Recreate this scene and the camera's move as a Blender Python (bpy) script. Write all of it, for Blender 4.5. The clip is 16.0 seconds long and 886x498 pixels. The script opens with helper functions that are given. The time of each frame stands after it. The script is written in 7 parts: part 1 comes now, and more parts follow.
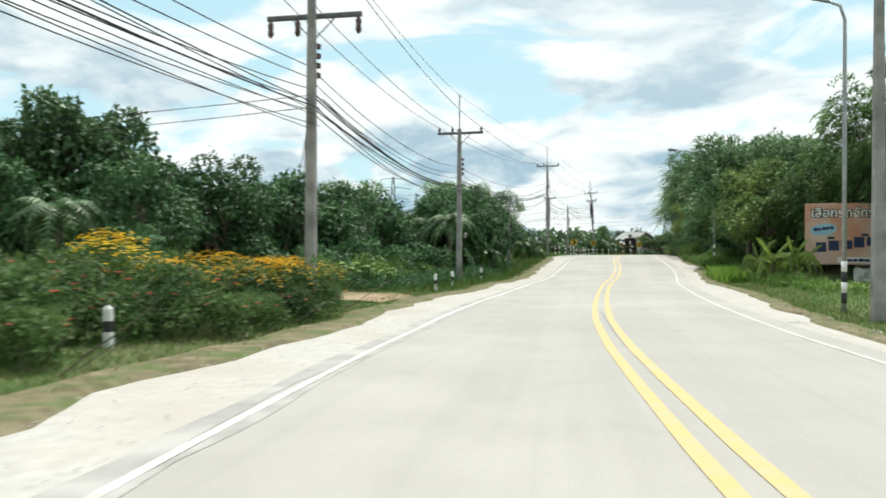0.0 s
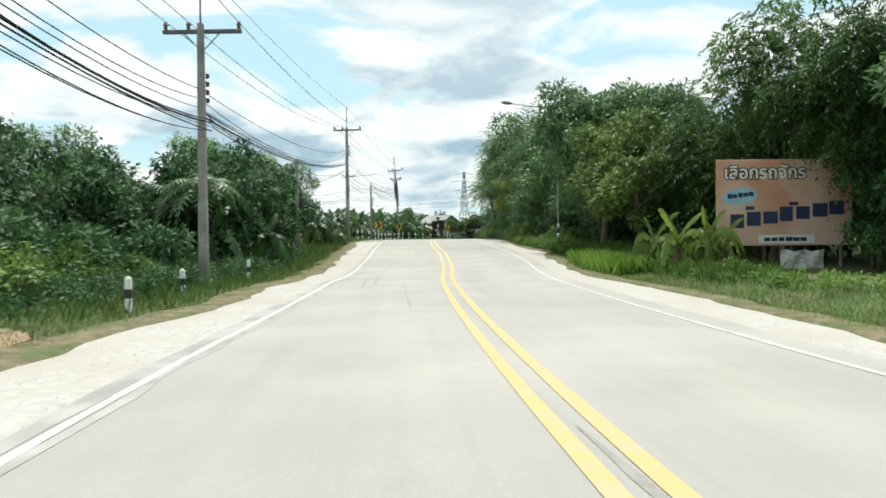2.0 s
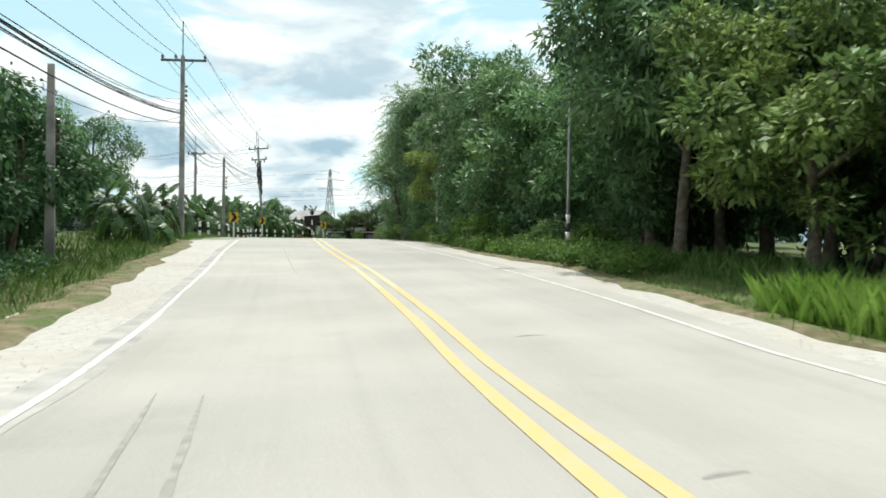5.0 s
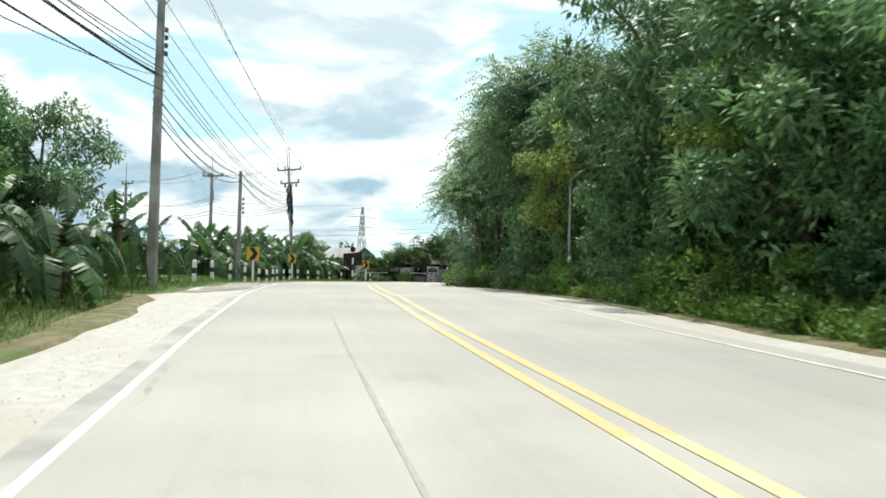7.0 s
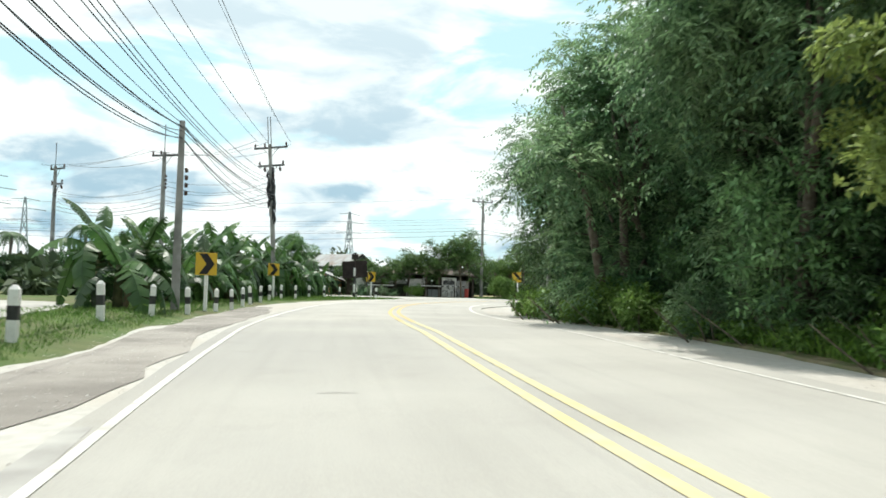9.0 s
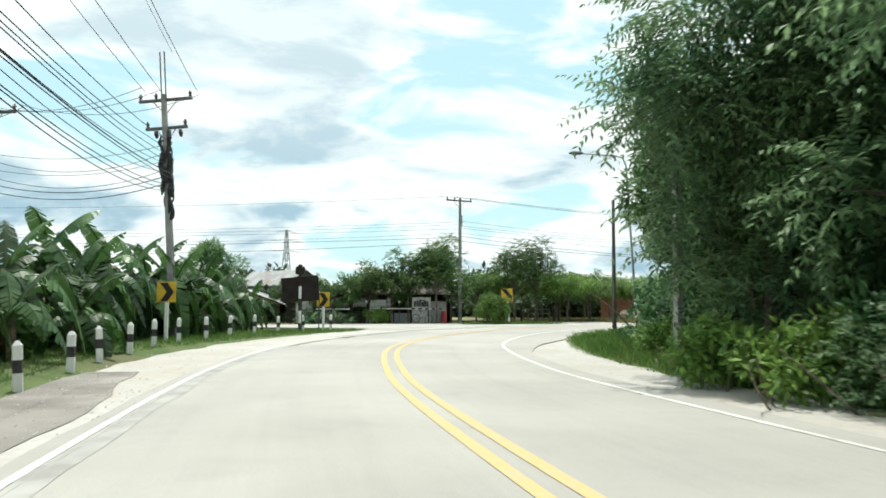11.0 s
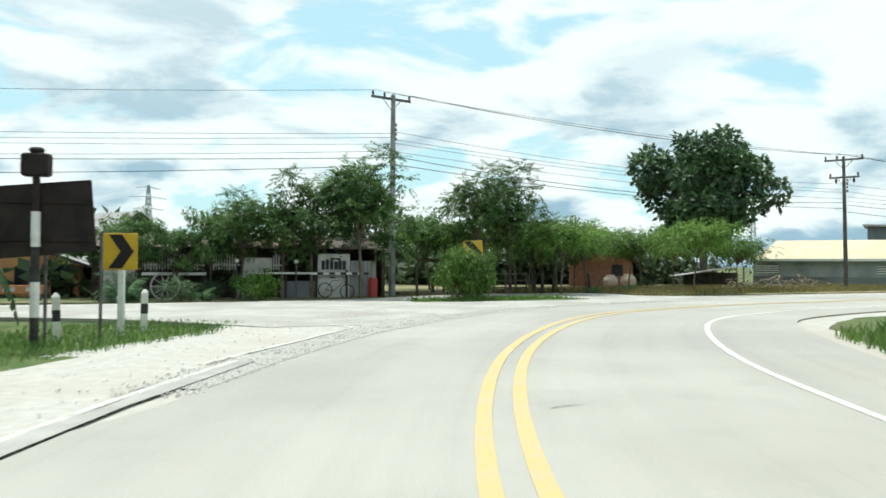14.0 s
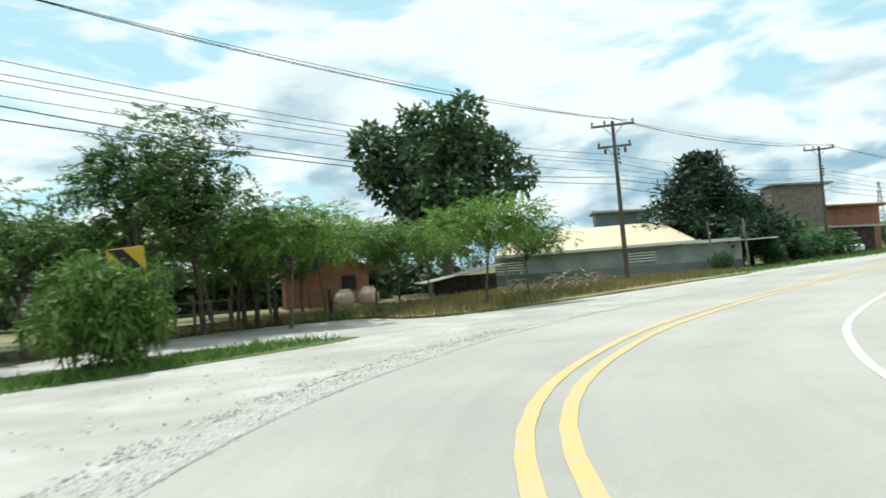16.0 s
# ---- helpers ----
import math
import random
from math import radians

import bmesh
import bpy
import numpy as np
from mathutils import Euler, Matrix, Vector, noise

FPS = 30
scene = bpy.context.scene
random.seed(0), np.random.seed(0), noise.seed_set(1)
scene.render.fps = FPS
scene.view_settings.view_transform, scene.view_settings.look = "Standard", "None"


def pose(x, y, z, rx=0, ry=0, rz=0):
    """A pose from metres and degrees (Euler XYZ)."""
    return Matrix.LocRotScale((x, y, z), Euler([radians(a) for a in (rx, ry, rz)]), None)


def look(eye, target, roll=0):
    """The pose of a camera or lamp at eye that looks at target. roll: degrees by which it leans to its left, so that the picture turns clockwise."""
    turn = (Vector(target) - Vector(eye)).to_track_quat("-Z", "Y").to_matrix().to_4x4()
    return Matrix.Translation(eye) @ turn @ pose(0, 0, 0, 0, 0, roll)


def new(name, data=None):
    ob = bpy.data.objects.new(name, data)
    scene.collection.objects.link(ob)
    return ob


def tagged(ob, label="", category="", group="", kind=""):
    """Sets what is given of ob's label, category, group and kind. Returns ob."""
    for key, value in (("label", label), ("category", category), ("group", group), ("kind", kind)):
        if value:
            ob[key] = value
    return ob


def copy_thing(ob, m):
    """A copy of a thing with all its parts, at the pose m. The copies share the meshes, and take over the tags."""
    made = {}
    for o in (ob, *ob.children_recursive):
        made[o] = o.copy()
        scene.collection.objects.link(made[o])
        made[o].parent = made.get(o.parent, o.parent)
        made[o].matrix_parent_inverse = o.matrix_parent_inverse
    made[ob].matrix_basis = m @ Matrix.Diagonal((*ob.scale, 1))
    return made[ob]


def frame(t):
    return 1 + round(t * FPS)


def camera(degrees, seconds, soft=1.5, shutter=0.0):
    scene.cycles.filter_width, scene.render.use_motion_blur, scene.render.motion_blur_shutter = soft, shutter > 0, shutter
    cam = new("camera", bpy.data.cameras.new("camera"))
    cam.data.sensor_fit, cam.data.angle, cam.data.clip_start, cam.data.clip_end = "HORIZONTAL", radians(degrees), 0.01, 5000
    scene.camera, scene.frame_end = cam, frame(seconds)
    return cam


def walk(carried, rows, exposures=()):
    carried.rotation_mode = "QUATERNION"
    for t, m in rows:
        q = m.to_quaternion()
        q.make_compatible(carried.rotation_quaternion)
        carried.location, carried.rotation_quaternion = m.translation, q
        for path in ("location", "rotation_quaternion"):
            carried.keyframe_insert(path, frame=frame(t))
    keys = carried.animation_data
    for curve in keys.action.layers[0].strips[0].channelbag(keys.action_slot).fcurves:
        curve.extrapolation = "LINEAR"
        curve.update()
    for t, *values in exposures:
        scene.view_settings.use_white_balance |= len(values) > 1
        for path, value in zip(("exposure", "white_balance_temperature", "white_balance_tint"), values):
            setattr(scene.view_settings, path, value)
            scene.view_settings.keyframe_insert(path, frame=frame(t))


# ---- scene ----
# ---- camera: a car driven along a country road into a right-hand bend
cam = camera(59.14, 16.0, soft=1.65, shutter=0.25)
PATH = [
    (0, (0.074, -0.164, 1.370), (-1.281, 9.744, 1.379), 0.18),
    (0.5, (-0.056, 3.982, 1.291), (-0.376, 13.976, 1.359), 0.14),
    (1, (-0.115, 7.828, 1.181), (0.225, 17.822, 1.114), -0.09),
    (1.5, (-0.171, 11.482, 1.145), (0.543, 21.454, 0.937), -0.48),
    (2, (-0.212, 15.092, 1.137), (0.997, 25.017, 0.969), -0.55),
    (2.5, (-0.172, 18.969, 1.137), (1.369, 28.848, 1.008), -0.36),
    (3, (-0.004, 22.836, 1.103), (1.932, 32.646, 0.954), -0.38),
    (3.5, (0.231, 26.650, 1.043), (2.460, 36.398, 0.956), -0.11),
    (3.7, (0.289, 28.236, 1.040), (2.621, 37.959, 0.928), -0.13),
    (5.8, (1.424, 43.568, 0.966), (4.493, 53.085, 0.863), 1.36),
    (6, (1.541, 45.379, 0.973), (4.522, 54.924, 1.066), 1.62),
    (6.5, (1.870, 50.068, 1.154), (4.527, 59.703, 1.485), 1.66),
    (7, (2.215, 54.781, 1.307), (4.768, 64.444, 1.658), 1.32),
    (7.5, (2.518, 59.557, 1.438), (4.990, 69.228, 2.027), 0.79),
    (8, (2.727, 64.309, 1.637), (5.303, 73.955, 2.201), 1.03),
    (8.5, (3.126, 68.796, 1.787), (5.806, 78.417, 2.286), 1.21),
    (9, (3.619, 72.965, 1.920), (6.349, 82.576, 2.358), 1.50),
    (9.2, (3.838, 74.700, 1.978), (6.617, 84.298, 2.361), 1.64),
    (11.3, (6.628, 93.038, 2.152), (10.151, 102.366, 2.919), 0.19),
    (11.5, (6.975, 94.765, 2.132), (10.510, 104.084, 2.945), 0.31),
    (12, (7.835, 98.797, 2.068), (11.476, 108.080, 2.813), 0.28),
    (12.5, (8.846, 102.765, 2.010), (12.684, 111.988, 2.444), 0.98),
    (13, (9.985, 106.751, 1.989), (14.264, 115.784, 2.292), 1.22),
    (13.5, (11.250, 110.650, 2.002), (15.858, 119.524, 2.165), 1.11),
    (14, (12.487, 114.278, 2.012), (17.404, 122.983, 2.219), 0.34),
    (14.5, (14.157, 117.820, 2.018), (19.622, 126.186, 2.389), -1.13),
    (15, (16.222, 121.262, 2.023), (22.430, 129.094, 2.366), -2.31),
    (15.5, (18.575, 124.446, 2.011), (25.653, 131.502, 2.347), -3.33),
    (16, (21.457, 127.627, 2.005), (29.343, 133.770, 2.271), -4.42),
]
EXPO = 0.22
walk(cam, [(t, look(eye, target, roll)) for t, eye, target, roll in PATH],
     exposures=[(0, EXPO - 0.12, 6500, 9), (3.7, EXPO - 0.1, 6500, 9), (6, EXPO - 0.02, 6500, 8), (9, EXPO + 0.04, 6500, 8), (12, EXPO - 0.08, 6400, 5), (16, EXPO - 0.14, 6250, 4)])

# ---- sky and sun
SUN_AZ, SUN_EL = 7.0, 68.0  # degrees: compass way from +y towards +x, and height
world = bpy.data.worlds.new("sky")
scene.world = world
world.use_nodes = True
wn, wl = world.node_tree.nodes, world.node_tree.links
wn.clear()


def wnode(kind, **kw):
    n = wn.new(kind)
    for k, v in kw.items():
        n.inputs[k].default_value = v
    return n


sky = wn.new("ShaderNodeTexSky")
sky.sky_type = "NISHITA"
sky.sun_disc = False
sky.sun_elevation = radians(SUN_EL)
sky.sun_rotation = radians(SUN_AZ)
sky.dust_density = 1.5
tex = wn.new("ShaderNodeTexCoord")
sep = wn.new("ShaderNodeSeparateXYZ")
wl.new(tex.outputs["Generated"], sep.inputs[0])
# heaped clouds: the way is drawn together towards the horizon, and each cloud is shaded by what lies above it
up = wn.new("ShaderNodeMath"); up.operation = "MAXIMUM"; up.inputs[1].default_value = 0.0
wl.new(sep.outputs["Z"], up.inputs[0])
lift = wn.new("ShaderNodeMath"); lift.operation = "ADD"; lift.inputs[1].default_value = 0.42
wl.new(up.outputs[0], lift.inputs[0])
comb = wn.new("ShaderNodeCombineXYZ")
for axis in ("X", "Y"):
    div = wn.new("ShaderNodeMath"); div.operation = "DIVIDE"
    wl.new(sep.outputs[axis], div.inputs[0])
    wl.new(lift.outputs[0], div.inputs[1])
    wl.new(div.outputs[0], comb.inputs[axis])
tall = wn.new("ShaderNodeMath"); tall.operation = "MULTIPLY"; tall.inputs[1].default_value = 3.3
wl.new(up.outputs[0], tall.inputs[0])
wl.new(tall.outputs[0], comb.inputs["Z"])


def cloud_noise(shift, size, detail, rough):
    sh = wn.new("ShaderNodeVectorMath"); sh.operation = "ADD"; sh.inputs[1].default_value = shift
    wl.new(comb.outputs[0], sh.inputs[0])
    t = wnode("ShaderNodeTexNoise", Scale=size, Detail=detail, Roughness=rough, Distortion=0.3)
    wl.new(sh.outputs[0], t.inputs["Vector"])
    return t.outputs[0]


def smooth(value, lo, hi, a=0.0, b=1.0):
    r = wn.new("ShaderNodeMapRange"); r.interpolation_type = "SMOOTHSTEP"
    for k, v in (("From Min", lo), ("From Max", hi), ("To Min", a), ("To Max", b)):
        r.inputs[k].default_value = v
    wl.new(value, r.inputs[0])
    return r.outputs[0]


cover = smooth(cloud_noise((3.1, 0.4, 0.0), 2.9, 9.0, 0.5), 0.385, 0.475)
above = smooth(cloud_noise((3.1, 0.4, 0.13), 2.9, 6.0, 0.5), 0.46, 0.60)
fine = smooth(cloud_noise((7.0, 2.0, 0.0), 5.5, 6.0, 0.6), 0.38, 0.60)
low = smooth(up.outputs[0], 0.03, 0.34, 1.0, 0.55)
dark = wn.new("ShaderNodeMath"); dark.operation = "MULTIPLY"
wl.new(above, dark.inputs[0]); wl.new(low, dark.inputs[1])
dark2 = wn.new("ShaderNodeMath"); dark2.operation = "MULTIPLY"
wl.new(fine, dark2.inputs[0]); wl.new(dark.outputs[0], dark2.inputs[1])
dark3 = wn.new("ShaderNodeMath"); dark3.operation = "MULTIPLY_ADD"; dark3.inputs[1].default_value = 0.55
wl.new(dark2.outputs[0], dark3.inputs[0])
half_ = wn.new("ShaderNodeMath"); half_.operation = "MULTIPLY"; half_.inputs[1].default_value = 0.45
wl.new(dark.outputs[0], half_.inputs[0]); wl.new(half_.outputs[0], dark3.inputs[2])
cloudcol = wn.new("ShaderNodeMix"); cloudcol.data_type = "RGBA"
wl.new(dark3.outputs[0], cloudcol.inputs["Factor"])
cloudcol.inputs["A"].default_value, cloudcol.inputs["B"].default_value = (0.755, 0.805, 0.80, 1), (0.27, 0.41, 0.50, 1)
bluemul = wn.new("ShaderNodeMix"); bluemul.data_type = "RGBA"; bluemul.blend_type = "MULTIPLY"
bluemul.inputs["Factor"].default_value = 1.0
wl.new(sky.outputs[0], bluemul.inputs["A"])
bluemul.inputs["B"].default_value = (0.105, 0.115, 0.098, 1)
haze = wn.new("ShaderNodeMix"); haze.data_type = "RGBA"; haze.inputs["Factor"].default_value = 0.72
wl.new(bluemul.outputs["Result"], haze.inputs["A"])
haze.inputs["B"].default_value = (0.47, 0.70, 0.78, 1)
skymix = wn.new("ShaderNodeMix"); skymix.data_type = "RGBA"
wl.new(cover, skymix.inputs["Factor"])
wl.new(haze.outputs["Result"], skymix.inputs["A"])
wl.new(cloudcol.outputs["Result"], skymix.inputs["B"])
bg = wnode("ShaderNodeBackground", Strength=1.25)
wl.new(skymix.outputs["Result"], bg.inputs[0])
wout = wn.new("ShaderNodeOutputWorld")
wl.new(bg.outputs[0], wout.inputs[0])

sun = new("sun", bpy.data.lights.new("sun", "SUN"))
sun.data.energy, sun.data.angle, sun.data.color = 4.1, radians(0.6), (1.0, 0.965, 0.90)
az, el = radians(SUN_AZ), radians(SUN_EL)
sun_way = Vector((math.sin(az) * math.cos(el), math.cos(az) * math.cos(el), math.sin(el)))
sun.matrix_basis = look(Vector((10, 60, 60)), Vector((10, 60, 60)) - sun_way)


# ---- materials
def mat(name, c1, c2=None, rough=0.8, scale=3.0, detail=6.0, bump=0.0, bump_scale=30.0, metal=0.0, leafy=0.0, island=0.0, spec=0.3,
        c3=None, scale3=0.3, low=0.35, high=0.65, obj=0.0):
    m = bpy.data.materials.new(name)
    m.use_nodes = True
    n, l = m.node_tree.nodes, m.node_tree.links
    b = n["Principled BSDF"]
    b.inputs["Roughness"].default_value, b.inputs["Metallic"].default_value = rough, metal
    b.inputs["Specular IOR Level"].default_value = spec
    geo = n.new("ShaderNodeNewGeometry")
    pos = geo.outputs["Position"]
    if obj:
        tc = n.new("ShaderNodeTexCoord")
        pos = tc.outputs["Object"]
    col = None
    if c2:
        t = n.new("ShaderNodeTexNoise")
        t.inputs["Scale"].default_value, t.inputs["Detail"].default_value = scale, detail
        l.new(pos, t.inputs["Vector"])
        r = n.new("ShaderNodeValToRGB")
        r.color_ramp.elements[0].position, r.color_ramp.elements[1].position = low, high
        r.color_ramp.elements[0].color, r.color_ramp.elements[1].color = (*c1, 1), (*c2, 1)
        l.new(t.outputs[0], r.inputs[0])
        col = r.outputs[0]
    if c3:
        t = n.new("ShaderNodeTexNoise")
        t.inputs["Scale"].default_value, t.inputs["Detail"].default_value = scale3, 5.0
        l.new(pos, t.inputs["Vector"])
        r = n.new("ShaderNodeValToRGB")
        r.color_ramp.elements[0].position, r.color_ramp.elements[1].position = 0.45, 0.68
        l.new(t.outputs[0], r.inputs[0])
        x = n.new("ShaderNodeMix"); x.data_type = "RGBA"
        l.new(r.outputs[0], x.inputs["Factor"])
        l.new(col, x.inputs["A"])
        x.inputs["B"].default_value = (*c3, 1)
        col = x.outputs["Result"]
    if island:
        src = geo.outputs["Random Per Island"] if island > 0 else None
        if src is None:
            oi = n.new("ShaderNodeObjectInfo")
            src = oi.outputs["Random"]
        mr = n.new("ShaderNodeMapRange")
        mr.inputs["To Min"].default_value, mr.inputs["To Max"].default_value = 1 - abs(island), 1 + abs(island)
        l.new(src, mr.inputs[0])
        if leafy and island > 0:
            oi = n.new("ShaderNodeObjectInfo")
            mo = n.new("ShaderNodeMapRange")
            mo.inputs["To Min"].default_value, mo.inputs["To Max"].default_value = 0.78, 1.25
            l.new(oi.outputs["Random"], mo.inputs[0])
            mm = n.new("ShaderNodeMath"); mm.operation = "MULTIPLY"
            l.new(mr.outputs[0], mm.inputs[0]); l.new(mo.outputs[0], mm.inputs[1])
            mr = mm
        x = n.new("ShaderNodeVectorMath"); x.operation = "SCALE"
        if col is None:
            rgb = n.new("ShaderNodeRGB"); rgb.outputs[0].default_value = (*c1, 1); col = rgb.outputs[0]
        l.new(col, x.inputs[0])
        l.new(mr.outputs[0], x.inputs["Scale"])
        col = x.outputs[0]
    if col is None:
        b.inputs["Base Color"].default_value = (*c1, 1)
    else:
        l.new(col, b.inputs["Base Color"])
    if bump:
        t = n.new("ShaderNodeTexNoise")
        t.inputs["Scale"].default_value, t.inputs["Detail"].default_value = bump_scale, 5.0
        l.new(pos, t.inputs["Vector"])
        bp = n.new("ShaderNodeBump")
        bp.inputs["Strength"].default_value, bp.inputs["Distance"].default_value = bump, 0.02
        l.new(t.outputs[0], bp.inputs["Height"])
        l.new(bp.outputs[0], b.inputs["Normal"])
    if leafy:
        tr = n.new("ShaderNodeBsdfTranslucent")
        if col is None:
            tr.inputs[0].default_value = (*c1, 1)
        else:
            l.new(col, tr.inputs[0])
        mx = n.new("ShaderNodeMixShader")
        mx.inputs[0].default_value = leafy
        l.new(b.outputs[0], mx.inputs[1])
        l.new(tr.outputs[0], mx.inputs[2])
        l.new(mx.outputs[0], n["Material Output"].inputs[0])
    return m


M_GROUND = mat("roadside_earth_and_grass", (0.060, 0.105, 0.028), (0.115, 0.145, 0.050), 0.95, 1.3, bump=0.6, bump_scale=14, c3=(0.125, 0.115, 0.06), scale3=0.3)
M_ASPHALT = mat("sun_bleached_asphalt", (0.36, 0.345, 0.31), (0.42, 0.405, 0.365), 0.85, 0.35, 8, bump=0.3, bump_scale=70, c3=(0.33, 0.32, 0.295), scale3=0.09, spec=0.35)


def lane_wear(m):
    """Long faint streaks along the lane and a fine grain of chippings, multiplied into the colour."""
    n, l = m.node_tree.nodes, m.node_tree.links
    b = n["Principled BSDF"]
    old = b.inputs["Base Color"].links[0].from_socket
    at = n.new("ShaderNodeAttribute"); at.attribute_name = "lane"
    geo = n.new("ShaderNodeNewGeometry")
    for vec, stretch, size, lo, hi, a, c in ((at.outputs["Vector"], (0.9, 0.03, 1), 1.0, 0.34, 0.68, 0.94, 1.03), (at.outputs["Vector"], (4.0, 0.10, 1), 1.0, 0.50, 0.75, 1.01, 0.95),
                                             (geo.outputs["Position"], (1, 1, 1), 55.0, 0.32, 0.68, 0.93, 1.06), (geo.outputs["Position"], (1, 1, 1), 0.9, 0.58, 0.80, 1.0, 0.90)):
        sc = n.new("ShaderNodeVectorMath"); sc.operation = "MULTIPLY"; sc.inputs[1].default_value = stretch
        l.new(vec, sc.inputs[0])
        t = n.new("ShaderNodeTexNoise"); t.inputs["Scale"].default_value, t.inputs["Detail"].default_value = size, 6.0
        l.new(sc.outputs[0], t.inputs["Vector"])
        r = n.new("ShaderNodeMapRange")
        r.inputs["From Min"].default_value, r.inputs["From Max"].default_value, r.inputs["To Min"].default_value, r.inputs["To Max"].default_value = lo, hi, a, c
        l.new(t.outputs[0], r.inputs[0])
        x = n.new("ShaderNodeVectorMath"); x.operation = "SCALE"
        l.new(old, x.inputs[0]); l.new(r.outputs[0], x.inputs["Scale"])
        old = x.outputs[0]
    l.new(old, b.inputs["Base Color"])


lane_wear(M_ASPHALT)
M_GRAVEL = mat("pale_gravel_shoulder", (0.415, 0.40, 0.365), (0.49, 0.475, 0.435), 0.95, 6.0, 12, bump=0.35, bump_scale=28, c3=(0.425, 0.39, 0.34), scale3=0.4)
M_STONE = mat("crushed_limestone_chip", (0.36, 0.345, 0.315), (0.54, 0.52, 0.475), 0.9, 3.0, 4, island=0.35)
M_GRAVEL_DARK = mat("loose_grey_gravel", (0.335, 0.325, 0.30), (0.46, 0.445, 0.41), 0.95, 16.0, 10, bump=0.8, bump_scale=45)
M_DIRT = mat("red_brown_dirt", (0.27, 0.18, 0.11), (0.42, 0.32, 0.21), 0.95, 1.5, 8, bump=0.8, bump_scale=16, c3=(0.12, 0.13, 0.05), scale3=0.5)
M_CONC_YARD = mat("pale_concrete_yard", (0.36, 0.35, 0.32), (0.46, 0.45, 0.415), 0.9, 1.2, 10, bump=0.7, bump_scale=25, c3=(0.33, 0.31, 0.28), scale3=0.4)
M_WHITE_LINE = mat("worn_white_road_paint", (0.66, 0.655, 0.62), (0.45, 0.435, 0.39), 0.75, 5.0, 10, low=0.48, high=0.70)
M_WHITE_PALE = mat("faded_white_road_paint", (0.60, 0.59, 0.55), (0.42, 0.405, 0.365), 0.8, 4.0, 9, low=0.45, high=0.68)
M_YELLOW_LINE = mat("worn_yellow_road_paint", (0.555, 0.415, 0.185), (0.49, 0.41, 0.26), 0.75, 4.0, 9, low=0.42, high=0.72)
M_YELLOW_PALE = mat("rubbed_pale_yellow_road_paint", (0.55, 0.48, 0.25), (0.46, 0.435, 0.32), 0.8, 2.5, 9, low=0.38, high=0.66)
M_TAR = mat("dark_tyre_rubber_marks", (0.25, 0.24, 0.22), (0.34, 0.33, 0.30), 0.9, 6.0, 6)
M_CONCRETE = mat("weathered_pole_concrete", (0.26, 0.25, 0.235), (0.36, 0.35, 0.33), 0.9, 2.0, 8, bump=0.3, c3=(0.17, 0.165, 0.155), scale3=1.2)
M_POLE_DARK = mat("dark_stained_pole", (0.075, 0.068, 0.06), (0.13, 0.12, 0.105), 0.9, 2.0, 8, bump=0.3)
M_STEEL_DARK = mat("dark_galvanised_steel", (0.10, 0.10, 0.10), (0.16, 0.16, 0.155), 0.6, 6.0, metal=0.4)
M_GALV = mat("galvanised_steel_tube", (0.28, 0.29, 0.29), (0.38, 0.385, 0.385), 0.45, 5.0, metal=0.5)
M_INSUL = mat("brown_glazed_porcelain", (0.07, 0.04, 0.03), rough=0.25, spec=0.5)
M_CABLE = mat("black_cable_sheath", (0.025, 0.025, 0.027), rough=0.6)
M_POST_W = mat("chalky_white_post_paint", (0.78, 0.77, 0.74), (0.62, 0.60, 0.56), 0.7, 7.0, low=0.5, high=0.8)
M_POST_B = mat("black_post_paint", (0.03, 0.03, 0.03), (0.06, 0.058, 0.055), 0.7, 7.0)
M_SIGN_Y = mat("yellow_reflective_sheeting", (0.62, 0.40, 0.03), (0.54, 0.34, 0.04), 0.45, 4.0)
M_SIGN_K = mat("black_sign_sheeting", (0.018, 0.016, 0.016), rough=0.5)
M_SIGN_BACK = mat("dark_rusty_sign_back", (0.022, 0.017, 0.016), (0.04, 0.03, 0.027), 0.8, 2.5, metal=0.2)
M_BARK = mat("grey_brown_bark", (0.10, 0.08, 0.06), (0.19, 0.16, 0.125), 0.95, 6.0, bump=0.8, bump_scale=18)
M_LEAF_MANGO = mat("dark_mango_leaf", (0.097, 0.200, 0.085), (0.207, 0.345, 0.140), 0.45, 0.6, 3, leafy=0.34, island=0.45, spec=0.35)
M_LEAF_TEAK = mat("broad_mid_green_leaf", (0.053, 0.115, 0.045), (0.110, 0.195, 0.075), 0.5, 0.5, 3, leafy=0.24, island=0.35, spec=0.4)
M_LEAF_OLIVE = mat("olive_green_leaf", (0.114, 0.200, 0.065), (0.264, 0.350, 0.105), 0.55, 0.6, 3, leafy=0.34, island=0.4)
M_LEAF_FEATHER = mat("feathery_grey_green_leaf", (0.104, 0.196, 0.098), (0.215, 0.32, 0.155), 0.55, 0.5, 3, leafy=0.40, island=0.45)
M_LEAF_LIME = mat("yellowish_green_leaf", (0.21, 0.30, 0.08), (0.36, 0.44, 0.13), 0.55, 0.6, 3, leafy=0.5, island=0.35)
M_LEAF_BRIGHT = mat("fresh_light_green_leaf", (0.088, 0.175, 0.034), (0.167, 0.275, 0.060), 0.55, 0.7, 3, leafy=0.38, island=0.35)
M_LEAF_PINE = mat("dark_pine_needle", (0.019, 0.050, 0.026), (0.044, 0.090, 0.045), 0.6, 0.5, 3, leafy=0.15, island=0.35)
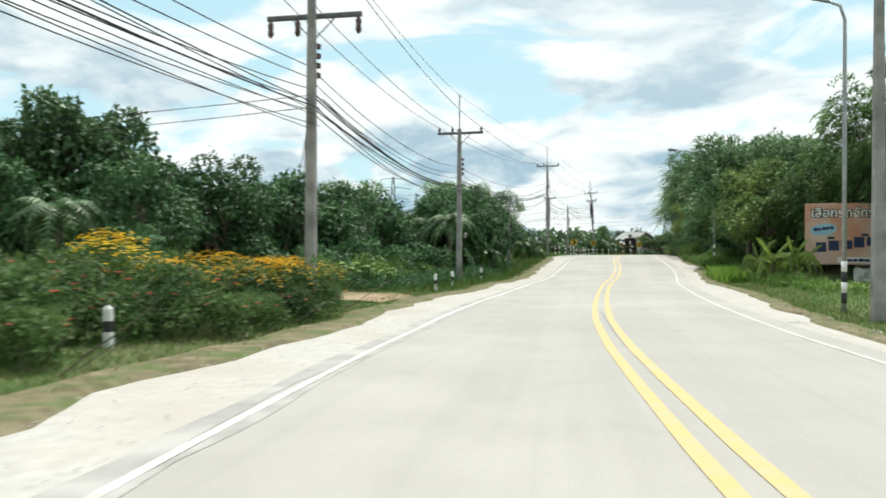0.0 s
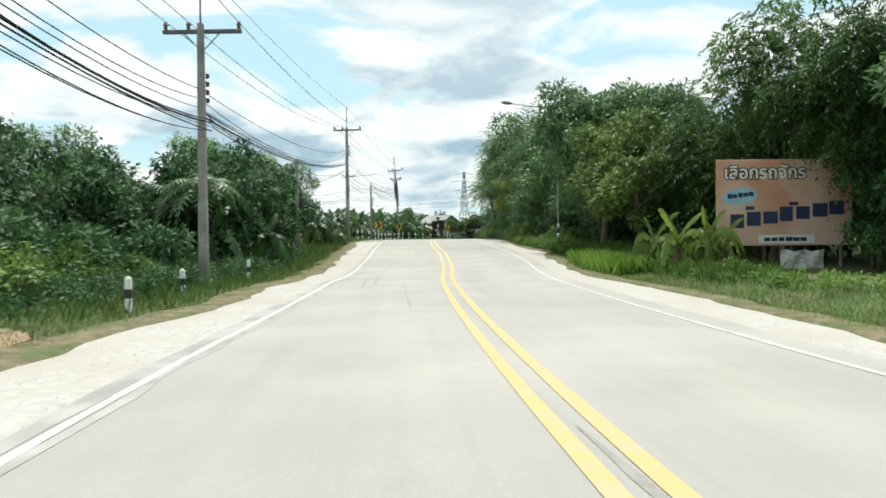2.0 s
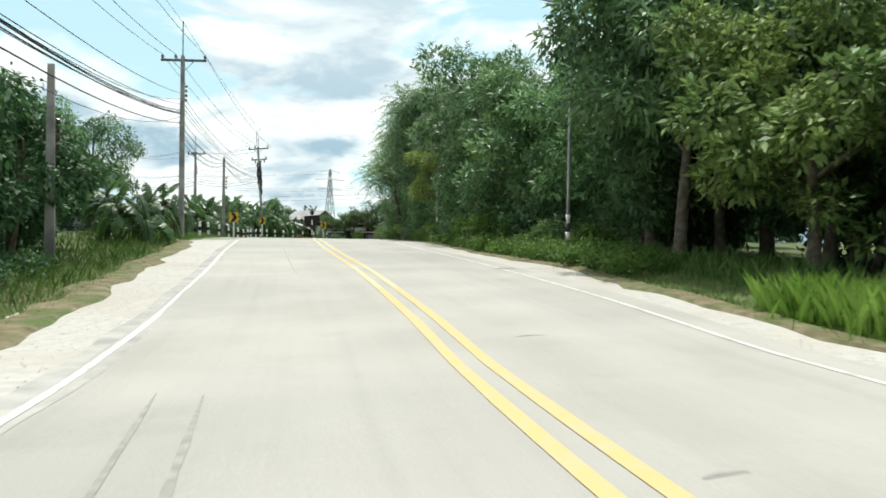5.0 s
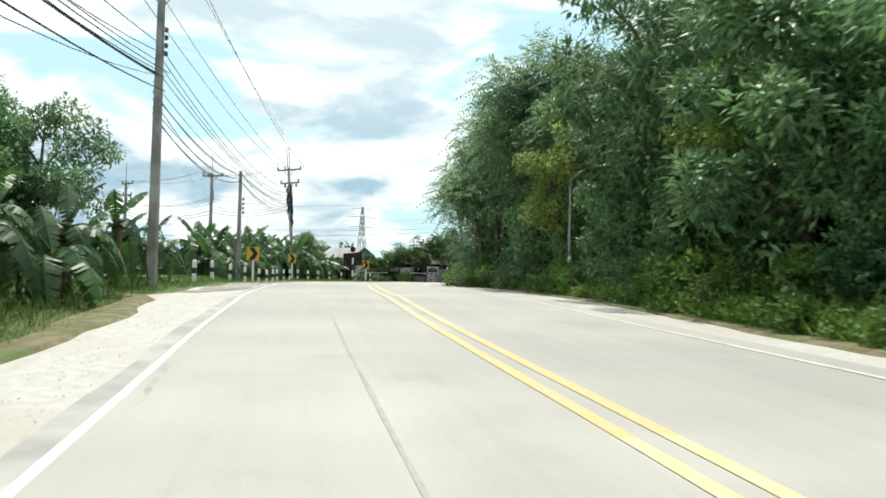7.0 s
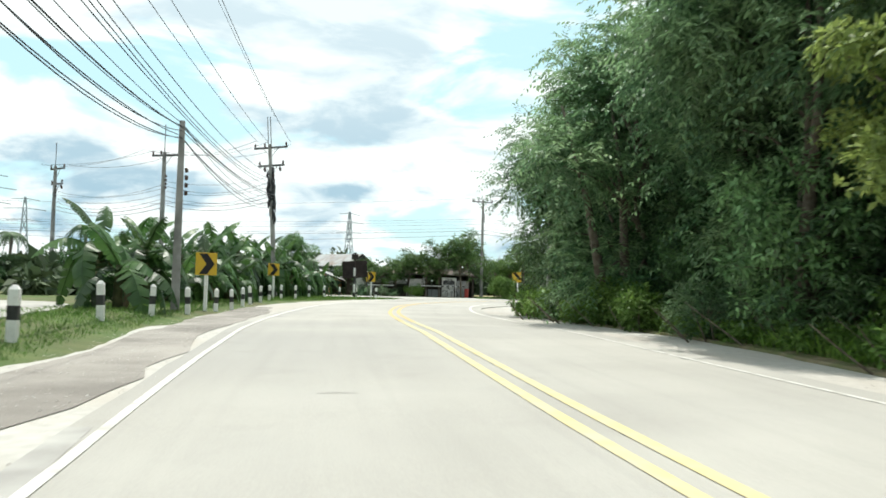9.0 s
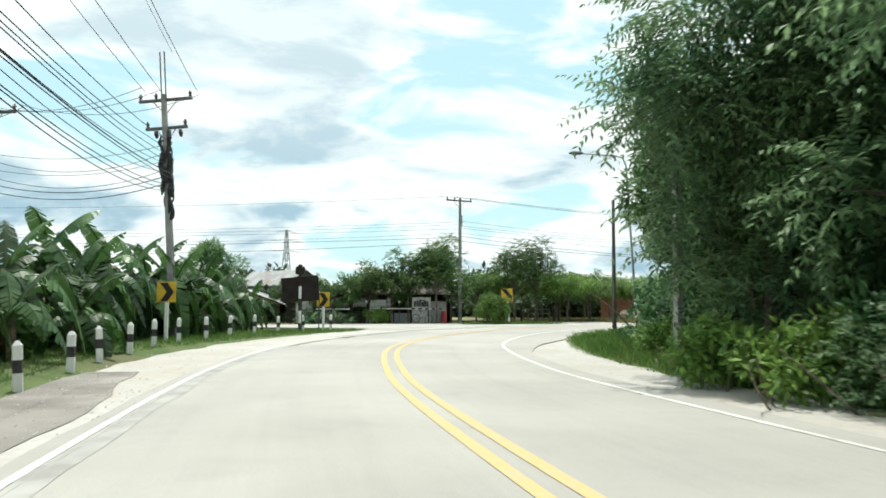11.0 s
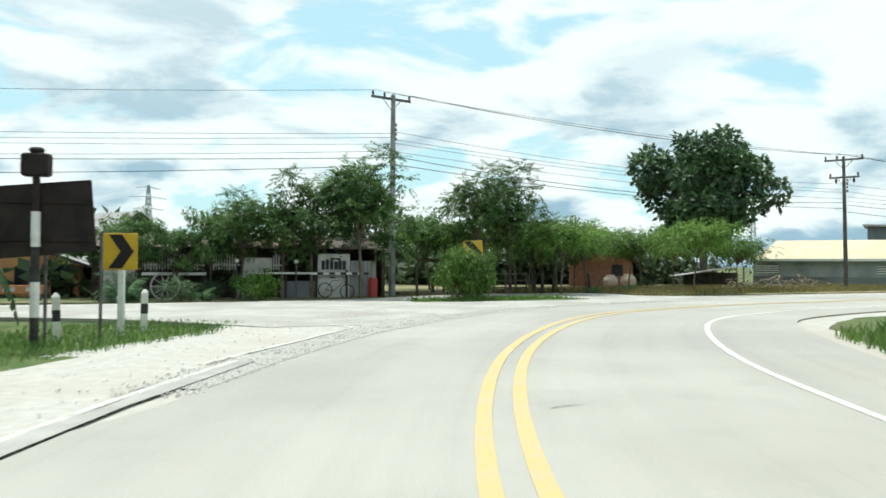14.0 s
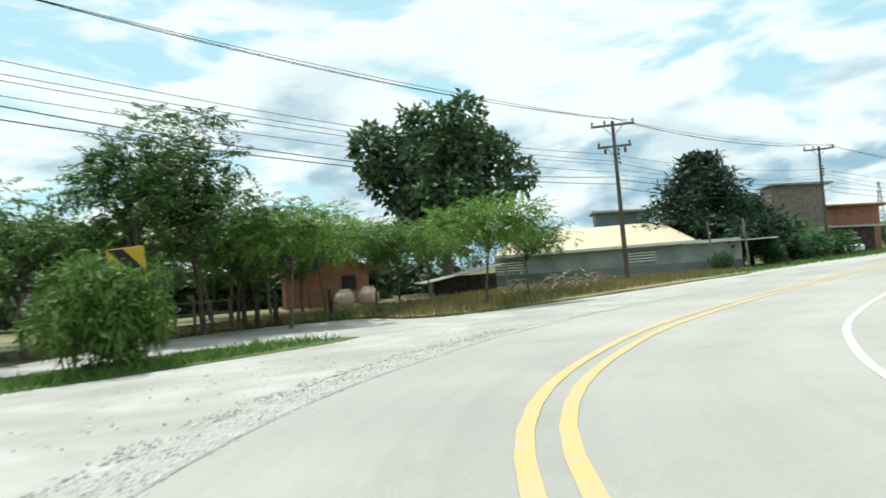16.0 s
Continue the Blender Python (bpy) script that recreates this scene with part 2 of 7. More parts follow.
M_LEAF_FENCE = mat("mid_green_fence_leaf", (0.048, 0.105, 0.030), (0.114, 0.195, 0.056), 0.55, 0.6, 3, leafy=0.36, island=0.4)
M_LEAF_BAMBOO = mat("bamboo_leaf", (0.041, 0.094, 0.032), (0.095, 0.176, 0.048), 0.55, 0.5, 3, leafy=0.36, island=0.35)
M_LEAF_SHRUB = mat("tangled_shrub_leaf", (0.030, 0.082, 0.031), (0.077, 0.168, 0.058), 0.6, 0.9, 3, leafy=0.25, island=0.4)
M_LEAF_BANANA = mat("banana_leaf", (0.030, 0.080, 0.022), (0.075, 0.148, 0.040), 0.42, 1.5, 4, leafy=0.32, island=-0.5, spec=0.4, bump=0.2, bump_scale=22)
M_LEAF_BANANA_Y = mat("yellow_green_banana_leaf", (0.114, 0.19, 0.03), (0.211, 0.29, 0.06), 0.45, 1.5, 4, leafy=0.4, island=-0.3, spec=0.4, bump=0.2, bump_scale=22)
M_LEAF_DRY = mat("dry_banana_leaf", (0.16, 0.12, 0.07), (0.24, 0.19, 0.12), 0.9, 3.0, leafy=0.2)
M_BANANA_STEM = mat("banana_pseudostem", (0.06, 0.07, 0.03), (0.13, 0.125, 0.06), 0.7, 5.0, bump=0.3)
M_GRASS = mat("verge_grass_blade", (0.075, 0.160, 0.032), (0.150, 0.240, 0.064), 0.7, 0.8, 3, leafy=0.4, island=0.4)
M_GRASS_LONG = mat("bright_long_grass_blade", (0.132, 0.25, 0.035), (0.220, 0.35, 0.07), 0.7, 0.8, 3, leafy=0.45, island=0.3)
M_GRASS_DRY = mat("dry_straw_grass_blade", (0.22, 0.19, 0.075), (0.32, 0.27, 0.13), 0.8, 0.8, 3, leafy=0.3, island=0.3)
M_FLOWER = mat("orange_yellow_petal", (0.70, 0.40, 0.025), (0.82, 0.56, 0.04), 0.6, 2.0, 2, leafy=0.3, island=0.2)
M_FLOWER_Y = mat("lemon_yellow_petal", (0.80, 0.56, 0.02), (0.86, 0.66, 0.05), 0.6, 2.0, 2, leafy=0.3, island=0.2)
M_FLOWER_R = mat("red_petal", (0.55, 0.08, 0.05), rough=0.6, leafy=0.3, island=0.3)
M_WALL_W = mat("dirty_white_wall_paint", (0.66, 0.65, 0.62), (0.50, 0.49, 0.46), 0.85, 1.5, 8, c3=(0.38, 0.36, 0.32), scale3=0.7)
M_WALL_GREY = mat("grey_rendered_wall", (0.20, 0.22, 0.22), (0.27, 0.28, 0.275), 0.9, 0.8, 8, c3=(0.15, 0.16, 0.16), scale3=0.4)
M_WALL_ORANGE = mat("faded_orange_wall_paint", (0.60, 0.33, 0.14), (0.52, 0.27, 0.12), 0.85, 1.2, 6)
M_WALL_BRICK = mat("reddish_brick_wall", (0.30, 0.14, 0.10), (0.38, 0.19, 0.13), 0.9, 2.5, 8, bump=0.4)
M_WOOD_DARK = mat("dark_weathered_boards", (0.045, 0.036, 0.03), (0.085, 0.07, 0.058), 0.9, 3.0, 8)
M_WOOD_GREY = mat("grey_weathered_boards", (0.16, 0.135, 0.11), (0.24, 0.205, 0.17), 0.9, 3.0, 8)
M_TIN = mat("weathered_corrugated_tin", (0.30, 0.31, 0.31), (0.40, 0.405, 0.40), 0.55, 1.5, 6, metal=0.3, c3=(0.24, 0.18, 0.14), scale3=0.6)
M_TAR_LIGHT = mat("faint_grey_road_stain", (0.30, 0.29, 0.265), (0.36, 0.35, 0.32), 0.9, 5.0, 6)
M_GRIT = mat("grey_road_grit", (0.31, 0.30, 0.28), (0.44, 0.43, 0.40), 0.95, 1.6, 10, bump=0.5, bump_scale=45)
M_SOIL = mat("brown_soil_and_dead_grass", (0.12, 0.105, 0.055), (0.23, 0.195, 0.12), 0.95, 3.0, 10, bump=0.8, bump_scale=22, c3=(0.085, 0.125, 0.035), scale3=1.4)
M_SHOULDER = mat("grey_chip_sealed_shoulder", (0.20, 0.183, 0.163), (0.29, 0.268, 0.24), 0.9, 0.7, 9, bump=0.7, bump_scale=40, c3=(0.37, 0.345, 0.31), scale3=0.35)
M_BARN_WALL = mat("pale_grey_cement_wall", (0.34, 0.365, 0.365), (0.42, 0.44, 0.435), 0.9, 0.8, 8, c3=(0.25, 0.265, 0.265), scale3=0.5)
M_SHED_ROOF = mat("dark_rusted_tin_sheet", (0.07, 0.062, 0.055), (0.14, 0.12, 0.10), 0.75, 1.5, 7, metal=0.2, c3=(0.17, 0.11, 0.075), scale3=0.8)
M_TIN_TAN = mat("sun_faded_tan_roof_sheet", (0.56, 0.47, 0.32), (0.64, 0.55, 0.39), 0.7, 0.8, 6)
M_TIN_BLUE = mat("blue_grey_shed_sheet", (0.10, 0.14, 0.17), (0.14, 0.18, 0.21), 0.6, 1.0)
M_TIN_RED = mat("rusty_orange_roof_sheet", (0.46, 0.19, 0.09), (0.36, 0.15, 0.08), 0.7, 1.5)
M_DRUM = mat("red_painted_drum", (0.42, 0.05, 0.04), (0.30, 0.05, 0.04), 0.55, 4.0)
M_GLOBE = mat("white_glass_globe", (0.80, 0.80, 0.78), rough=0.25)
M_GLASS = mat("dark_window_glass", (0.02, 0.025, 0.03), rough=0.12, spec=0.6)
M_JAR = mat("pale_clay_water_jar", (0.50, 0.38, 0.32), (0.60, 0.50, 0.44), 0.8, 4.0)
M_BOARD = mat("faded_salmon_billboard_print", (0.60, 0.40, 0.31), (0.66, 0.52, 0.43), 0.6, 0.7, 4, c3=(0.56, 0.28, 0.18), scale3=0.5)
M_PRINT_W = mat("white_billboard_print", (0.74, 0.72, 0.68), rough=0.6)
M_PRINT_K = mat("black_billboard_print", (0.03, 0.03, 0.035), rough=0.6)
M_PRINT_N = mat("navy_billboard_print", (0.03, 0.045, 0.10), rough=0.6)
M_PRINT_B = mat("pale_blue_billboard_print", (0.34, 0.56, 0.66), (0.28, 0.48, 0.60), 0.6, 2.0)
M_CLOTH = mat("torn_white_banner_cloth", (0.62, 0.62, 0.60), (0.48, 0.47, 0.46), 0.8, 4.0)
M_FIELD = mat("dry_straw_field", (0.20, 0.165, 0.085), (0.31, 0.26, 0.15), 0.95, 1.2, 10, bump=0.8, bump_scale=12, c3=(0.13, 0.15, 0.06), scale3=0.25)
M_STRAW = mat("heap_of_dry_branches", (0.22, 0.18, 0.13), (0.34, 0.29, 0.22), 0.95, 3.0, island=0.4)
M_CAR = mat("white_car_paint", (0.70, 0.71, 0.72), rough=0.3, spec=0.6)
M_TYRE = mat("black_tyre_rubber", (0.02, 0.02, 0.02), rough=0.85)
# galvanised steel with the bluish haze of distance mixed into its colour
M_PYLON = mat("haze_tinted_galvanised_lattice", (0.30, 0.34, 0.37), (0.34, 0.38, 0.41), 0.7, 0.5)
M_LEAF_MANGO_DARK = mat("deep_green_mango_leaf", (0.044, 0.100, 0.034), (0.106, 0.190, 0.062), 0.5, 0.6, 3, leafy=0.24, island=0.5, spec=0.35)
M_FARLEAF = mat("distant_woodland_leaf", (0.042, 0.072, 0.033), (0.085, 0.12, 0.058), 0.7, 0.06, 3, leafy=0.2, island=0.35)
# the blue of far haze is painted into the hills' colour
M_HILL = mat("haze_tinted_hill_woods", (0.16, 0.24, 0.30), (0.19, 0.28, 0.33), 1.0, 0.01)


# ---- mesh building
class Build:
    """Collects tubes, boxes and sheets into one mesh."""

    def __init__(self):
        self.v, self.f = [], []

    def quad(self, *pts):
        k = len(self.v)
        self.v += [tuple(p) for p in pts]
        self.f.append(tuple(range(k, k + len(pts))))

    def box(self, lo, hi, bevel=0.0, m=None):
        m = m or Matrix.Identity(4)
        (x0, y0, z0), (x1, y1, z1), b = lo, hi, bevel
        k = len(self.v)
        if b <= 0:
            pts = [(x, y, z) for z in (z0, z1) for x, y in ((x0, y0), (x1, y0), (x1, y1), (x0, y1))]
            self.v += [tuple(m @ Vector(p)) for p in pts]
            self.f += [(k + 3, k + 2, k + 1, k), (k + 4, k + 5, k + 6, k + 7)] + [(k + i, k + (i + 1) % 4, k + 4 + (i + 1) % 4, k + 4 + i) for i in range(4)]
            return self
        rings = []
        for z, s in ((z0, b), (z0 + b, 0), (z1 - b, 0), (z1, b)):
            X0, X1, Y0, Y1, c = x0 + s, x1 - s, y0 + s, y1 - s, b
            rings.append([(X0 + c, Y0, z), (X1 - c, Y0, z), (X1, Y0 + c, z), (X1, Y1 - c, z), (X1 - c, Y1, z), (X0 + c, Y1, z), (X0, Y1 - c, z), (X0, Y0 + c, z)])
        for r in rings:
            self.v += [tuple(m @ Vector(p)) for p in r]
        for i in range(3):
            for j in range(8):
                a, c2 = k + 8 * i + j, k + 8 * i + (j + 1) % 8
                self.f.append((a, c2, c2 + 8, a + 8))
        self.f += [tuple(k + 7 - j for j in range(8)), tuple(k + 24 + j for j in range(8))]
        return self

    def tube(self, pts, radii, sides=8, caps=True):
        pts = [Vector(p) for p in pts]
        if not hasattr(radii, "__len__"):
            radii = [radii] * len(pts)
        k, ref = len(self.v), None
        for i, p in enumerate(pts):
            d = (pts[min(i + 1, len(pts) - 1)] - pts[max(i - 1, 0)]).normalized()
            if ref is None:
                ref = Vector((1, 0, 0)) if abs(d.x) < 0.9 else Vector((0, 1, 0))
            a = (ref - d * ref.dot(d)).normalized()
            ref, b = a, d.cross(a)
            for s in range(sides):
                w = 2 * math.pi * (s + 0.5) / sides
                self.v.append(tuple(p + radii[i] * (a * math.cos(w) + b * math.sin(w))))
        for i in range(len(pts) - 1):
            for s in range(sides):
                u, w = k + i * sides + s, k + i * sides + (s + 1) % sides
                self.f.append((u, w, w + sides, u + sides))
        if caps:
            self.f.append(tuple(k + sides - 1 - s for s in range(sides)))
            self.f.append(tuple(k + (len(pts) - 1) * sides + s for s in range(sides)))
        return self

    def mesh(self, name, material=None, smooth=False):
        me = bpy.data.meshes.new(name)
        me.from_pydata(self.v, [], self.f)
        if material:
            me.materials.append(material)
        if smooth:
            me.polygons.foreach_set("use_smooth", [True] * len(me.polygons))
        me.update()
        return me


def part(name, build, material, parent=None, label="", smooth=False):
    ob = new(name, build if isinstance(build, bpy.types.Mesh) else build.mesh(name, material, smooth))
    ob.parent = parent
    return tagged(ob, label)


def thing(name, m, label, category, group="", kind=""):
    ob = new(name)
    ob.empty_display_size = 0.2
    ob.matrix_basis = m if isinstance(m, Matrix) else pose(*m)
    return tagged(ob, label, category, group, kind)


def quads_mesh(name, verts, material, per=4):
    """A mesh of separate faces of `per` corners from an array of corners."""
    verts = np.asarray(verts, np.float32).reshape(-1, 3)
    n = len(verts)
    me = bpy.data.meshes.new(name)
    me.vertices.add(n)
    me.vertices.foreach_set("co", verts.ravel())
    me.loops.add(n)
    me.loops.foreach_set("vertex_index", np.arange(n, dtype=np.int32))
    me.polygons.add(n // per)
    me.polygons.foreach_set("loop_start", np.arange(0, n, per, dtype=np.int32))
    me.materials.append(material)
    me.update(calc_edges=True)
    return me


# ---- the lie of the land
PROFILE_Y = np.array([-60, -15, 0, 15, 30, 45, 60, 75, 90, 105, 120, 135, 150, 165, 195, 300])
PROFILE_Z = np.array([0.3, 0.2, 0.0, -0.23, -0.32, -0.34, 0.14, 0.69, 0.80, 0.64, 0.64, 0.63, 0.52, 0.42, 0.2, 0.0])


def road_z(y):
    return float(np.interp(y, PROFILE_Y, PROFILE_Z))


CENTRE = [(1.3, -60), (1.3, -20), (1.3, 0), (1.38, 10), (1.68, 20), (2.32, 30), (3.1, 40), (4.15, 49), (5.0, 58), (5.7, 68), (6.62, 78), (7.9, 88),
          (9.32, 98), (11.05, 107), (13.8, 115.5), (17.6, 122), (22.1, 127.3), (26.8, 131.15), (31.8, 133.0), (38, 133.9), (50, 134.2), (66, 133.8),
          (85, 132.4), (130, 126), (200, 114), (330, 90)]


def glide(ctrl, step=1.0):
    """An even Catmull-Rom line through the corners given."""
    c = [np.array(p, float) for p in ctrl]
    c = [2 * c[0] - c[1]] + c + [2 * c[-1] - c[-2]]
    out = []
    for i in range(1, len(c) - 2):
        n = max(2, int(np.linalg.norm(c[i + 1] - c[i]) / step))
        for k in range(n):
            t = k / n
            out.append(0.5 * (2 * c[i] + (c[i + 1] - c[i - 1]) * t + (2 * c[i - 1] - 5 * c[i] + 4 * c[i + 1] - c[i + 2]) * t**2 + (3 * c[i] - c[i - 1] - 3 * c[i + 1] + c[i + 2]) * t**3))
    out.append(c[-2])
    return np.array(out)


LINE = glide(CENTRE)
TANG = np.gradient(LINE, axis=0)
TANG /= np.linalg.norm(TANG, axis=1)[:, None]
RIGHT = np.stack([TANG[:, 1], -TANG[:, 0]], 1)
BANK_Y, BANK = [-60, 40, 50, 60, 72, 300], [0, 0, 0.032, 0.028, 0, 0]


def beside(x, y):
    """Signed distance from the road's centre line (right is positive) and the place along it."""
    d = LINE - (x, y)
    i = int(np.argmin((d**2).sum(1)))
    return float(-(d[i] @ RIGHT[i])), i


def ground_z(x, y, verge=True):
    """The height of the land: the road's own profile and banking, and raised grass verges."""
    o, _ = beside(x, y) if -60 < x < 130 and -60 < y < 200 else (60.0, 0)
    z = road_z(y) + float(np.interp(y, BANK_Y, BANK)) * max(-4.0, min(8.0, o))
    if verge and -60 < y < 128:
        if o < -6.2:
            z += 0.22 * min(1.0, (-o - 6.2) / 1.2) * float(np.interp(y, [0, 70, 84, 105, 122], [0.4, 0.4, 1.2, 1.2, 0.5]))
        elif o > 6.2:
            z += 0.20 * min(1.0, (o - 6.2) / 2.0)
    return z


def ribbon(name, lo, hi, material, z=0.0, s0=-50.0, s1=250.0, cols=1, wobble=0.0, seed=0, y1=1e9, verge=False, dip=0.0, skirt=0.0):
    """A strip of road between two offsets from the centre line."""
    rng = np.random.default_rng(seed)
    b, rows, lane = Build(), [], []
    for i, (p, r) in enumerate(zip(LINE, RIGHT)):
        if not s0 <= p[1] <= y1 or p[0] > s1:
            continue
        a = lo(p) if callable(lo) else lo
        c = hi(p) if callable(hi) else hi
        if wobble:
            a += wobble * (noise.noise((p[0] * 0.45 + seed, p[1] * 0.45, 1.0)) + 0.5 * noise.noise((p[0] * 1.9, p[1] * 1.9, seed)))
            c += wobble * (noise.noise((p[0] * 0.45 + seed, p[1] * 0.45, 9.0)) + 0.5 * noise.noise((p[0] * 1.9, p[1] * 1.9, seed + 4)))
        row = []
        for k in range(cols + 1):
            o = a + (c - a) * k / cols
            q = p + r * o
            row.append((q[0], q[1], ground_z(*q, verge=verge) + z - (dip if k in (0, cols) else 0.0)))
            lane.append((o, float(i), 0.0))
        if skirt:  # sides that go down into the ground
            row = [(row[0][0], row[0][1], row[0][2] - skirt)] + row + [(row[-1][0], row[-1][1], row[-1][2] - skirt)]
            lane.insert(len(lane) - cols - 1, lane[-cols - 1])
            lane.append(lane[-1])
        rows.append(row)
    w = cols + (3 if skirt else 1)
    b.v = [v for row in rows for v in row]
    b.f = [(i * w + k, i * w + k + 1, i * w + w + k + 1, i * w + w + k) for i in range(len(rows) - 1) for k in range(w - 1)]
    ob = new(name, b.mesh(name, material))
    ob.data.attributes.new("lane", "FLOAT_VECTOR", "POINT").data.foreach_set("vector", [c for q in lane for c in q])
    return ob


# ---- ground and road
def left_edge(p):
    return -float(np.interp(p[1], [-60, 20, 27, 32, 45, 60, 69, 74, 90, 100, 110, 118, 122, 126, 128.5, 300], [5.9, 5.9, 6.1, 5.5, 5.5, 5.8, 5.7, 6.1, 6.2, 6.5, 6.8, 6.6, 6.4, 6.0, 7.6, 7.6]))


def lane_left(p):
    if p[0] > 13:
        return -float(np.interp(p[0], [13, 15.3, 19, 22.9, 28, 300], [3.83, 3.76, 3.70, 3.64, 3.61, 3.65]))
    return -float(np.interp(p[1], [-60, 0, 6, 12, 18, 24, 30, 36, 42, 48, 54, 60, 66, 72, 78, 84, 90, 96, 101, 107, 113.5], [3.65, 3.65, 3.85, 3.99, 4.04, 4.01, 3.90, 3.82, 3.86, 3.96, 4.06, 4.08, 3.99, 3.88, 3.90, 4.02, 4.09, 4.05, 3.98, 3.91, 3.83]))


def right_edge(p):
    if p[0] > 20:
        return float(np.interp(p[0], [20, 24, 30, 60, 300], [5.7, 5.6, 5.2, 5.2, 5.2]))
    return float(np.interp(p[1], [-60, 14, 25, 32, 38, 45, 52, 58, 66, 72, 83, 90, 98, 104, 108, 115, 126], [4.3, 4.3, 4.9, 5.4, 5.3, 4.8, 5.0, 5.6, 5.4, 5.7, 5.9, 6.0, 5.8, 5.4, 5.5, 5.6, 5.7]))


def lane_right(p):
    if p[0] > 13:
        return float(np.interp(p[0], [13, 15.3, 19, 22.9, 28, 300], [3.60, 3.49, 3.37, 3.35, 3.33, 3.32]))
    return float(np.interp(p[1], [-60, 0, 12, 24, 30, 36, 42, 48, 54, 60, 66, 72, 78, 84, 90, 101, 113.5], [3.19, 3.19, 3.14, 3.11, 3.17, 3.27, 3.38, 3.50, 3.60, 3.68, 3.72, 3.71, 3.68, 3.62, 3.58, 3.57, 3.60]))


def centre(p):
    if p[0] > 13:
        return float(np.interp(p[0], [13, 15.3, 19, 22.9, 28, 34, 300], [0.05, 0.07, 0.10, 0.16, 0.24, 0.26, 0.27]))
    return float(np.interp(p[1], [-60, 0, 6, 12, 18, 24, 30, 36, 42, 48, 60, 72, 78, 84, 101, 107, 113.5], [0.17, 0.17, -0.06, -0.23, -0.30, -0.28, -0.25, -0.17, -0.09, -0.04, 0.02, -0.02, -0.03, 0.01, 0.04, 0.11, 0.05]))


def asphalt_left(p):
    """Where the asphalt breaks off: under the edge line, and inside it round the bend."""
    if p[0] > 16:
        return -float(np.interp(p[0], [16, 18, 21, 24, 27, 30, 37, 60, 300], [3.18, 3.08, 2.99, 2.72, 2.52, 2.5, 2.6, 2.6, 2.8]))
    return float(np.interp(p[1], [-60, 111, 115, 300], [0, 0, 1, 1])) * (-3.4 - lane_left(p) + 0.28) + lane_left(p) - 0.28


gx = np.concatenate([[-2600, -1400, -700, -350, -180, -100, -70, -50], np.arange(-40, 91, 1.0), [96, 105, 120, 150, 200, 300, 500, 900, 1600, 2600]])
gy = np.concatenate([[-1500, -600, -250, -120, -70, -50], np.arange(-40, 181, 1.0), [188, 200, 230, 300, 450, 800, 1500, 2800]])
verts, faces = [], []
for y in gy:
    for x in gx:
        z = ground_z(x, y) if abs(x) < 700 and -200 < y < 900 else 0.0
        if -60 < x < 130 and -60 < y < 200:
            o, i = beside(x, y)
            p = LINE[i]
            if left_edge(p) + 0.8 < o < right_edge(p) - 0.8:
                z -= 0.12
            elif y > 127 and -24 < o < -5 and x > 3:
                z -= 0.07
            elif abs(o) < 40:
                z += (0.015 if abs(o) < 10 else 0.05) * noise.noise((x * 0.5, y * 0.5, 0.0)) + (0.1 * noise.noise((x * 0.15, y * 0.15, 3.0)) if abs(o) > 9 else 0)
        verts.append((x, y, z - 0.03))
nx = len(gx)
faces = [(j * nx + i, j * nx + i + 1, (j + 1) * nx + i + 1, (j + 1) * nx + i) for j in range(len(gy) - 1) for i in range(nx - 1)]
me = bpy.data.meshes.new("ground")
me.from_pydata(verts, [], faces)
me.materials.append(M_GROUND)
tagged(new("ground", me), "rough grassy earth beside the road", "ground", kind="structure")

tagged(ribbon("gravel_shoulder", lambda p: left_edge(p) - 0.55, lambda p: right_edge(p) + 0.55, M_GRAVEL, 0.0, cols=8, wobble=0.35, seed=3, dip=0.02, skirt=0.15), "pale gravel shoulders along the road", "road shoulder", kind="structure")
road = tagged(ribbon("road", asphalt_left, lambda p: lane_right(p) + 0.55 + (right_edge(p) - lane_right(p) - 0.75) * float(np.interp(p[1], [112, 121], [0, 1])), M_ASPHALT, 0.03, cols=8, wobble=0.05, seed=5, skirt=0.1), "sun-bleached two-lane asphalt road curving to the right", "road", kind="structure")
tagged(ribbon("edge_line", lambda p: lane_left(p) - 0.045, lambda p: lane_left(p) + 0.045, M_WHITE_LINE, 0.036, s1=18.4, y1=66), "worn white edge line painted on asphalt", "road marking", kind="structure")
tagged(ribbon("edge_line", lambda p: lane_left(p) - 0.05, lambda p: lane_left(p) + 0.04, M_WHITE_PALE, 0.038, s0=64.5, y1=97), "white edge line rubbed almost away", "road marking", kind="structure")
tagged(ribbon("edge_line", lambda p: lane_left(p) - 0.05, lambda p: lane_left(p) + 0.05, M_WHITE_LINE, 0.036, s0=96, y1=116, s1=60), "worn white edge line painted on asphalt", "road marking", kind="structure")
tagged(ribbon("edge_line", lambda p: lane_left(p) - 0.05, lambda p: lane_left(p) + 0.05, M_WHITE_PALE, 0.026, s0=115, s1=18.4), "white edge line half buried in gravel", "road marking", kind="structure")
tagged(ribbon("edge_line", lambda p: lane_right(p) - 0.045, lambda p: lane_right(p) + 0.045, M_WHITE_PALE, 0.036, s0=-50, y1=99), "faint white edge line on asphalt", "road marking", kind="structure")
tagged(ribbon("edge_line", lambda p: lane_right(p) - 0.055, lambda p: lane_right(p) + 0.055, M_WHITE_LINE, 0.036, s0=98, s1=140), "worn white edge line painted on asphalt", "road marking", kind="structure")
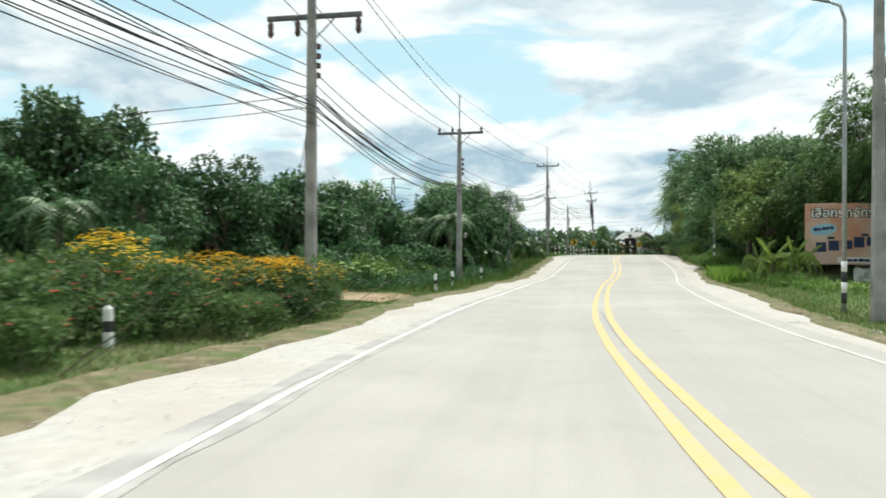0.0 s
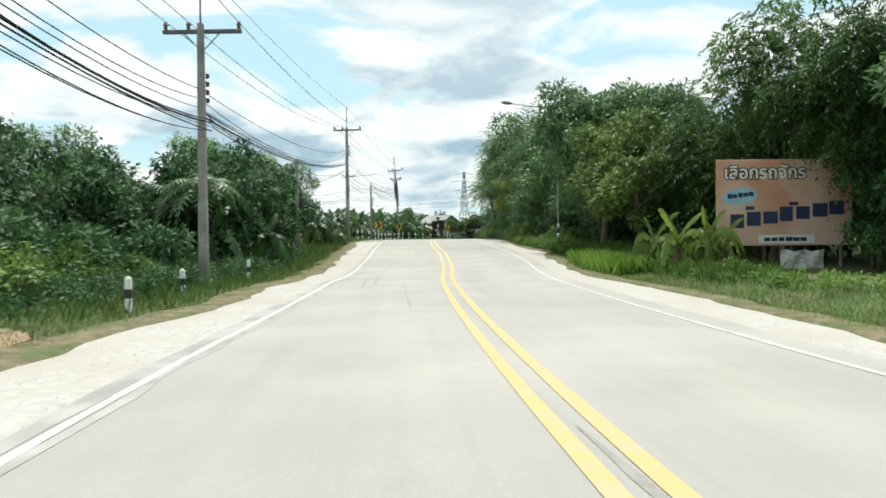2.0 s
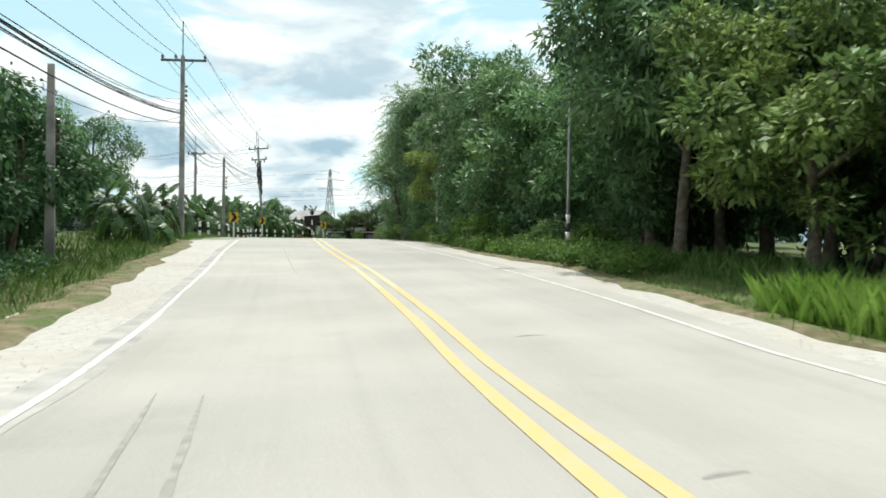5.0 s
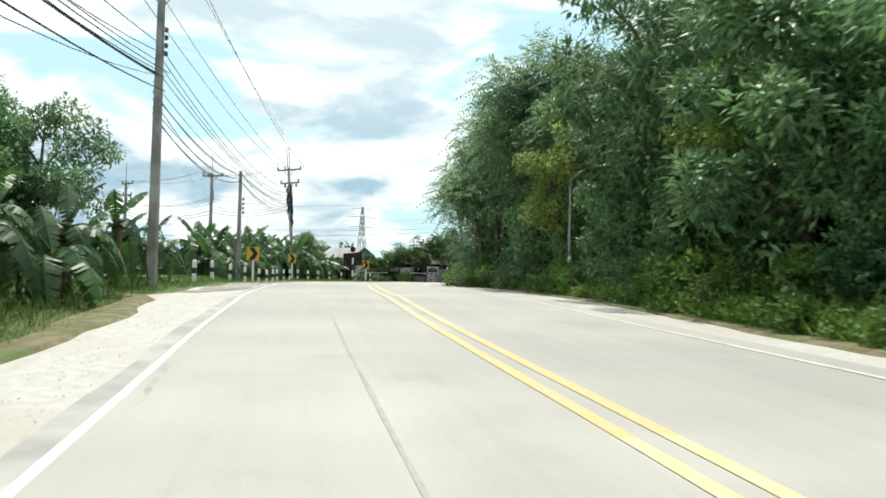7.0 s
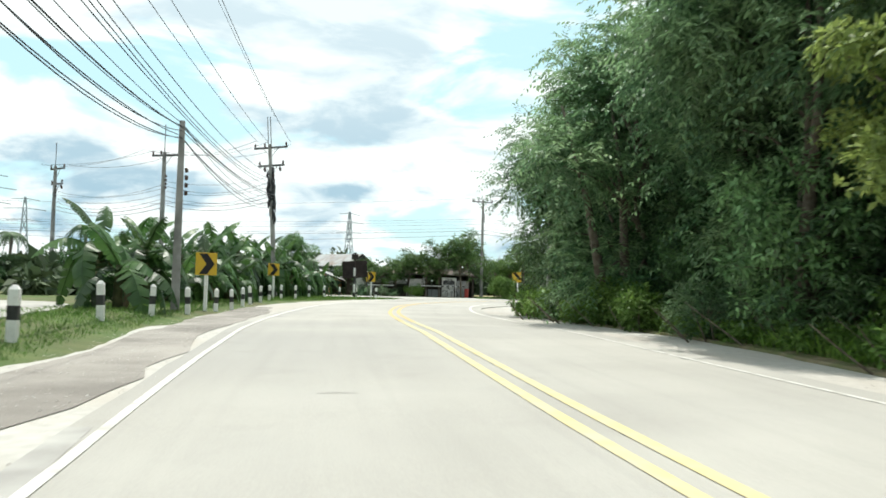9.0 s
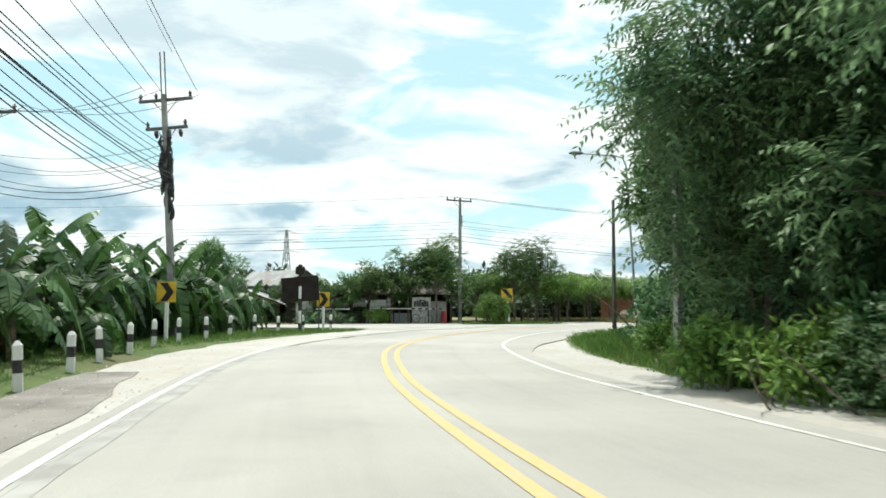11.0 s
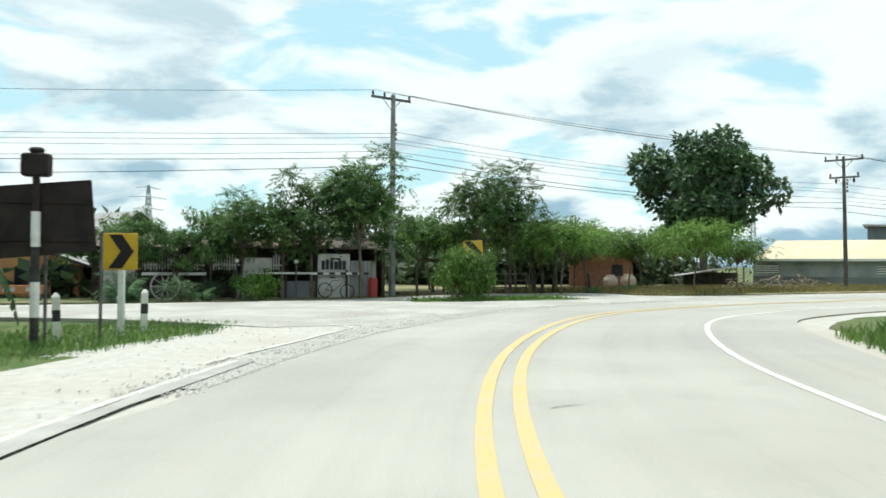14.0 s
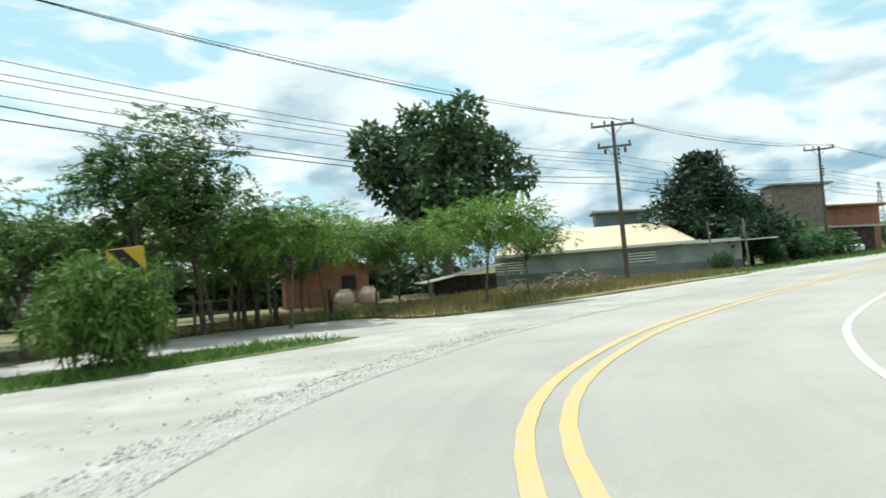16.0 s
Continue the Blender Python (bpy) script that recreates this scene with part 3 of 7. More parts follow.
for a in (-0.172, 0.172):
    for y0, y1, m_, words in ((-50, 53, M_YELLOW_LINE, "one of two solid yellow centre lines"), (52, 60, M_YELLOW_PALE, "rubbed pale yellow centre line"), (59, 68, M_YELLOW_LINE, "one of two solid yellow centre lines"),
                              (67, 96, M_YELLOW_PALE, "rubbed pale yellow centre line"), (95, 1e9, M_YELLOW_LINE, "one of two solid yellow centre lines")):
        tagged(ribbon("centre_line", lambda p: centre(p) + a - 0.075, lambda p: centre(p) + a + 0.075, m_, 0.037, s0=y0, y1=y1, s1=140, wobble=0.012, seed=2), words, "road marking", kind="structure")


from mathutils.geometry import tessellate_polygon


def patch(name, outline, material, z, label, category="ground", rough=0.3, seed=1, hollow=False):
    """A flat patch of other ground with an uneven rim, following the land; hollow: its outline bends inwards."""
    rim = glide(outline + [outline[0]], 0.8)[:-1]
    if hollow:
        b = Build()
        b.v = [(x, y, ground_z(x, y) + z) for x, y in rim]
        b.f = [tuple(t) if (Vector(b.v[t[1]]) - Vector(b.v[t[0]])).cross(Vector(b.v[t[2]]) - Vector(b.v[t[0]])).z > 0 else tuple(t)[::-1] for t in tessellate_polygon([[Vector((x, y, 0)) for x, y in rim]])]
        n = len(rim)
        b.v += [(x, y, h - 0.15) for x, y, h in b.v]
        b.f += [(i, (i + 1) % n, (i + 1) % n + n, i + n) for i in range(n)]
        return tagged(new(name, b.mesh(name, material)), label, category, kind="structure")
    c = rim.mean(0)
    b, rings = Build(), 8
    k = len(rim)
    for r in range(rings + 1):
        for j, p in enumerate(rim):
            q = c + (p - c) * (r / rings) * (1 + (0.06 * rough * noise.noise((p[0] * 0.8, p[1] * 0.8, seed)) if r == rings else 0))
            b.v.append((q[0], q[1], ground_z(q[0], q[1]) + z))
    b.v += [(x, y, h - 0.15) for x, y, h in b.v[rings * k:]]
    b.f = [(r * k + j, r * k + (j + 1) % k, (r + 1) * k + (j + 1) % k, (r + 1) * k + j) for r in range(rings + 1) for j in range(k)]
    return tagged(new(name, b.mesh(name, material)), label, category, kind="structure")


patch("dirt_drive", [(-5.0, 22.8), (-4.9, 27.2), (-9, 28), (-20, 27.6), (-21, 23.6), (-9, 23.0)], M_DIRT, 0.015, "bare reddish dirt drive beside the road", "dirt")
patch("pale_yard", [(-0.2, 86), (-1.0, 100), (-6, 104), (-22, 104), (-24, 88), (-8, 85)], M_CONC_YARD, 0.01, "pale bare yard beyond the verge", "yard")
patch("side_road", [(17.6, 130.9), (15.7, 134.0), (12, 137.4), (4, 141), (4, 147), (14, 144.5), (24, 144.6), (29, 146.6), (34, 148.6), (38, 148.8), (40.6, 146.4), (39.8, 143.2), (41.5, 141.2), (47, 140.2), (56, 139.6), (70, 138.5), (70, 136.5), (44, 137), (30, 136), (22, 131)],
      M_CONC_YARD, 0.008, "broad pale junction apron outside the bend", "side road", rough=0.2, hollow=True)


patch("dry_field", [(31, 150.5), (38.5, 149.6), (41, 146.5), (40.2, 143.4), (44, 141.6), (56, 140.6), (66, 141.5), (66, 156), (60, 168), (46, 172), (33, 168)], M_FIELD, 0.06, "dry straw-coloured field behind the fence", "field", rough=0.4, hollow=True)


patch("planting_bed", [(12.5, 146.0), (16.0, 145.2), (20.0, 144.85), (24.0, 145.1), (26.6, 145.7), (26.6, 146.6), (16.0, 147.6), (12.5, 148.2)], M_SOIL, 0.024, "narrow bed of dark soil along the workshop", "ground", rough=0.15)
patch("grass_island", [(26.2, 140.9), (29.4, 140.25), (33.8, 140.15), (34.4, 141.0), (32.9, 142.6), (31.2, 143.6), (27.6, 143.4)], M_GROUND, 0.021, "small weedy island between road and junction", "ground", rough=0.4)


def streak(name, ctrl, width, material, label, seed=1):
    """A thin worn mark on the asphalt along a line of places."""
    p = glide(ctrl, 0.3)
    t = np.gradient(p, axis=0)
    t /= np.linalg.norm(t, axis=1)[:, None]
    r = np.stack([t[:, 1], -t[:, 0]], 1)
    b, prev = Build(), None
    for k, (q, n) in enumerate(zip(p, r)):
        w = width * (0.6 + 0.8 * abs(noise.noise((k * 0.35, seed, 0.0)))) * min(1.0, 0.25 + k * 0.2, 0.25 + (len(p) - 1 - k) * 0.2) / 2
        row = [(*(q + n * s * w), ground_z(*q, verge=False) + 0.0345) for s in (-1, 1)]
        if prev:
            b.quad(prev[0], prev[1], row[1], row[0])
        prev = row
    return tagged(new(name, b.mesh(name, material)), label, "road mark", kind="structure")


streak("skid_mark", [(0.16, 37.1), (0.34, 40.5), (0.56, 44.3)], 0.07, M_TAR, "dark skid mark on the asphalt", 1)
streak("skid_mark", [(0.49, 37.4), (0.70, 40.6), (0.94, 44.1)], 0.07, M_TAR, "dark skid mark on the asphalt", 2)
streak("tar_streak", [(0.98, 30.2), (1.10, 32.2), (1.28, 35.5), (1.47, 38.9)], 0.09, M_TAR_LIGHT, "dark worn streak along the lane", 3)
streak("tar_streak", [(3.15, 57.0), (3.27, 59), (3.5, 62.5), (3.72, 65.8), (4.05, 70.5)], 0.06, M_TAR_LIGHT, "dark worn streak along the lane", 4)
streak("tar_streak", [(1.30, 12.5), (1.33, 15), (1.36, 18), (1.40, 20.5)], 0.11, M_TAR, "grey scuff between the centre lines", 5)
for k in range(11):
    y = 33.0 + 0.8 * k
    x = float(np.interp(y, LINE[:, 1][:120], LINE[:, 0][:120])) + 0.34
    streak("scuff_mark", [(x, y), (x + 0.18, y + 0.05), (x + 0.34, y + 0.06)], 0.13, M_TAR, "short scuff beside the centre line", 10 + k)
for x, y in [(4.8, 81.0), (7.35, 82.0), (11.33, 108.2), (13.2, 113.2), (4.9, 46.5), (17.2, 120.2), (2.0, 30.2), (9.6, 98.6)]:
    streak("road_scar", [(x - 0.2, y), (x, y + 0.04), (x + 0.22, y)], 0.07, M_TAR, "small dark scar in the asphalt", int(y))
# the ragged edge where the asphalt meets the gravel round the bend
pts = [tuple(p + r * (asphalt_left(p) + 0.02)) for p, r in zip(LINE, RIGHT) if 121 < p[1] and p[0] < 62][::2]
streak("asphalt_edge", pts, 0.07, M_TAR, "ragged dark edge of the asphalt", 31)
pts = [tuple(p + r * (lane_left(p) + 0.13)) for p, r in zip(LINE, RIGHT) if 96 < p[1] < 120 and p[0] < 40][::2]
streak("asphalt_edge", pts, 0.05, M_TAR_LIGHT, "dark crack beside the edge line", 33)
tagged(ribbon("spilled_gravel", lambda p: asphalt_left(p) - float(np.interp(p[0], [13, 16, 22, 27, 36], [0.4, 0.62, 1.15, 0.6, 0.2])), lambda p: asphalt_left(p) + 0.02, M_GRAVEL_DARK, 0.021, s0=121, s1=48, cols=4, wobble=0.1, seed=9), "band of loose gravel along the broken asphalt", "gravel", kind="structure")
tagged(ribbon("worn_shoulder", lambda p: left_edge(p) + 0.35, lambda p: lane_left(p) - 0.5 - 0.5 * float(np.interp(p[1], [76, 80, 100, 112], [2.5, 0, 0, 3])), M_SHOULDER, 0.01, s0=77, y1=108, s1=60, cols=4, wobble=0.3, seed=9), "worn grey asphalt shoulder", "road shoulder", kind="structure")
streak("junction_marking", [(14.9, 125.1), (15.6, 125.9), (17.2, 127.7), (18.0, 128.65), (18.9, 129.6)], 0.14, M_WHITE_PALE, "white edge line ending at the junction mouth", 41)
streak("junction_marking", [(18.9, 129.6), (19.1, 130.0), (19.1, 130.45), (18.95, 130.9)], 0.13, M_WHITE_PALE, "white line curving into the side road", 42)
streak("junction_marking", [(19.35, 129.75), (19.75, 130.1)], 0.13, M_WHITE_PALE, "short white dash at the junction mouth", 43)


# grit gathered on both sides of the edge line
for a, b, y0, y1, k in ((-0.3, -0.06, -5, 79, 41), (0.06, 0.17, -5, 64, 42), (0.06, 0.32, 96, 124, 43)):
    tagged(ribbon("road_grit", lambda p, a=a: lane_left(p) + a, lambda p, b=b: lane_left(p) + b, M_GRIT, 0.034, s0=y0, y1=y1, s1=18.4, cols=3, wobble=0.1, seed=k), "grey grit gathered along the edge line", "road grit", kind="structure")

# bare soil and dead grass where the gravel meets the verge
tagged(ribbon("soil_edge", lambda p: left_edge(p) - 0.62, lambda p: left_edge(p) + 0.25, M_SOIL, 0.04, s0=-5, y1=74, verge=True, dip=0.08, cols=6, wobble=0.45, seed=21), "strip of bare brown soil beside the gravel", "verge soil", kind="structure")
tagged(ribbon("soil_edge", lambda p: right_edge(p) - 0.15, lambda p: right_edge(p) + 0.55, M_SOIL, 0.04, s0=8, y1=100, verge=True, dip=0.08, cols=6, wobble=0.4, seed=22), "strip of bare brown soil under the verge", "verge soil", kind="structure")


# loose stones on the shoulders and where the gravel spills round the bend
def stones(name, spots, hmin, hmax, label, seed):
    rng = np.random.default_rng(seed)
    b = Build()
    for x, y in spots:
        h = float(rng.uniform(hmin, hmax))
        o, i = beside(x, y)
        z = ground_z(x, y, verge=False) + (0.028 if o > asphalt_left(LINE[i]) else 0.02) - 0.003
        a = rng.uniform(0, 6.28)
        pts = [(x + 1.4 * h * math.cos(a + k * 1.57) * rng.uniform(0.7, 1.3), y + 1.4 * h * math.sin(a + k * 1.57) * rng.uniform(0.7, 1.3)) for k in range(4)]
        for k in range(4):
            b.quad((*pts[k], z), (*pts[(k + 1) % 4], z), (x + 0.4 * h * math.cos(a), y + 0.4 * h * math.sin(a), z + h))
    return tagged(new(name, b.mesh(name, M_STONE)), label, "gravel", kind="stuff")


srng = np.random.default_rng(12)


def beside_road(y0, y1, lo, hi, n, x1=60.0, skew=1.0):
    ids = [i for i, p in enumerate(LINE) if y0 <= p[1] <= y1 and p[0] < x1]
    out = []
    for _ in range(n):
        i = ids[int(srng.integers(0, len(ids)))]
        p, r = LINE[i], RIGHT[i]
        a, c = lo(p), hi(p)
        out.append(tuple(p + r * (a + (c - a) * srng.uniform() ** skew) + TANG[i] * srng.uniform(-0.5, 0.5)))
    return out


stones("loose_gravel", beside_road(121, 1e9, lambda p: asphalt_left(p) - 1.0, lambda p: asphalt_left(p) + 0.1, 6500, 36, 0.7), 0.006, 0.022, "gravel spilled along the broken asphalt edge", 1)
stones("loose_gravel", beside_road(100, 1e9, lambda p: -7.0, lambda p: asphalt_left(p) + 0.3, 2500, 60), 0.006, 0.02, "scattered loose gravel on the junction apron", 2)
stones("loose_gravel", beside_road(2, 100, left_edge, lambda p: lane_left(p) - 0.15, 5000), 0.004, 0.012, "loose stones on the gravel shoulder", 3)
stones("loose_gravel", beside_road(2, 118, lambda p: right_edge(p) - 0.4, lambda p: lane_right(p) + 0.6, 3000), 0.004, 0.012, "loose stones along the verge", 4)


# ---- poles, lamps, posts and signs
def power_pole(name, x, y, top, arm=None, arms=1, turn=0.0, spikes=1, label="", lean=(0, 0), boxes=False, brackets=True, drop=0.25, hang=False, shaft=None, girth=1.0):
    """A square tapered concrete pole with steel arms and insulators. top: height above its foot."""
    z = ground_z(x, y)
    root = thing(name, pose(x, y, z, lean[0], lean[1], turn), label or "grey concrete power pole with steel crossarm and insulators", "power pole", "power poles along the road")
    part("shaft", Build().tube([(0, 0, -0.4), (0, 0, top * 0.5), (0, 0, top)], [0.185 * girth, 0.15 * girth, 0.115 * girth], 4), shaft or M_CONCRETE, root)
    if arm:
        for k in range(arms):
            za = top - drop - 1.15 * k
            w = arm * (1 - 0.22 * k) / 2
            b = Build().box((-w, 0.11, za), (w, 0.22, za + 0.12), 0.012)
            part("crossarm", b, M_STEEL_DARK, root)
            part("brace", Build().tube([(-w * 0.45, 0.13, za), (0, 0.13, za - 0.55), (w * 0.45, 0.13, za)], 0.02, 5), M_STEEL_DARK, root)
            for u in (-0.93, -0.35, 0.93) if k == 0 else (-0.9, 0.9):
                if hang:
                    part("insulator", Build().tube([(u * w, 0.165, za), (u * w, 0.165, za - 0.1), (u * w, 0.165, za - 0.22), (u * w, 0.165, za - 0.34), (u * w, 0.165, za - 0.42)], [0.03, 0.08, 0.06, 0.08, 0.03], 8), M_INSUL, root, smooth=True)
                    continue
                b = Build().tube([(u * w, 0.165, za + 0.12), (u * w, 0.165, za + 0.17), (u * w, 0.165, za + 0.2), (u * w, 0.165, za + 0.27), (u * w, 0.165, za + 0.29), (u * w, 0.165, za + 0.36)],
                                 [0.02, 0.07, 0.045, 0.085, 0.05, 0.04], 8)
                part("insulator", b, M_INSUL, root, smooth=True)
            if k:
                for u in (-0.55, 0.62):
                    part("insulator", Build().tube([(u * w, 0.2, za - 0.02), (u * w, 0.25, za - 0.14), (u * w, 0.3, za - 0.3)], [0.05, 0.09, 0.05], 8), M_INSUL, root, smooth=True)
    for k in range(spikes):
        u = 0.0 if spikes == 1 else (-0.09 + 0.18 * k)
        part("top_spike", Build().tube([(u, 0, top - 0.3), (u, 0, top + 1.75)], 0.028, 5), M_STEEL_DARK, root)
    if brackets:
        for k in range(4):
            zb = top - 1.55 - 0.24 * k
            part("spool_insulator", Build().tube([(0.14, 0, zb - 0.05), (0.19, 0, zb - 0.02), (0.19, 0, zb + 0.04), (0.14, 0, zb + 0.07)], [0.03, 0.06, 0.06, 0.03], 7), M_INSUL, root)
    if boxes:
        rng = random.Random(7)
        rb = [(0.16 + 0.07 * math.sin(k * 1.9), -0.12 + 0.05 * math.cos(k * 2.7), top - 1.5 - 0.3 * k) for k in range(13)]
        part("cable_slack", Build().tube(rb, [0.03 + 0.07 * abs(math.sin(k * 1.3 + 0.4)) + (0.05 if 3 < k < 9 else 0) for k in range(13)], 7), M_CABLE, root, "hanging slack of black cable")
        part("cable_slack", Build().tube([(-x + 0.05, y - 0.05, z - 0.2) for x, y, z in rb[:9]], [0.03, 0.07, 0.05, 0.12, 0.1, 0.14, 0.08, 0.1, 0.03], 7), M_CABLE, root, "hanging slack of black cable")
        for k in range(15):
            zc = top - 1.7 - 0.22 * k
            a = rng.uniform(0, 6.28)
            c = Vector((0.13 * math.cos(a), 0.13 * math.sin(a), zc))
            ring = [c + Vector((0.09 * math.cos(t) * math.cos(a), 0.09 * math.cos(t) * math.sin(a), 0.26 * math.sin(t))) for t in [2 * math.pi * q / 10 for q in range(11)]]
            part("cable_coil", Build().tube(ring, 0.035, 6, caps=False), M_CABLE, root)
        part("splice_box", Build().box((-0.12, -0.3, top - 3.6), (0.12, -0.13, top - 3.0), 0.03), M_CABLE, root)
    return root


power_pole("power_pole", -5.8, 18.6, 8.1, 2.5, turn=-4, spikes=0, drop=0.8, hang=True)
power_pole("power_pole", -4.45, 38.9, 7.7, 2.35, turn=-8, spikes=1)
power_pole("power_pole", -3.1, 60.9, 5.4, None, spikes=0, label="short grey concrete pole without crossarm")
power_pole("power_pole", -0.2, 79.4, 9.2, 2.3, turn=-14, spikes=1)
power_pole("power_pole", 2.3, 98.6, 5.9, None, spikes=0, label="plain concrete pole carrying service cables")
power_pole("power_pole", 6.95, 123.0, 9.7, 2.2, arms=2, turn=-24, lean=(0, -4.0), spikes=2, boxes=True, label="concrete pole hung with coiled black cables")
power_pole("power_pole", -0.05, 125.0, 9.0, 2.0, turn=-30, spikes=1)
power_pole("power_pole", -8.5, 136.7, 9.3, 1.9, arms=2, turn=-50, spikes=1)
power_pole("power_pole", 29.8, 150.2, 10.2, 2.4, turn=8, spikes=0)
power_pole("power_pole", 60.3, 145.6, 8.7, 2.3, arms=2, turn=-62, lean=(0.3, -0.8), spikes=0, boxes=False, shaft=M_POLE_DARK, label="dark creosoted power pole with two steel crossarms")
power_pole("power_pole", 88.1, 141.5, 8.8, 2.2, turn=-70, spikes=0, shaft=M_POLE_DARK, label="dark power pole beside the roadside stall")
power_pole("power_pole", 7.55, 18.95, 7.8, None, turn=0, spikes=0, label="plain concrete pole on the grass verge", brackets=False)

power_pole("power_pole", 18.3, 106.5, 6.2, None, spikes=0, girth=0.8, brackets=False, label="plain concrete pole in the shade of trees")


def street_lamp(x, y, h, reach, turn, label, lean=0.0):
    root = thing("street_lamp", pose(x, y, ground_z(x, y), 0, lean, turn), label, "street lamp", "street lamps along the road")
    part("pole", Build().tube([(0, 0, -0.2), (0, 0, h * 0.5), (0, 0, h - 0.5), (-0.12, 0, h - 0.12), (-0.4, 0, h)], [0.065, 0.055, 0.045, 0.04, 0.035], 10), M_GALV, root, smooth=True)
    part("arm", Build().tube([(-0.4, 0, h), (-reach * 0.6, 0, h + 0.18), (-reach + 0.4, 0, h + 0.28)], [0.04, 0.035, 0.03], 8), M_GALV, root, smooth=True)
    b = Build().tube([(-reach + 0.45, 0, h + 0.29), (-reach + 0.3, 0, h + 0.3), (-reach, 0, h + 0.34), (-reach - 0.22, 0, h + 0.35)], [0.04, 0.085, 0.11, 0.03], 8)
    part("lamp_head", b, M_STEEL_DARK, root, "dark grey luminaire", smooth=True)
    for k in range(4):
        part("painted_band", Build().tube([(0, 0, 0.25 + 0.28 * k), (0, 0, 0.53 + 0.28 * k)], 0.07, 10), (M_POST_B, M_POST_W)[k % 2], root, smooth=True)
    return root


street_lamp(7.85, 21.9, 8.3, 2.0, 0, "tall galvanised street lamp on the grass verge")
street_lamp(12.3, 60.6, 8.2, 3.2, 0, "galvanised street lamp rising out of roadside trees")
street_lamp(13.9, 81.0, 7.0, 1.2, -170, "galvanised street lamp hidden among feathery trees")
street_lamp(27.3, 121.45, 8.3, 2.4, -32, "galvanised street lamp beside a short concrete pole", lean=-3.2)
power_pole("power_pole", 25.0, 119.8, 5.9, None, spikes=0, shaft=M_POLE_DARK, girth=0.55, brackets=False, label="short concrete pole beside the street lamp")

POST = thing("guide_post", (-4.5, 31.05, 0), "stubby white concrete guide post with a black band", "guide post", "guide posts along the verge")
part("foot", Build().tube([(0, 0, -0.3), (0, 0, 0.24)], 0.085, 4), M_POST_W, POST)
part("band", Build().tube([(0, 0, 0.24), (0, 0, 0.42)], 0.0855, 4), M_POST_B, POST, "black painted band")
part("head", Build().tube([(0, 0, 0.42), (0, 0, 0.62), (0, 0, 0.68)], [0.085, 0.085, 0.03], 4), M_POST_W, POST)
POST.matrix_basis = pose(-4.5, 31.05, ground_z(-4.5, 31.05), 0, 0, 3)
prng = random.Random(4)
for x, y, s in [(-6.35, 10.55, 0.9), (-4.32, 35.3, 0.95), (-3.73, 43.4, 1.0), (0.68, 85.9, 1.2), (1.2, 91, 1.2), (1.92, 94.8, 1.2), (2.7, 98.2, 1.2), (3.5, 101.9, 1.2), (4.1, 105, 1.2), (4.6, 108.2, 1.2),
                (5.0, 110.6, 1.2), (5.6, 113.2, 1.2), (6.2, 116, 1.2), (7.0, 118.4, 1.2), (8.05, 121.0, 1.2), (9.15, 123.8, 1.2), (10.4, 125.9, 1.2), (11.8, 128.3, 1.2), (13.4, 130.6, 1.2), (15.2, 132.3, 1.2)]:
    copy_thing(POST, pose(x, y, ground_z(x, y), prng.uniform(-3, 3), prng.uniform(-3, 3), prng.uniform(-12, 12)) @ Matrix.Scale(s, 4))


def chevron_sign(x, y, turn, zc, size, flip=False, diagonal=False, lean=0):
    root = thing("chevron_sign", pose(x, y, ground_z(x, y), 0, lean, turn), "yellow bend sign with a black diagonal bar" if diagonal else "yellow bend sign with a black chevron on a white post", "road sign", "chevron signs round the bend")
    h = size / 2
    part("post", Build().box((-0.06, -0.05, -0.3), (0.06, 0.07, zc + h * 0.4), 0.01), M_POST_W, root)
    part("panel", Build().box((-h * 0.92, -0.085, zc - h), (h * 0.92, -0.06, zc + h), 0.006), M_SIGN_Y, root)
    b, q = Build(), -0.0905
    if diagonal:
        b.quad((-h * 0.85, q, zc + h * 0.95), (-h * 0.1, q, zc + h * 0.95), (h * 0.85, q, zc - h * 0.25), (h * 0.8, q, zc - h * 0.62), (h * 0.35, q, zc - h * 0.45))
    else:
        s = -1 if flip else 1
        for e in (1, -1):
            pts = [(s * h * 0.72, q, zc), (s * h * 0.1, q, zc + e * h * 0.92), (-s * h * 0.62, q, zc + e * h * 0.92), (s * h * 0.02, q, zc)]
            b.quad(*(pts if s * e < 0 else pts[::-1]))
    part("arrow_mark", b, M_SIGN_K, root, "black arrow mark")
    return root


chevron_sign(3.15, 101.3, -8, 1.6, 0.78)
chevron_sign(6.6, 119.3, -14, 1.68, 0.7)
chevron_sign(14.63, 131.5, -26, 1.62, 0.75)
chevron_sign(32.35, 146.15, -40, 2.15, 1.0, diagonal=True, lean=-4)

# the back of a warning sign with its lamp box
root = thing("warning_sign", pose(12.98, 129.25, ground_z(12.98, 129.25), 0, 0, -22), "dark back of a warning sign on a banded post", "road sign")
for k in range(4):
    part("post_band", Build().tube([(0, 0, -0.3 if k == 0 else 0.45 + 0.6 * (k - 1)), (0, 0, 0.45 + 0.6 * k)], 0.075, 8), (M_POST_B, M_POST_W)[k % 2], root)
part("post_top", Build().tube([(0, 0, 2.25), (0, 0, 2.85)], 0.06, 8), M_SIGN_BACK, root)
b = Build()
b.box((-0.92, 0.08, 1.5), (0.92, 0.12, 2.74), 0.006, Matrix.Translation((0, 0, 2.1)) @ Matrix.Rotation(radians(-5), 4, "Y") @ Matrix.Translation((0, 0, -2.1)))
part("panel", b, M_SIGN_BACK, root, "dark unpainted panel back")
part("stiffener", Build().box((-0.84, 0.05, 1.75), (0.84, 0.08, 1.81)), M_SIGN_BACK, root)
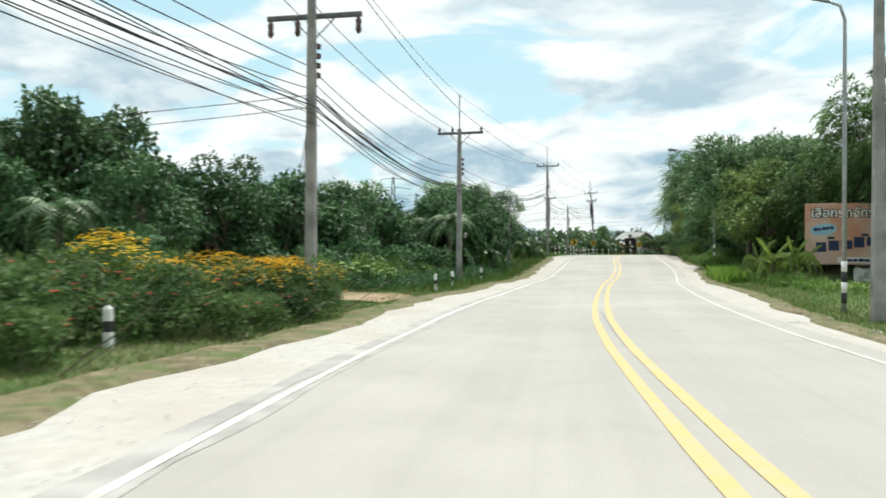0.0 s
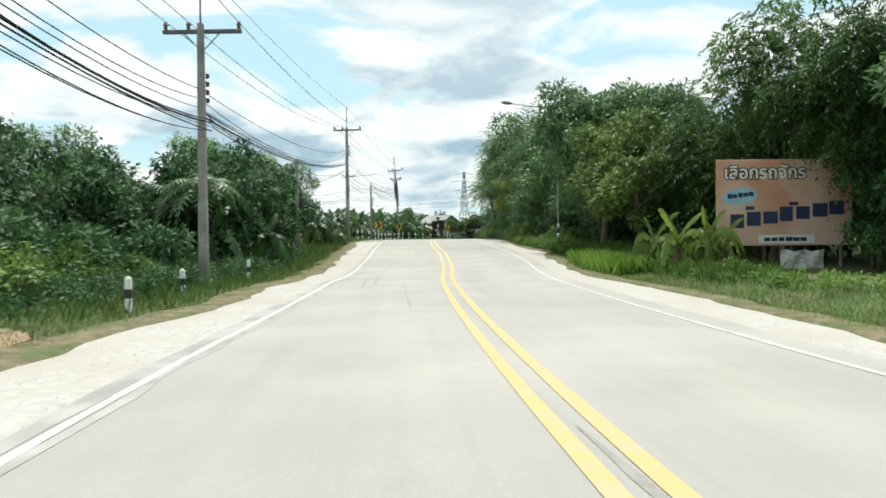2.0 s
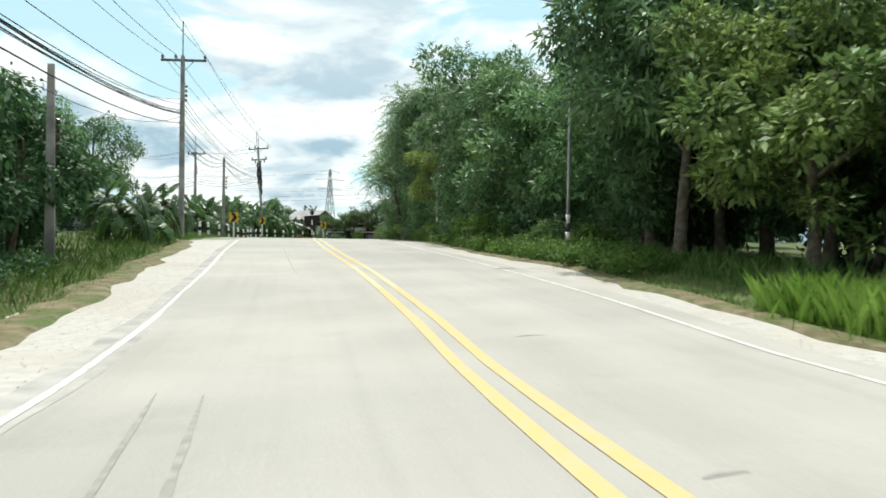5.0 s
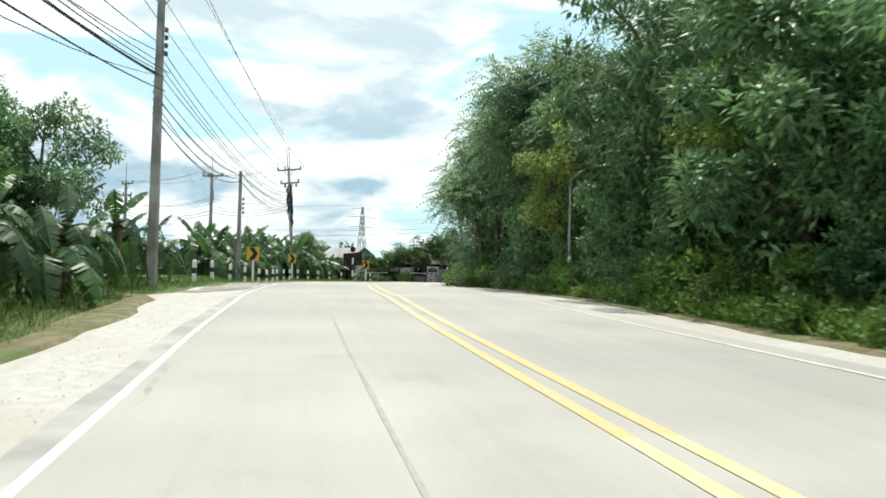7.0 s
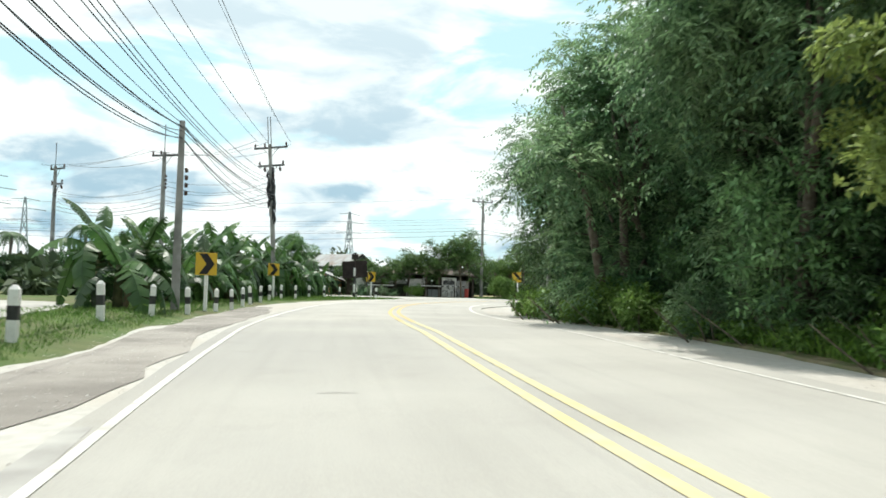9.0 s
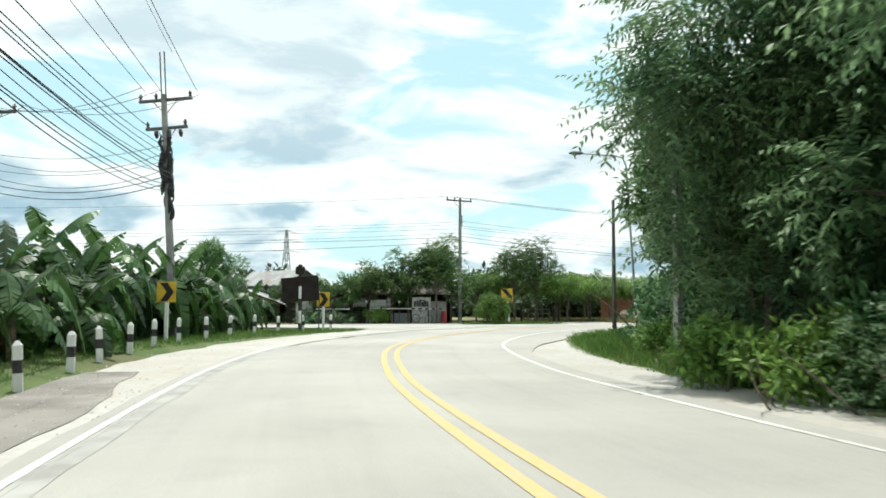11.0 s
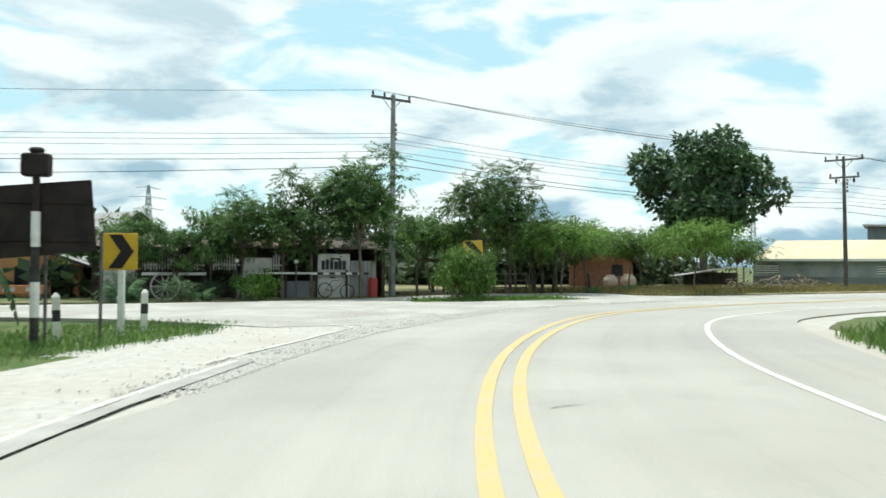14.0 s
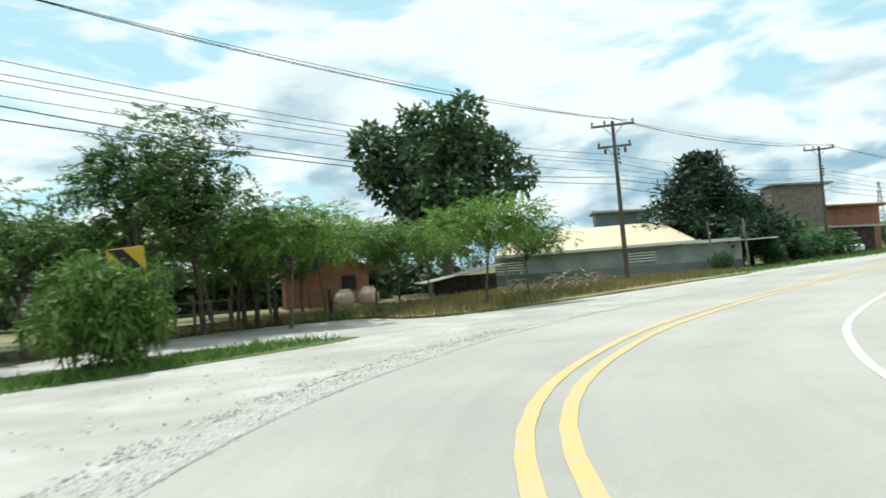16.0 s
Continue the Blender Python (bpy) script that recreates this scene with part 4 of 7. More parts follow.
part("stiffener", Build().box((-0.84, 0.05, 2.4), (0.84, 0.08, 2.46)), M_SIGN_BACK, root)
part("lamp_box", Build().box((-0.22, -0.14, 2.85), (0.22, 0.14, 3.24), 0.03), M_SIGN_BACK, root, "black flashing-lamp box")
part("lamp_cowl", Build().tube([(0, 0, 3.24), (0, 0, 3.3), (0, 0, 3.34)], [0.09, 0.13, 0.1], 8), M_SIGN_BACK, root)
root = thing("pipe_frame", pose(13.6, 129.85, ground_z(13.6, 129.85), 0, 0, 14), "bent pipe frame with a white top rail", "pipe frame")
part("leg", Build().tube([(-0.45, 0, -0.2), (-0.45, 0, 2.1)], 0.03, 7), M_STEEL_DARK, root)
part("leg", Build().tube([(0.5, 0, -0.2), (0.5, 0, 2.0)], 0.03, 7), M_STEEL_DARK, root)
part("top_rail", Build().tube([(-0.45, 0, 1.8), (-0.45, 0, 2.06), (-0.38, 0, 2.14), (0.44, 0, 2.04), (0.5, 0, 1.97)], 0.042, 7), M_POST_W, root, "white top rail")


# ---- overhead cables
def cable(a, b, sag, r=0.014, label="black overhead cable sagging between poles", n=14):
    a, b = Vector(a), Vector(b)
    pts = [a.lerp(b, k / n) - Vector((0, 0, sag * 4 * (k / n) * (1 - k / n))) for k in range(n + 1)]
    ob = new("overhead_cable", Build().tube(pts, r, 4).mesh("overhead_cable", M_CABLE))
    return tagged(ob, label, "cable", "overhead cables")


def pole_point(x, y, h, o=0.0, turn=0.0):
    return (x + o * math.cos(radians(turn)), y + o * math.sin(radians(turn)), ground_z(x, y) + h)


crng = random.Random(11)
STOPS = [(-7.2, -16, 8.0, -2), (-5.8, 18.6, 8.0, -4), (-4.45, 38.9, 7.7, -8), (-0.2, 79.4, 9.2, -14), (6.6, 123.15, 9.7, -24)]
for (x0, y0, h0, t0), (x1, y1, h1, t1) in zip(STOPS, STOPS[1:]):
    for o in (-1.07, -0.4, 1.07):
        cable(pole_point(x0, y0, h0 + 0.1, o, t0), pole_point(x1, y1, h1 + 0.1, o, t1), 0.35 if y1 - y0 < 35 else 0.6, 0.011)
    cable(pole_point(x0, y0, h0 + 1.7), pole_point(x1, y1, h1 + 1.7), 0.3, 0.009)
    for k in range(4):
        cable(pole_point(x0, y0, h0 - 1.9 - 0.28 * k, -0.1), pole_point(x1, y1, h1 - 1.9 - 0.28 * k, -0.1), 0.2 + 0.021 * (y1 - y0) * crng.uniform(0.6, 1.2), 0.012)
    for k in range(7):
        dz = crng.uniform(-0.3, 0.3)
        slack = 1.0 if y1 - y0 < 35 else 1.9
        if y1 > 100:  # by way of the plain pole before the bend
            mid = pole_point(2.3, 98.6, 5.6 + dz, crng.uniform(-0.1, 0.2))
            thick = crng.choice((0.010, 0.013, 0.018))
            cable(pole_point(x0, y0, h0 - 3.6 + dz * 2, -0.15), mid, crng.uniform(0.3, 0.8), thick)
            cable(mid, pole_point(x1, y1, h1 - 3.4 + dz * 2, 0.1), crng.uniform(0.3, 0.9), thick)
            continue
        cable(pole_point(x0, y0, h0 - 2.75 + dz, crng.uniform(-0.1, 0.3)), pole_point(x1, y1, h1 - 3.0 + dz + crng.uniform(-0.2, 0.2), crng.uniform(-0.1, 0.3)), slack * crng.uniform(0.35, 0.95), crng.choice((0.010, 0.013, 0.018)))
for a, b in [((6.6, 123.15, 9.7), (-0.05, 125, 9.0)), ((-0.05, 125, 9.0), (-8.5, 136.7, 9.3)), ((29.8, 150.2, 10.2), (60.3, 145.6, 8.7)), ((60.3, 145.6, 8.7), (88.5, 141, 8.8)), ((29.8, 150.2, 10.2), (-24, 166, 9.0)), ((88.5, 141, 8.8), (130, 136, 8.8))]:
    for k in range(9):
        if k < 3:
            p, q = pole_point(a[0], a[1], a[2] + 0.1, (-1.1, -0.4, 1.1)[k], 0 if k == 1 else 8), pole_point(b[0], b[1], b[2] + 0.1, (-1.1, -0.4, 1.1)[k], -20)
            if a[0] == 29.8 and b[0] < 0 and k:
                continue
        else:
            dz = 1.9 + 0.33 * (k - 3) + crng.uniform(-0.08, 0.08)
            p, q = pole_point(a[0], a[1], a[2] - dz, 0.15), pole_point(b[0], b[1], b[2] - dz * 0.95, 0.15)
        cable(p, q, crng.uniform(0.25, 0.7), 0.012 if k < 7 else 0.02)
cable((-5.8, 18.6, 5.2), (-40, 26, 5.6), 0.4, 0.012)
cable((-5.8, 18.6, 4.9), (-40, 26, 5.3), 0.5, 0.012)
cable((-5.9, 18.7, 4.6), (-7.0, 19.6, 0.0), 0.0, 0.012, "steel stay wire anchored in the ground")
cable((-5.9, 18.7, 5.4), (-6.7, 20.2, 0.0), 0.0, 0.012, "steel stay wire anchored in the ground")


# ---- plants
def unit(v):
    return v / np.maximum(np.linalg.norm(v, axis=-1, keepdims=True), 1e-6)


def leaf_quads(base, way, normal, length, width, fold=0.12):
    """Lozenge leaves: base points, ways along the leaf, face normals, lengths and widths."""
    way = unit(way)
    side = unit(np.cross(way, normal))
    nrm = np.cross(side, way)
    L, W = length[:, None], width[:, None]
    mid = base + way * L * 0.45
    return np.stack([base, mid + side * W / 2 + nrm * W * fold, base + way * L - nrm * L * 0.08, mid - side * W / 2 + nrm * W * fold], 1)


def blob_leaves(rng, blobs, count, length, width, droop=0.3, shell=0.72):
    """Leaves set thickly on the outside of round clumps."""
    blobs = np.asarray(blobs, float)
    w = blobs[:, 3] ** 2
    k = rng.choice(len(blobs), count, p=w / w.sum())
    u = unit(rng.normal(size=(count, 3)) + np.array([0, 0, 0.25]))
    r = blobs[k, 3] * rng.uniform(shell, 1.08, count) * (0.82 + 0.3 * np.sin(u[:, 0] * 5 + k) * np.sin(u[:, 1] * 4 + 2 * k))
    base = blobs[k, :3] + u * r[:, None] * np.array([1, 1, 0.8])
    way = u + rng.normal(size=(count, 3)) * 0.75 + np.array([0, 0, -droop])
    normal = u * 0.9 + np.array([0, 0, 0.75]) + rng.normal(size=(count, 3)) * 0.38
    return leaf_quads(base, way, normal, length * rng.uniform(0.6, 1.25, count), width * rng.uniform(0.7, 1.2, count))


def spray_leaves(rng, blobs, count, length, pairs=7, droop=0.5, leaflet=0.16, slim=0.05):
    """Feathery drooping twigs with rows of narrow leaflets on both sides."""
    blobs = np.asarray(blobs, float)
    w = blobs[:, 3] ** 2
    k = rng.choice(len(blobs), count, p=w / w.sum())
    u = unit(rng.normal(size=(count, 3)) + np.array([0, 0, 0.2]))
    base = blobs[k, :3] + u * (blobs[k, 3] * rng.uniform(0.45, 1.05, count))[:, None]
    way = unit(u * np.array([1, 1, 0.6]) + rng.normal(size=(count, 3)) * 0.45)
    L = length * rng.uniform(0.5, 1.3, count)
    out = []
    for j in range(pairs):
        t = (j + 0.6) / pairs
        p = base + way * (L * t)[:, None] + np.array([0, 0, -1]) * (droop * L * t * t)[:, None]
        d = unit(way + np.array([0, 0, -2 * droop * t]))
        side = unit(np.cross(d, np.array([0, 0, 1.0]) + rng.normal(size=(count, 3)) * 0.3))
        for s in (-1, 1):
            lw = side * s + d * 0.55 + np.array([0, 0, -0.25])
            out.append(leaf_quads(p, lw, np.array([0, 0, 1.0]) + rng.normal(size=(count, 3)) * 0.25, np.full(count, leaflet) * (1.1 - 0.5 * t), np.full(count, slim)))
    return np.concatenate(out)


def crown_blobs(rng, h, r, foot, n, squash=1.0, ragged=0.3, size=0.36):
    """Clumps that fill an uneven crown from height `foot` to h, of radius r."""
    mid, half = (foot + h) / 2, (h - foot) / 2
    out = []
    for i in range(n):
        u = unit(rng.normal(size=3))
        q = rng.uniform(0.35, 0.86) + ragged * rng.uniform(-0.2, 0.3)
        s = size * r * rng.uniform(0.65, 1.2)
        out.append((u[0] * q * r, u[1] * q * r, mid + u[2] * q * half * squash, s))
    return out


def tree_thing(name, label, category, seed, h, r, foot, leaf, material, count, blobs=24, squash=1.0, ragged=0.3, size=0.36, trunk=0.16, spray=None, droop=0.3, limbs=12, stems=1, group="roadside trees"):
    rng = np.random.default_rng(seed)
    root = thing(name, (0, 0, 0), label, category, group)
    bl = crown_blobs(rng, h, r, foot, blobs, squash, ragged, size)
    b = Build()
    top = foot + (h - foot) * 0.6
    for s in range(stems):
        ox, oy = (0, 0) if stems == 1 else rng.normal(size=2) * 0.35
        pts = [(ox * (1 + 2 * t) + 0.12 * r * t * math.sin(3 * t + seed), oy * (1 + 2 * t) + 0.1 * r * t * math.cos(2.3 * t + seed), -0.3 + (top + 0.3) * t) for t in (0, 0.08, 0.3, 0.6, 0.85, 1)]
        b.tube(pts, [trunk * 1.5, trunk * 1.05, trunk * 0.85, trunk * 0.6, trunk * 0.4, trunk * 0.2], 8)
    for i in range(min(limbs, len(bl))):
        c = Vector(bl[i][:3])
        t = min(0.95, max(0.25, c.z / top * 0.7))
        a = Vector((0.12 * r * t * math.sin(3 * t + seed), 0.1 * r * t * math.cos(2.3 * t + seed), -0.3 + (top + 0.3) * t))
        m = a.lerp(c, 0.5) + Vector((0, 0, 0.12 * r))
        b.tube([a, m, c], [trunk * 0.42, trunk * 0.26, trunk * 0.08], 5, caps=False)
    part("trunk", b, M_BARK, root, smooth=True)
    q = spray_leaves(rng, bl, count, *spray) if spray else blob_leaves(rng, bl, count, leaf[0], leaf[1], droop)
    part("crown", quads_mesh("crown", q, material), None, root)
    return root


def put(proto, spots, seed=1):
    """Stand copies of a plant at (x, y, scale[, height stretch]); the first one moves the plant itself."""
    rng = random.Random(seed)
    for k, (x, y, s, *st) in enumerate(spots):
        m = pose(x, y, ground_z(x, y) - 0.05, 0, 0, rng.uniform(0, 360)) @ Matrix.Diagonal((s, s, s * (st[0] if st else 1), 1))
        if k == 0:
            proto.matrix_basis = m
        else:
            copy_thing(proto, m)


# tall roadside trees
mango_a = tree_thing("mango_tree", "dense dark green mango tree at the roadside", "tree", 11, 8.5, 3.4, 0.3, (0.33, 0.105), M_LEAF_MANGO, 13000, 46, ragged=0.6, size=0.27, trunk=0.2)
mango_b = tree_thing("mango_tree", "rounded mango tree with glossy dark leaves", "tree", 12, 9.5, 3.8, 0.4, (0.33, 0.105), M_LEAF_MANGO, 13000, 50, ragged=0.65, size=0.25, trunk=0.22)
olive = tree_thing("flowering_tree", "broad tree with yellowish olive leaf tips", "tree", 13, 8.2, 3.6, 0.3, (0.31, 0.135), M_LEAF_OLIVE, 12000, 44, ragged=0.55, size=0.26, trunk=0.18)
feather_a = tree_thing("tamarind_tree", "tall feathery tree with drooping grey-green sprays", "tree", 14, 10.8, 3.7, 1.7, None, M_LEAF_FEATHER, 1900, 34, ragged=0.9, size=0.25, trunk=0.2, spray=(1.05, 8, 0.28, 0.27, 0.07))
feather_b = tree_thing("tamarind_tree", "bushy feathery tree leaning over the verge", "tree", 15, 9.8, 3.5, 1.3, None, M_LEAF_FEATHER, 1900, 32, ragged=0.95, size=0.25, trunk=0.17, spray=(1.1, 8, 0.35, 0.28, 0.07), stems=2)
lime = tree_thing("young_acacia_tree", "slender roadside tree with yellowish green leaves", "tree", 22, 7.6, 2.3, 1.0, (0.20, 0.09), M_LEAF_LIME, 7000, 40, ragged=0.8, size=0.24, trunk=0.1, droop=0.5, stems=2)
bamboo = tree_thing("bamboo_clump", "towering dark bamboo clump over the billboard", "bamboo", 16, 12.5, 4.0, 0.6, None, M_LEAF_BAMBOO, 1300, 50, ragged=0.6, size=0.3, trunk=0.09, spray=(0.8, 7, 0.75, 0.36, 0.09), stems=7, limbs=20)
hang = tree_thing("bamboo_clump", "bamboo foliage drooping over the corner of the billboard", "bamboo", 25, 9.0, 2.7, 3.1, None, M_LEAF_BAMBOO, 1300, 44, ragged=0.5, size=0.3, trunk=0.06, spray=(0.8, 7, 0.85, 0.32, 0.07), stems=4, limbs=14)
put(hang, [(17.6, 40.4, 1.0)], 26)
shrub_a = tree_thing("shrub_tree", "vine-tangled dark green shrub tree", "shrub", 17, 5.6, 2.9, 0.15, (0.27, 0.15), M_LEAF_SHRUB, 7600, 40, ragged=0.6, size=0.3, trunk=0.12, droop=0.7, stems=3)
shrub_b = tree_thing("shrub_tree", "overgrown leafy shrub tree with hanging vines", "shrub", 18, 6.2, 2.7, 0.1, (0.25, 0.135), M_LEAF_SHRUB, 7600, 40, ragged=0.8, size=0.29, trunk=0.12, droop=0.9, stems=3)
teak = tree_thing("teak_tree", "large dark broad-leaved tree behind the fence", "tree", 19, 13.0, 6.0, 2.2, (0.50, 0.30), M_LEAF_TEAK, 15000, 74, squash=0.95, ragged=0.4, size=0.22, trunk=0.35, limbs=24)
sparse = tree_thing("sparse_tree", "tall thin tree with sparse twig tops", "tree", 20, 11.5, 2.4, 4.5, (0.26, 0.12), M_LEAF_SHRUB, 2600, 26, ragged=0.9, size=0.2, trunk=0.14, limbs=26)
put(lime, [(14.3, 82.4, 1.0), (15.3, 77.2, 0.8), (14.8, 72.8, 0.9)], 23)
put(mango_a, [(15.6, 64.0, 1.0, 0.96), (14.9, 70.2, 1.08, 0.98), (20.5, 66, 1.1), (33.5, 116.5, 1.0), (20, 36, 1.0), (44, 112, 1.0), (23, 104, 1.0), (8.6, 135.3, 0.66)], 3)
put(mango_b, [(14.7, 75.4, 1.05, 1.03), (21.5, 73, 1.05), (31.5, 110.5, 0.9, 0.75), (16.5, 32, 1.0), (38, 119, 1.0), (19.2, 59.5, 1.1, 0.8), (-8.2, 57.5, 0.66), (-7.2, 66.5, 0.62), (-12.8, 48.5, 0.62), (-5.8, 90.0, 0.74), (-9.5, 82.0, 0.72), (-8.5, 87.0, 0.8), (15.2, 60.2, 0.92, 1.05), (20.4, 105.6, 0.82), (18.6, 102.4, 0.72, 1.1)], 4)
mango_c = tree_thing("mango_tree", "big mango tree with drooping clusters of dark glossy leaves", "tree", 28, 8.8, 3.1, 1.2, (0.34, 0.115), M_LEAF_MANGO_DARK, 17000, 52, ragged=0.5, size=0.27, trunk=0.22, droop=0.7)
put(mango_c, [(22.6, 110.4, 1.0), (29.7, 119.3, 0.88), (19.6, 103.8, 0.8)], 29)
mango_d = tree_thing("mango_tree", "dark mango tree overhanging the street lamp", "tree", 29, 9.2, 3.9, 2.5, (0.34, 0.115), M_LEAF_MANGO, 16000, 50, ragged=0.5, size=0.27, trunk=0.2, droop=0.6)
put(mango_d, [(13.7, 56.4, 1.0), (16.6, 54.0, 0.95), (17.0, 59.0, 0.95)], 30)
put(olive, [(13.9, 51.6, 0.95, 0.92), (18.5, 46.8, 1.05, 0.82), (22.5, 54, 1.1, 0.85), (21.4, 97, 0.9)], 5)
put(feather_a, [(17.4, 83.4, 1.02, 1.08), (17.1, 90.8, 1.02), (18.5, 99.2, 1.0, 1.0)], 6)
put(feather_b, [(15.7, 87.0, 1.05, 1.08), (16.3, 95.3, 1.05, 0.9), (18.0, 103.4, 0.9, 0.95), (17.0, 78.4, 0.95, 1.05), (24.0, 108.5, 0.8)], 7)
put(bamboo, [(17.2, 45.2, 1.0), (19.6, 40.6, 0.85), (20.8, 42.0, 1.0), (15.4, 48.3, 0.6), (22.5, 37.5, 1.05)], 8)
put(shrub_a, [(-12.2, 37.0, 1.1), (-16.5, 30.0, 1.0), (-10.2, 45.5, 0.85), (-6.4, 53.0, 1.0), (-20.0, 25.0, 0.95), (-12.0, 54, 1.05), (-5.2, 66.5, 0.85), (-11.0, 74, 1.0), (-24, 18, 1.0), (20.0, 104.4, 0.8), (21.4, 107.6, 0.85), (20.2, 101.0, 0.8), (29.2, 116.6, 0.9), (-8.5, 84, 1.0), (18.5, 62, 1.2)], 9)
put(shrub_b, [(-13.5, 31.5, 0.98), (-6.3, 50.0, 1.0), (-5.2, 57.5, 1.0), (-9.6, 60.0, 0.95), (-4.6, 62.5, 0.92), (-14.5, 26.0, 0.85), (-8.8, 71.5, 1.0), (-11.5, 41.0, 0.9), (-7.5, 88.5, 1.1), (-19, 14, 0.9), (-9.5, 78, 0.9), (18.2, 55, 1.1), (18.6, 71, 1.2), (18, 38.5, 0.8)], 10)
shrub_far = tree_thing("shrub_tree", "tangled shrub tree in the thicket behind", "shrub", 24, 5.9, 2.9, 0.1, (0.42, 0.22), M_LEAF_SHRUB, 3000, 36, ragged=0.6, size=0.32, trunk=0.12, droop=0.7, stems=2, limbs=6)
put(shrub_far, [(-15.0, 44.0, 1.1), (-26.0, 38.0, 1.2), (-30.0, 28.0, 1.2), (19.0, 78.0, 1.2), (20.0, 88.0, 1.2), (20.5, 96.0, 1.2), (22.5, 103.0, 1.1), (20.5, 50.0, 1.3), (24.0, 45.0, 1.3), (30.0, 106.0, 1.2), (36.0, 112.0, 1.2), (25.0, 60.0, 1.4), (26.0, 72.0, 1.4), (-18.5, 38.0, 1.1), (-16.0, 64.0, 1.1), (-20.0, 52.0, 1.2), (19.5, 83.0, 1.2), (20.0, 92.0, 1.2), (20.8, 100.0, 1.1), (19.5, 46.0, 1.1), (21.0, 40.0, 1.1), (27.0, 80.0, 1.5), (28.0, 90.0, 1.5), (28.0, 98.0, 1.4), (33.0, 108.0, 1.2), (41.0, 116.0, 1.3), (22.0, 85.0, 1.81), (23.0, 92.5, 1.81), (25.0, 100.0, 1.65), (21.6, 79.5, 1.81), (27.5, 106.5, 1.48)], 24)
shrub_m = tree_thing("shrub_tree", "leafy undergrowth tree at the foot of the roadside wood", "shrub", 27, 5.4, 2.5, 0.1, (0.26, 0.10), M_LEAF_MANGO, 6200, 60, ragged=0.7, size=0.24, trunk=0.1, droop=0.6, stems=3, limbs=8)
put(shrub_m, [(15.1, 73.2, 0.9), (14.7, 77.2, 0.95), (15.1, 81.8, 0.85), (15.2, 86.2, 0.9), (17.4, 88.4, 0.9), (18.0, 94.2, 0.85), (15.4, 67.5, 0.9), (15.8, 61.8, 0.85), (18.6, 99.0, 0.8)], 28)
put(teak, [(61.9, 158.8, 1.03, 1.0), (-22.2, 33.6, 0.63, 1.12), (-27, 26, 0.55)], 11)
put(sparse, [(19.6, 67.5, 0.95), (18.0, 70.0, 1.0), (21.5, 69.0, 1.0)], 12)

# low bushes and undergrowth
bush_a = tree_thing("bush", "low leafy green bush", "bush", 31, 1.7, 1.25, 0.0, (0.21, 0.10), M_LEAF_SHRUB, 1900, 22, ragged=0.5, size=0.4, trunk=0.03, stems=4, limbs=8, group="roadside bushes")
bush_b = tree_thing("bush", "low bush with fresh light green leaves", "bush", 32, 1.5, 1.2, 0.0, (0.21, 0.09), M_LEAF_BRIGHT, 1900, 22, ragged=0.6, size=0.38, trunk=0.03, stems=4, limbs=8, group="roadside bushes")
bush_f = tree_thing("bush", "feathery weed bush on the verge", "bush", 33, 1.6, 1.2, 0.0, None, M_LEAF_FEATHER, 330, 20, ragged=0.6, size=0.36, trunk=0.03, spray=(0.45, 6, 0.3, 0.12, 0.04), stems=4, limbs=8, group="roadside bushes")
put(bush_a, [(-9.5, 31.5, 1.1), (-8.6, 34.5, 1.2), (-7.6, 37.5, 1.0), (-6.6, 41.2, 1.0), (-7.9, 44.2, 1.3), (-11.5, 30.5, 1.0), (-6.0, 47.5, 0.9), (-10, 38, 1.3), (13.6, 66.2, 0.9), (13.9, 72.0, 0.8), (15.6, 93.8, 0.9), (16.3, 98.0, 0.9),
             (19.2, 106.0, 0.75), (25.6, 114.4, 1.5), (27.0, 117.7, 1.55), (24.6, 111.2, 0.9), (25.0, 115.6, 1.2), (24.2, 113.2, 1.0), (29.0, 117.2, 1.3), (22.0, 108.4, 0.9), (22.6, 107.0, 0.9), (-12.8, 21.5, 1.2), (-9.5, 50, 1.2)], 13)
put(bush_b, [(13.7, 69.0, 0.9), (14.2, 76.5, 1.0), (15.0, 83.2, 0.9), (15.6, 101.8, 0.9), (15.1, 99.4, 0.95), (14.9, 96.2, 0.7), (-7.2, 33.2, 0.9), (-5.9, 44.8, 0.7), (-8.2, 32.2, 1.0), (-7.0, 35.8, 0.9), (-9.4, 34.0, 1.1), (-8.4, 38.6, 1.0), (-6.2, 38.0, 0.7), (19.4, 108.8, 0.7), (13.4, 60.8, 0.7), (13.1, 71.4, 1.15), (13.6, 73.4, 1.0), (12.9, 69.6, 0.8), (13.5, 80.0, 0.8), (13.9, 82.0, 0.9), (14.4, 91.5, 0.9), (14.9, 93.4, 1.0), (15.1, 95.6, 0.9), (13.9, 77.8, 0.8), (13.1, 64.6, 0.8), (-9.0, 29.9, 0.7), (27.2, 119.2, 0.9), (31.0, 115.0, 1.3)], 14)
put(bush_f, [(14.0, 74.2, 1.0), (14.4, 79.0, 0.9), (14.8, 86.2, 0.9), (15.0, 89.6, 0.9), (13.5, 63.5, 0.8), (20.6, 110.4, 0.6), (15.3, 97.6, 0.9), (13.4, 75.4, 0.9), (14.3, 88.2, 0.8), (14.6, 81.0, 1.0)], 15)


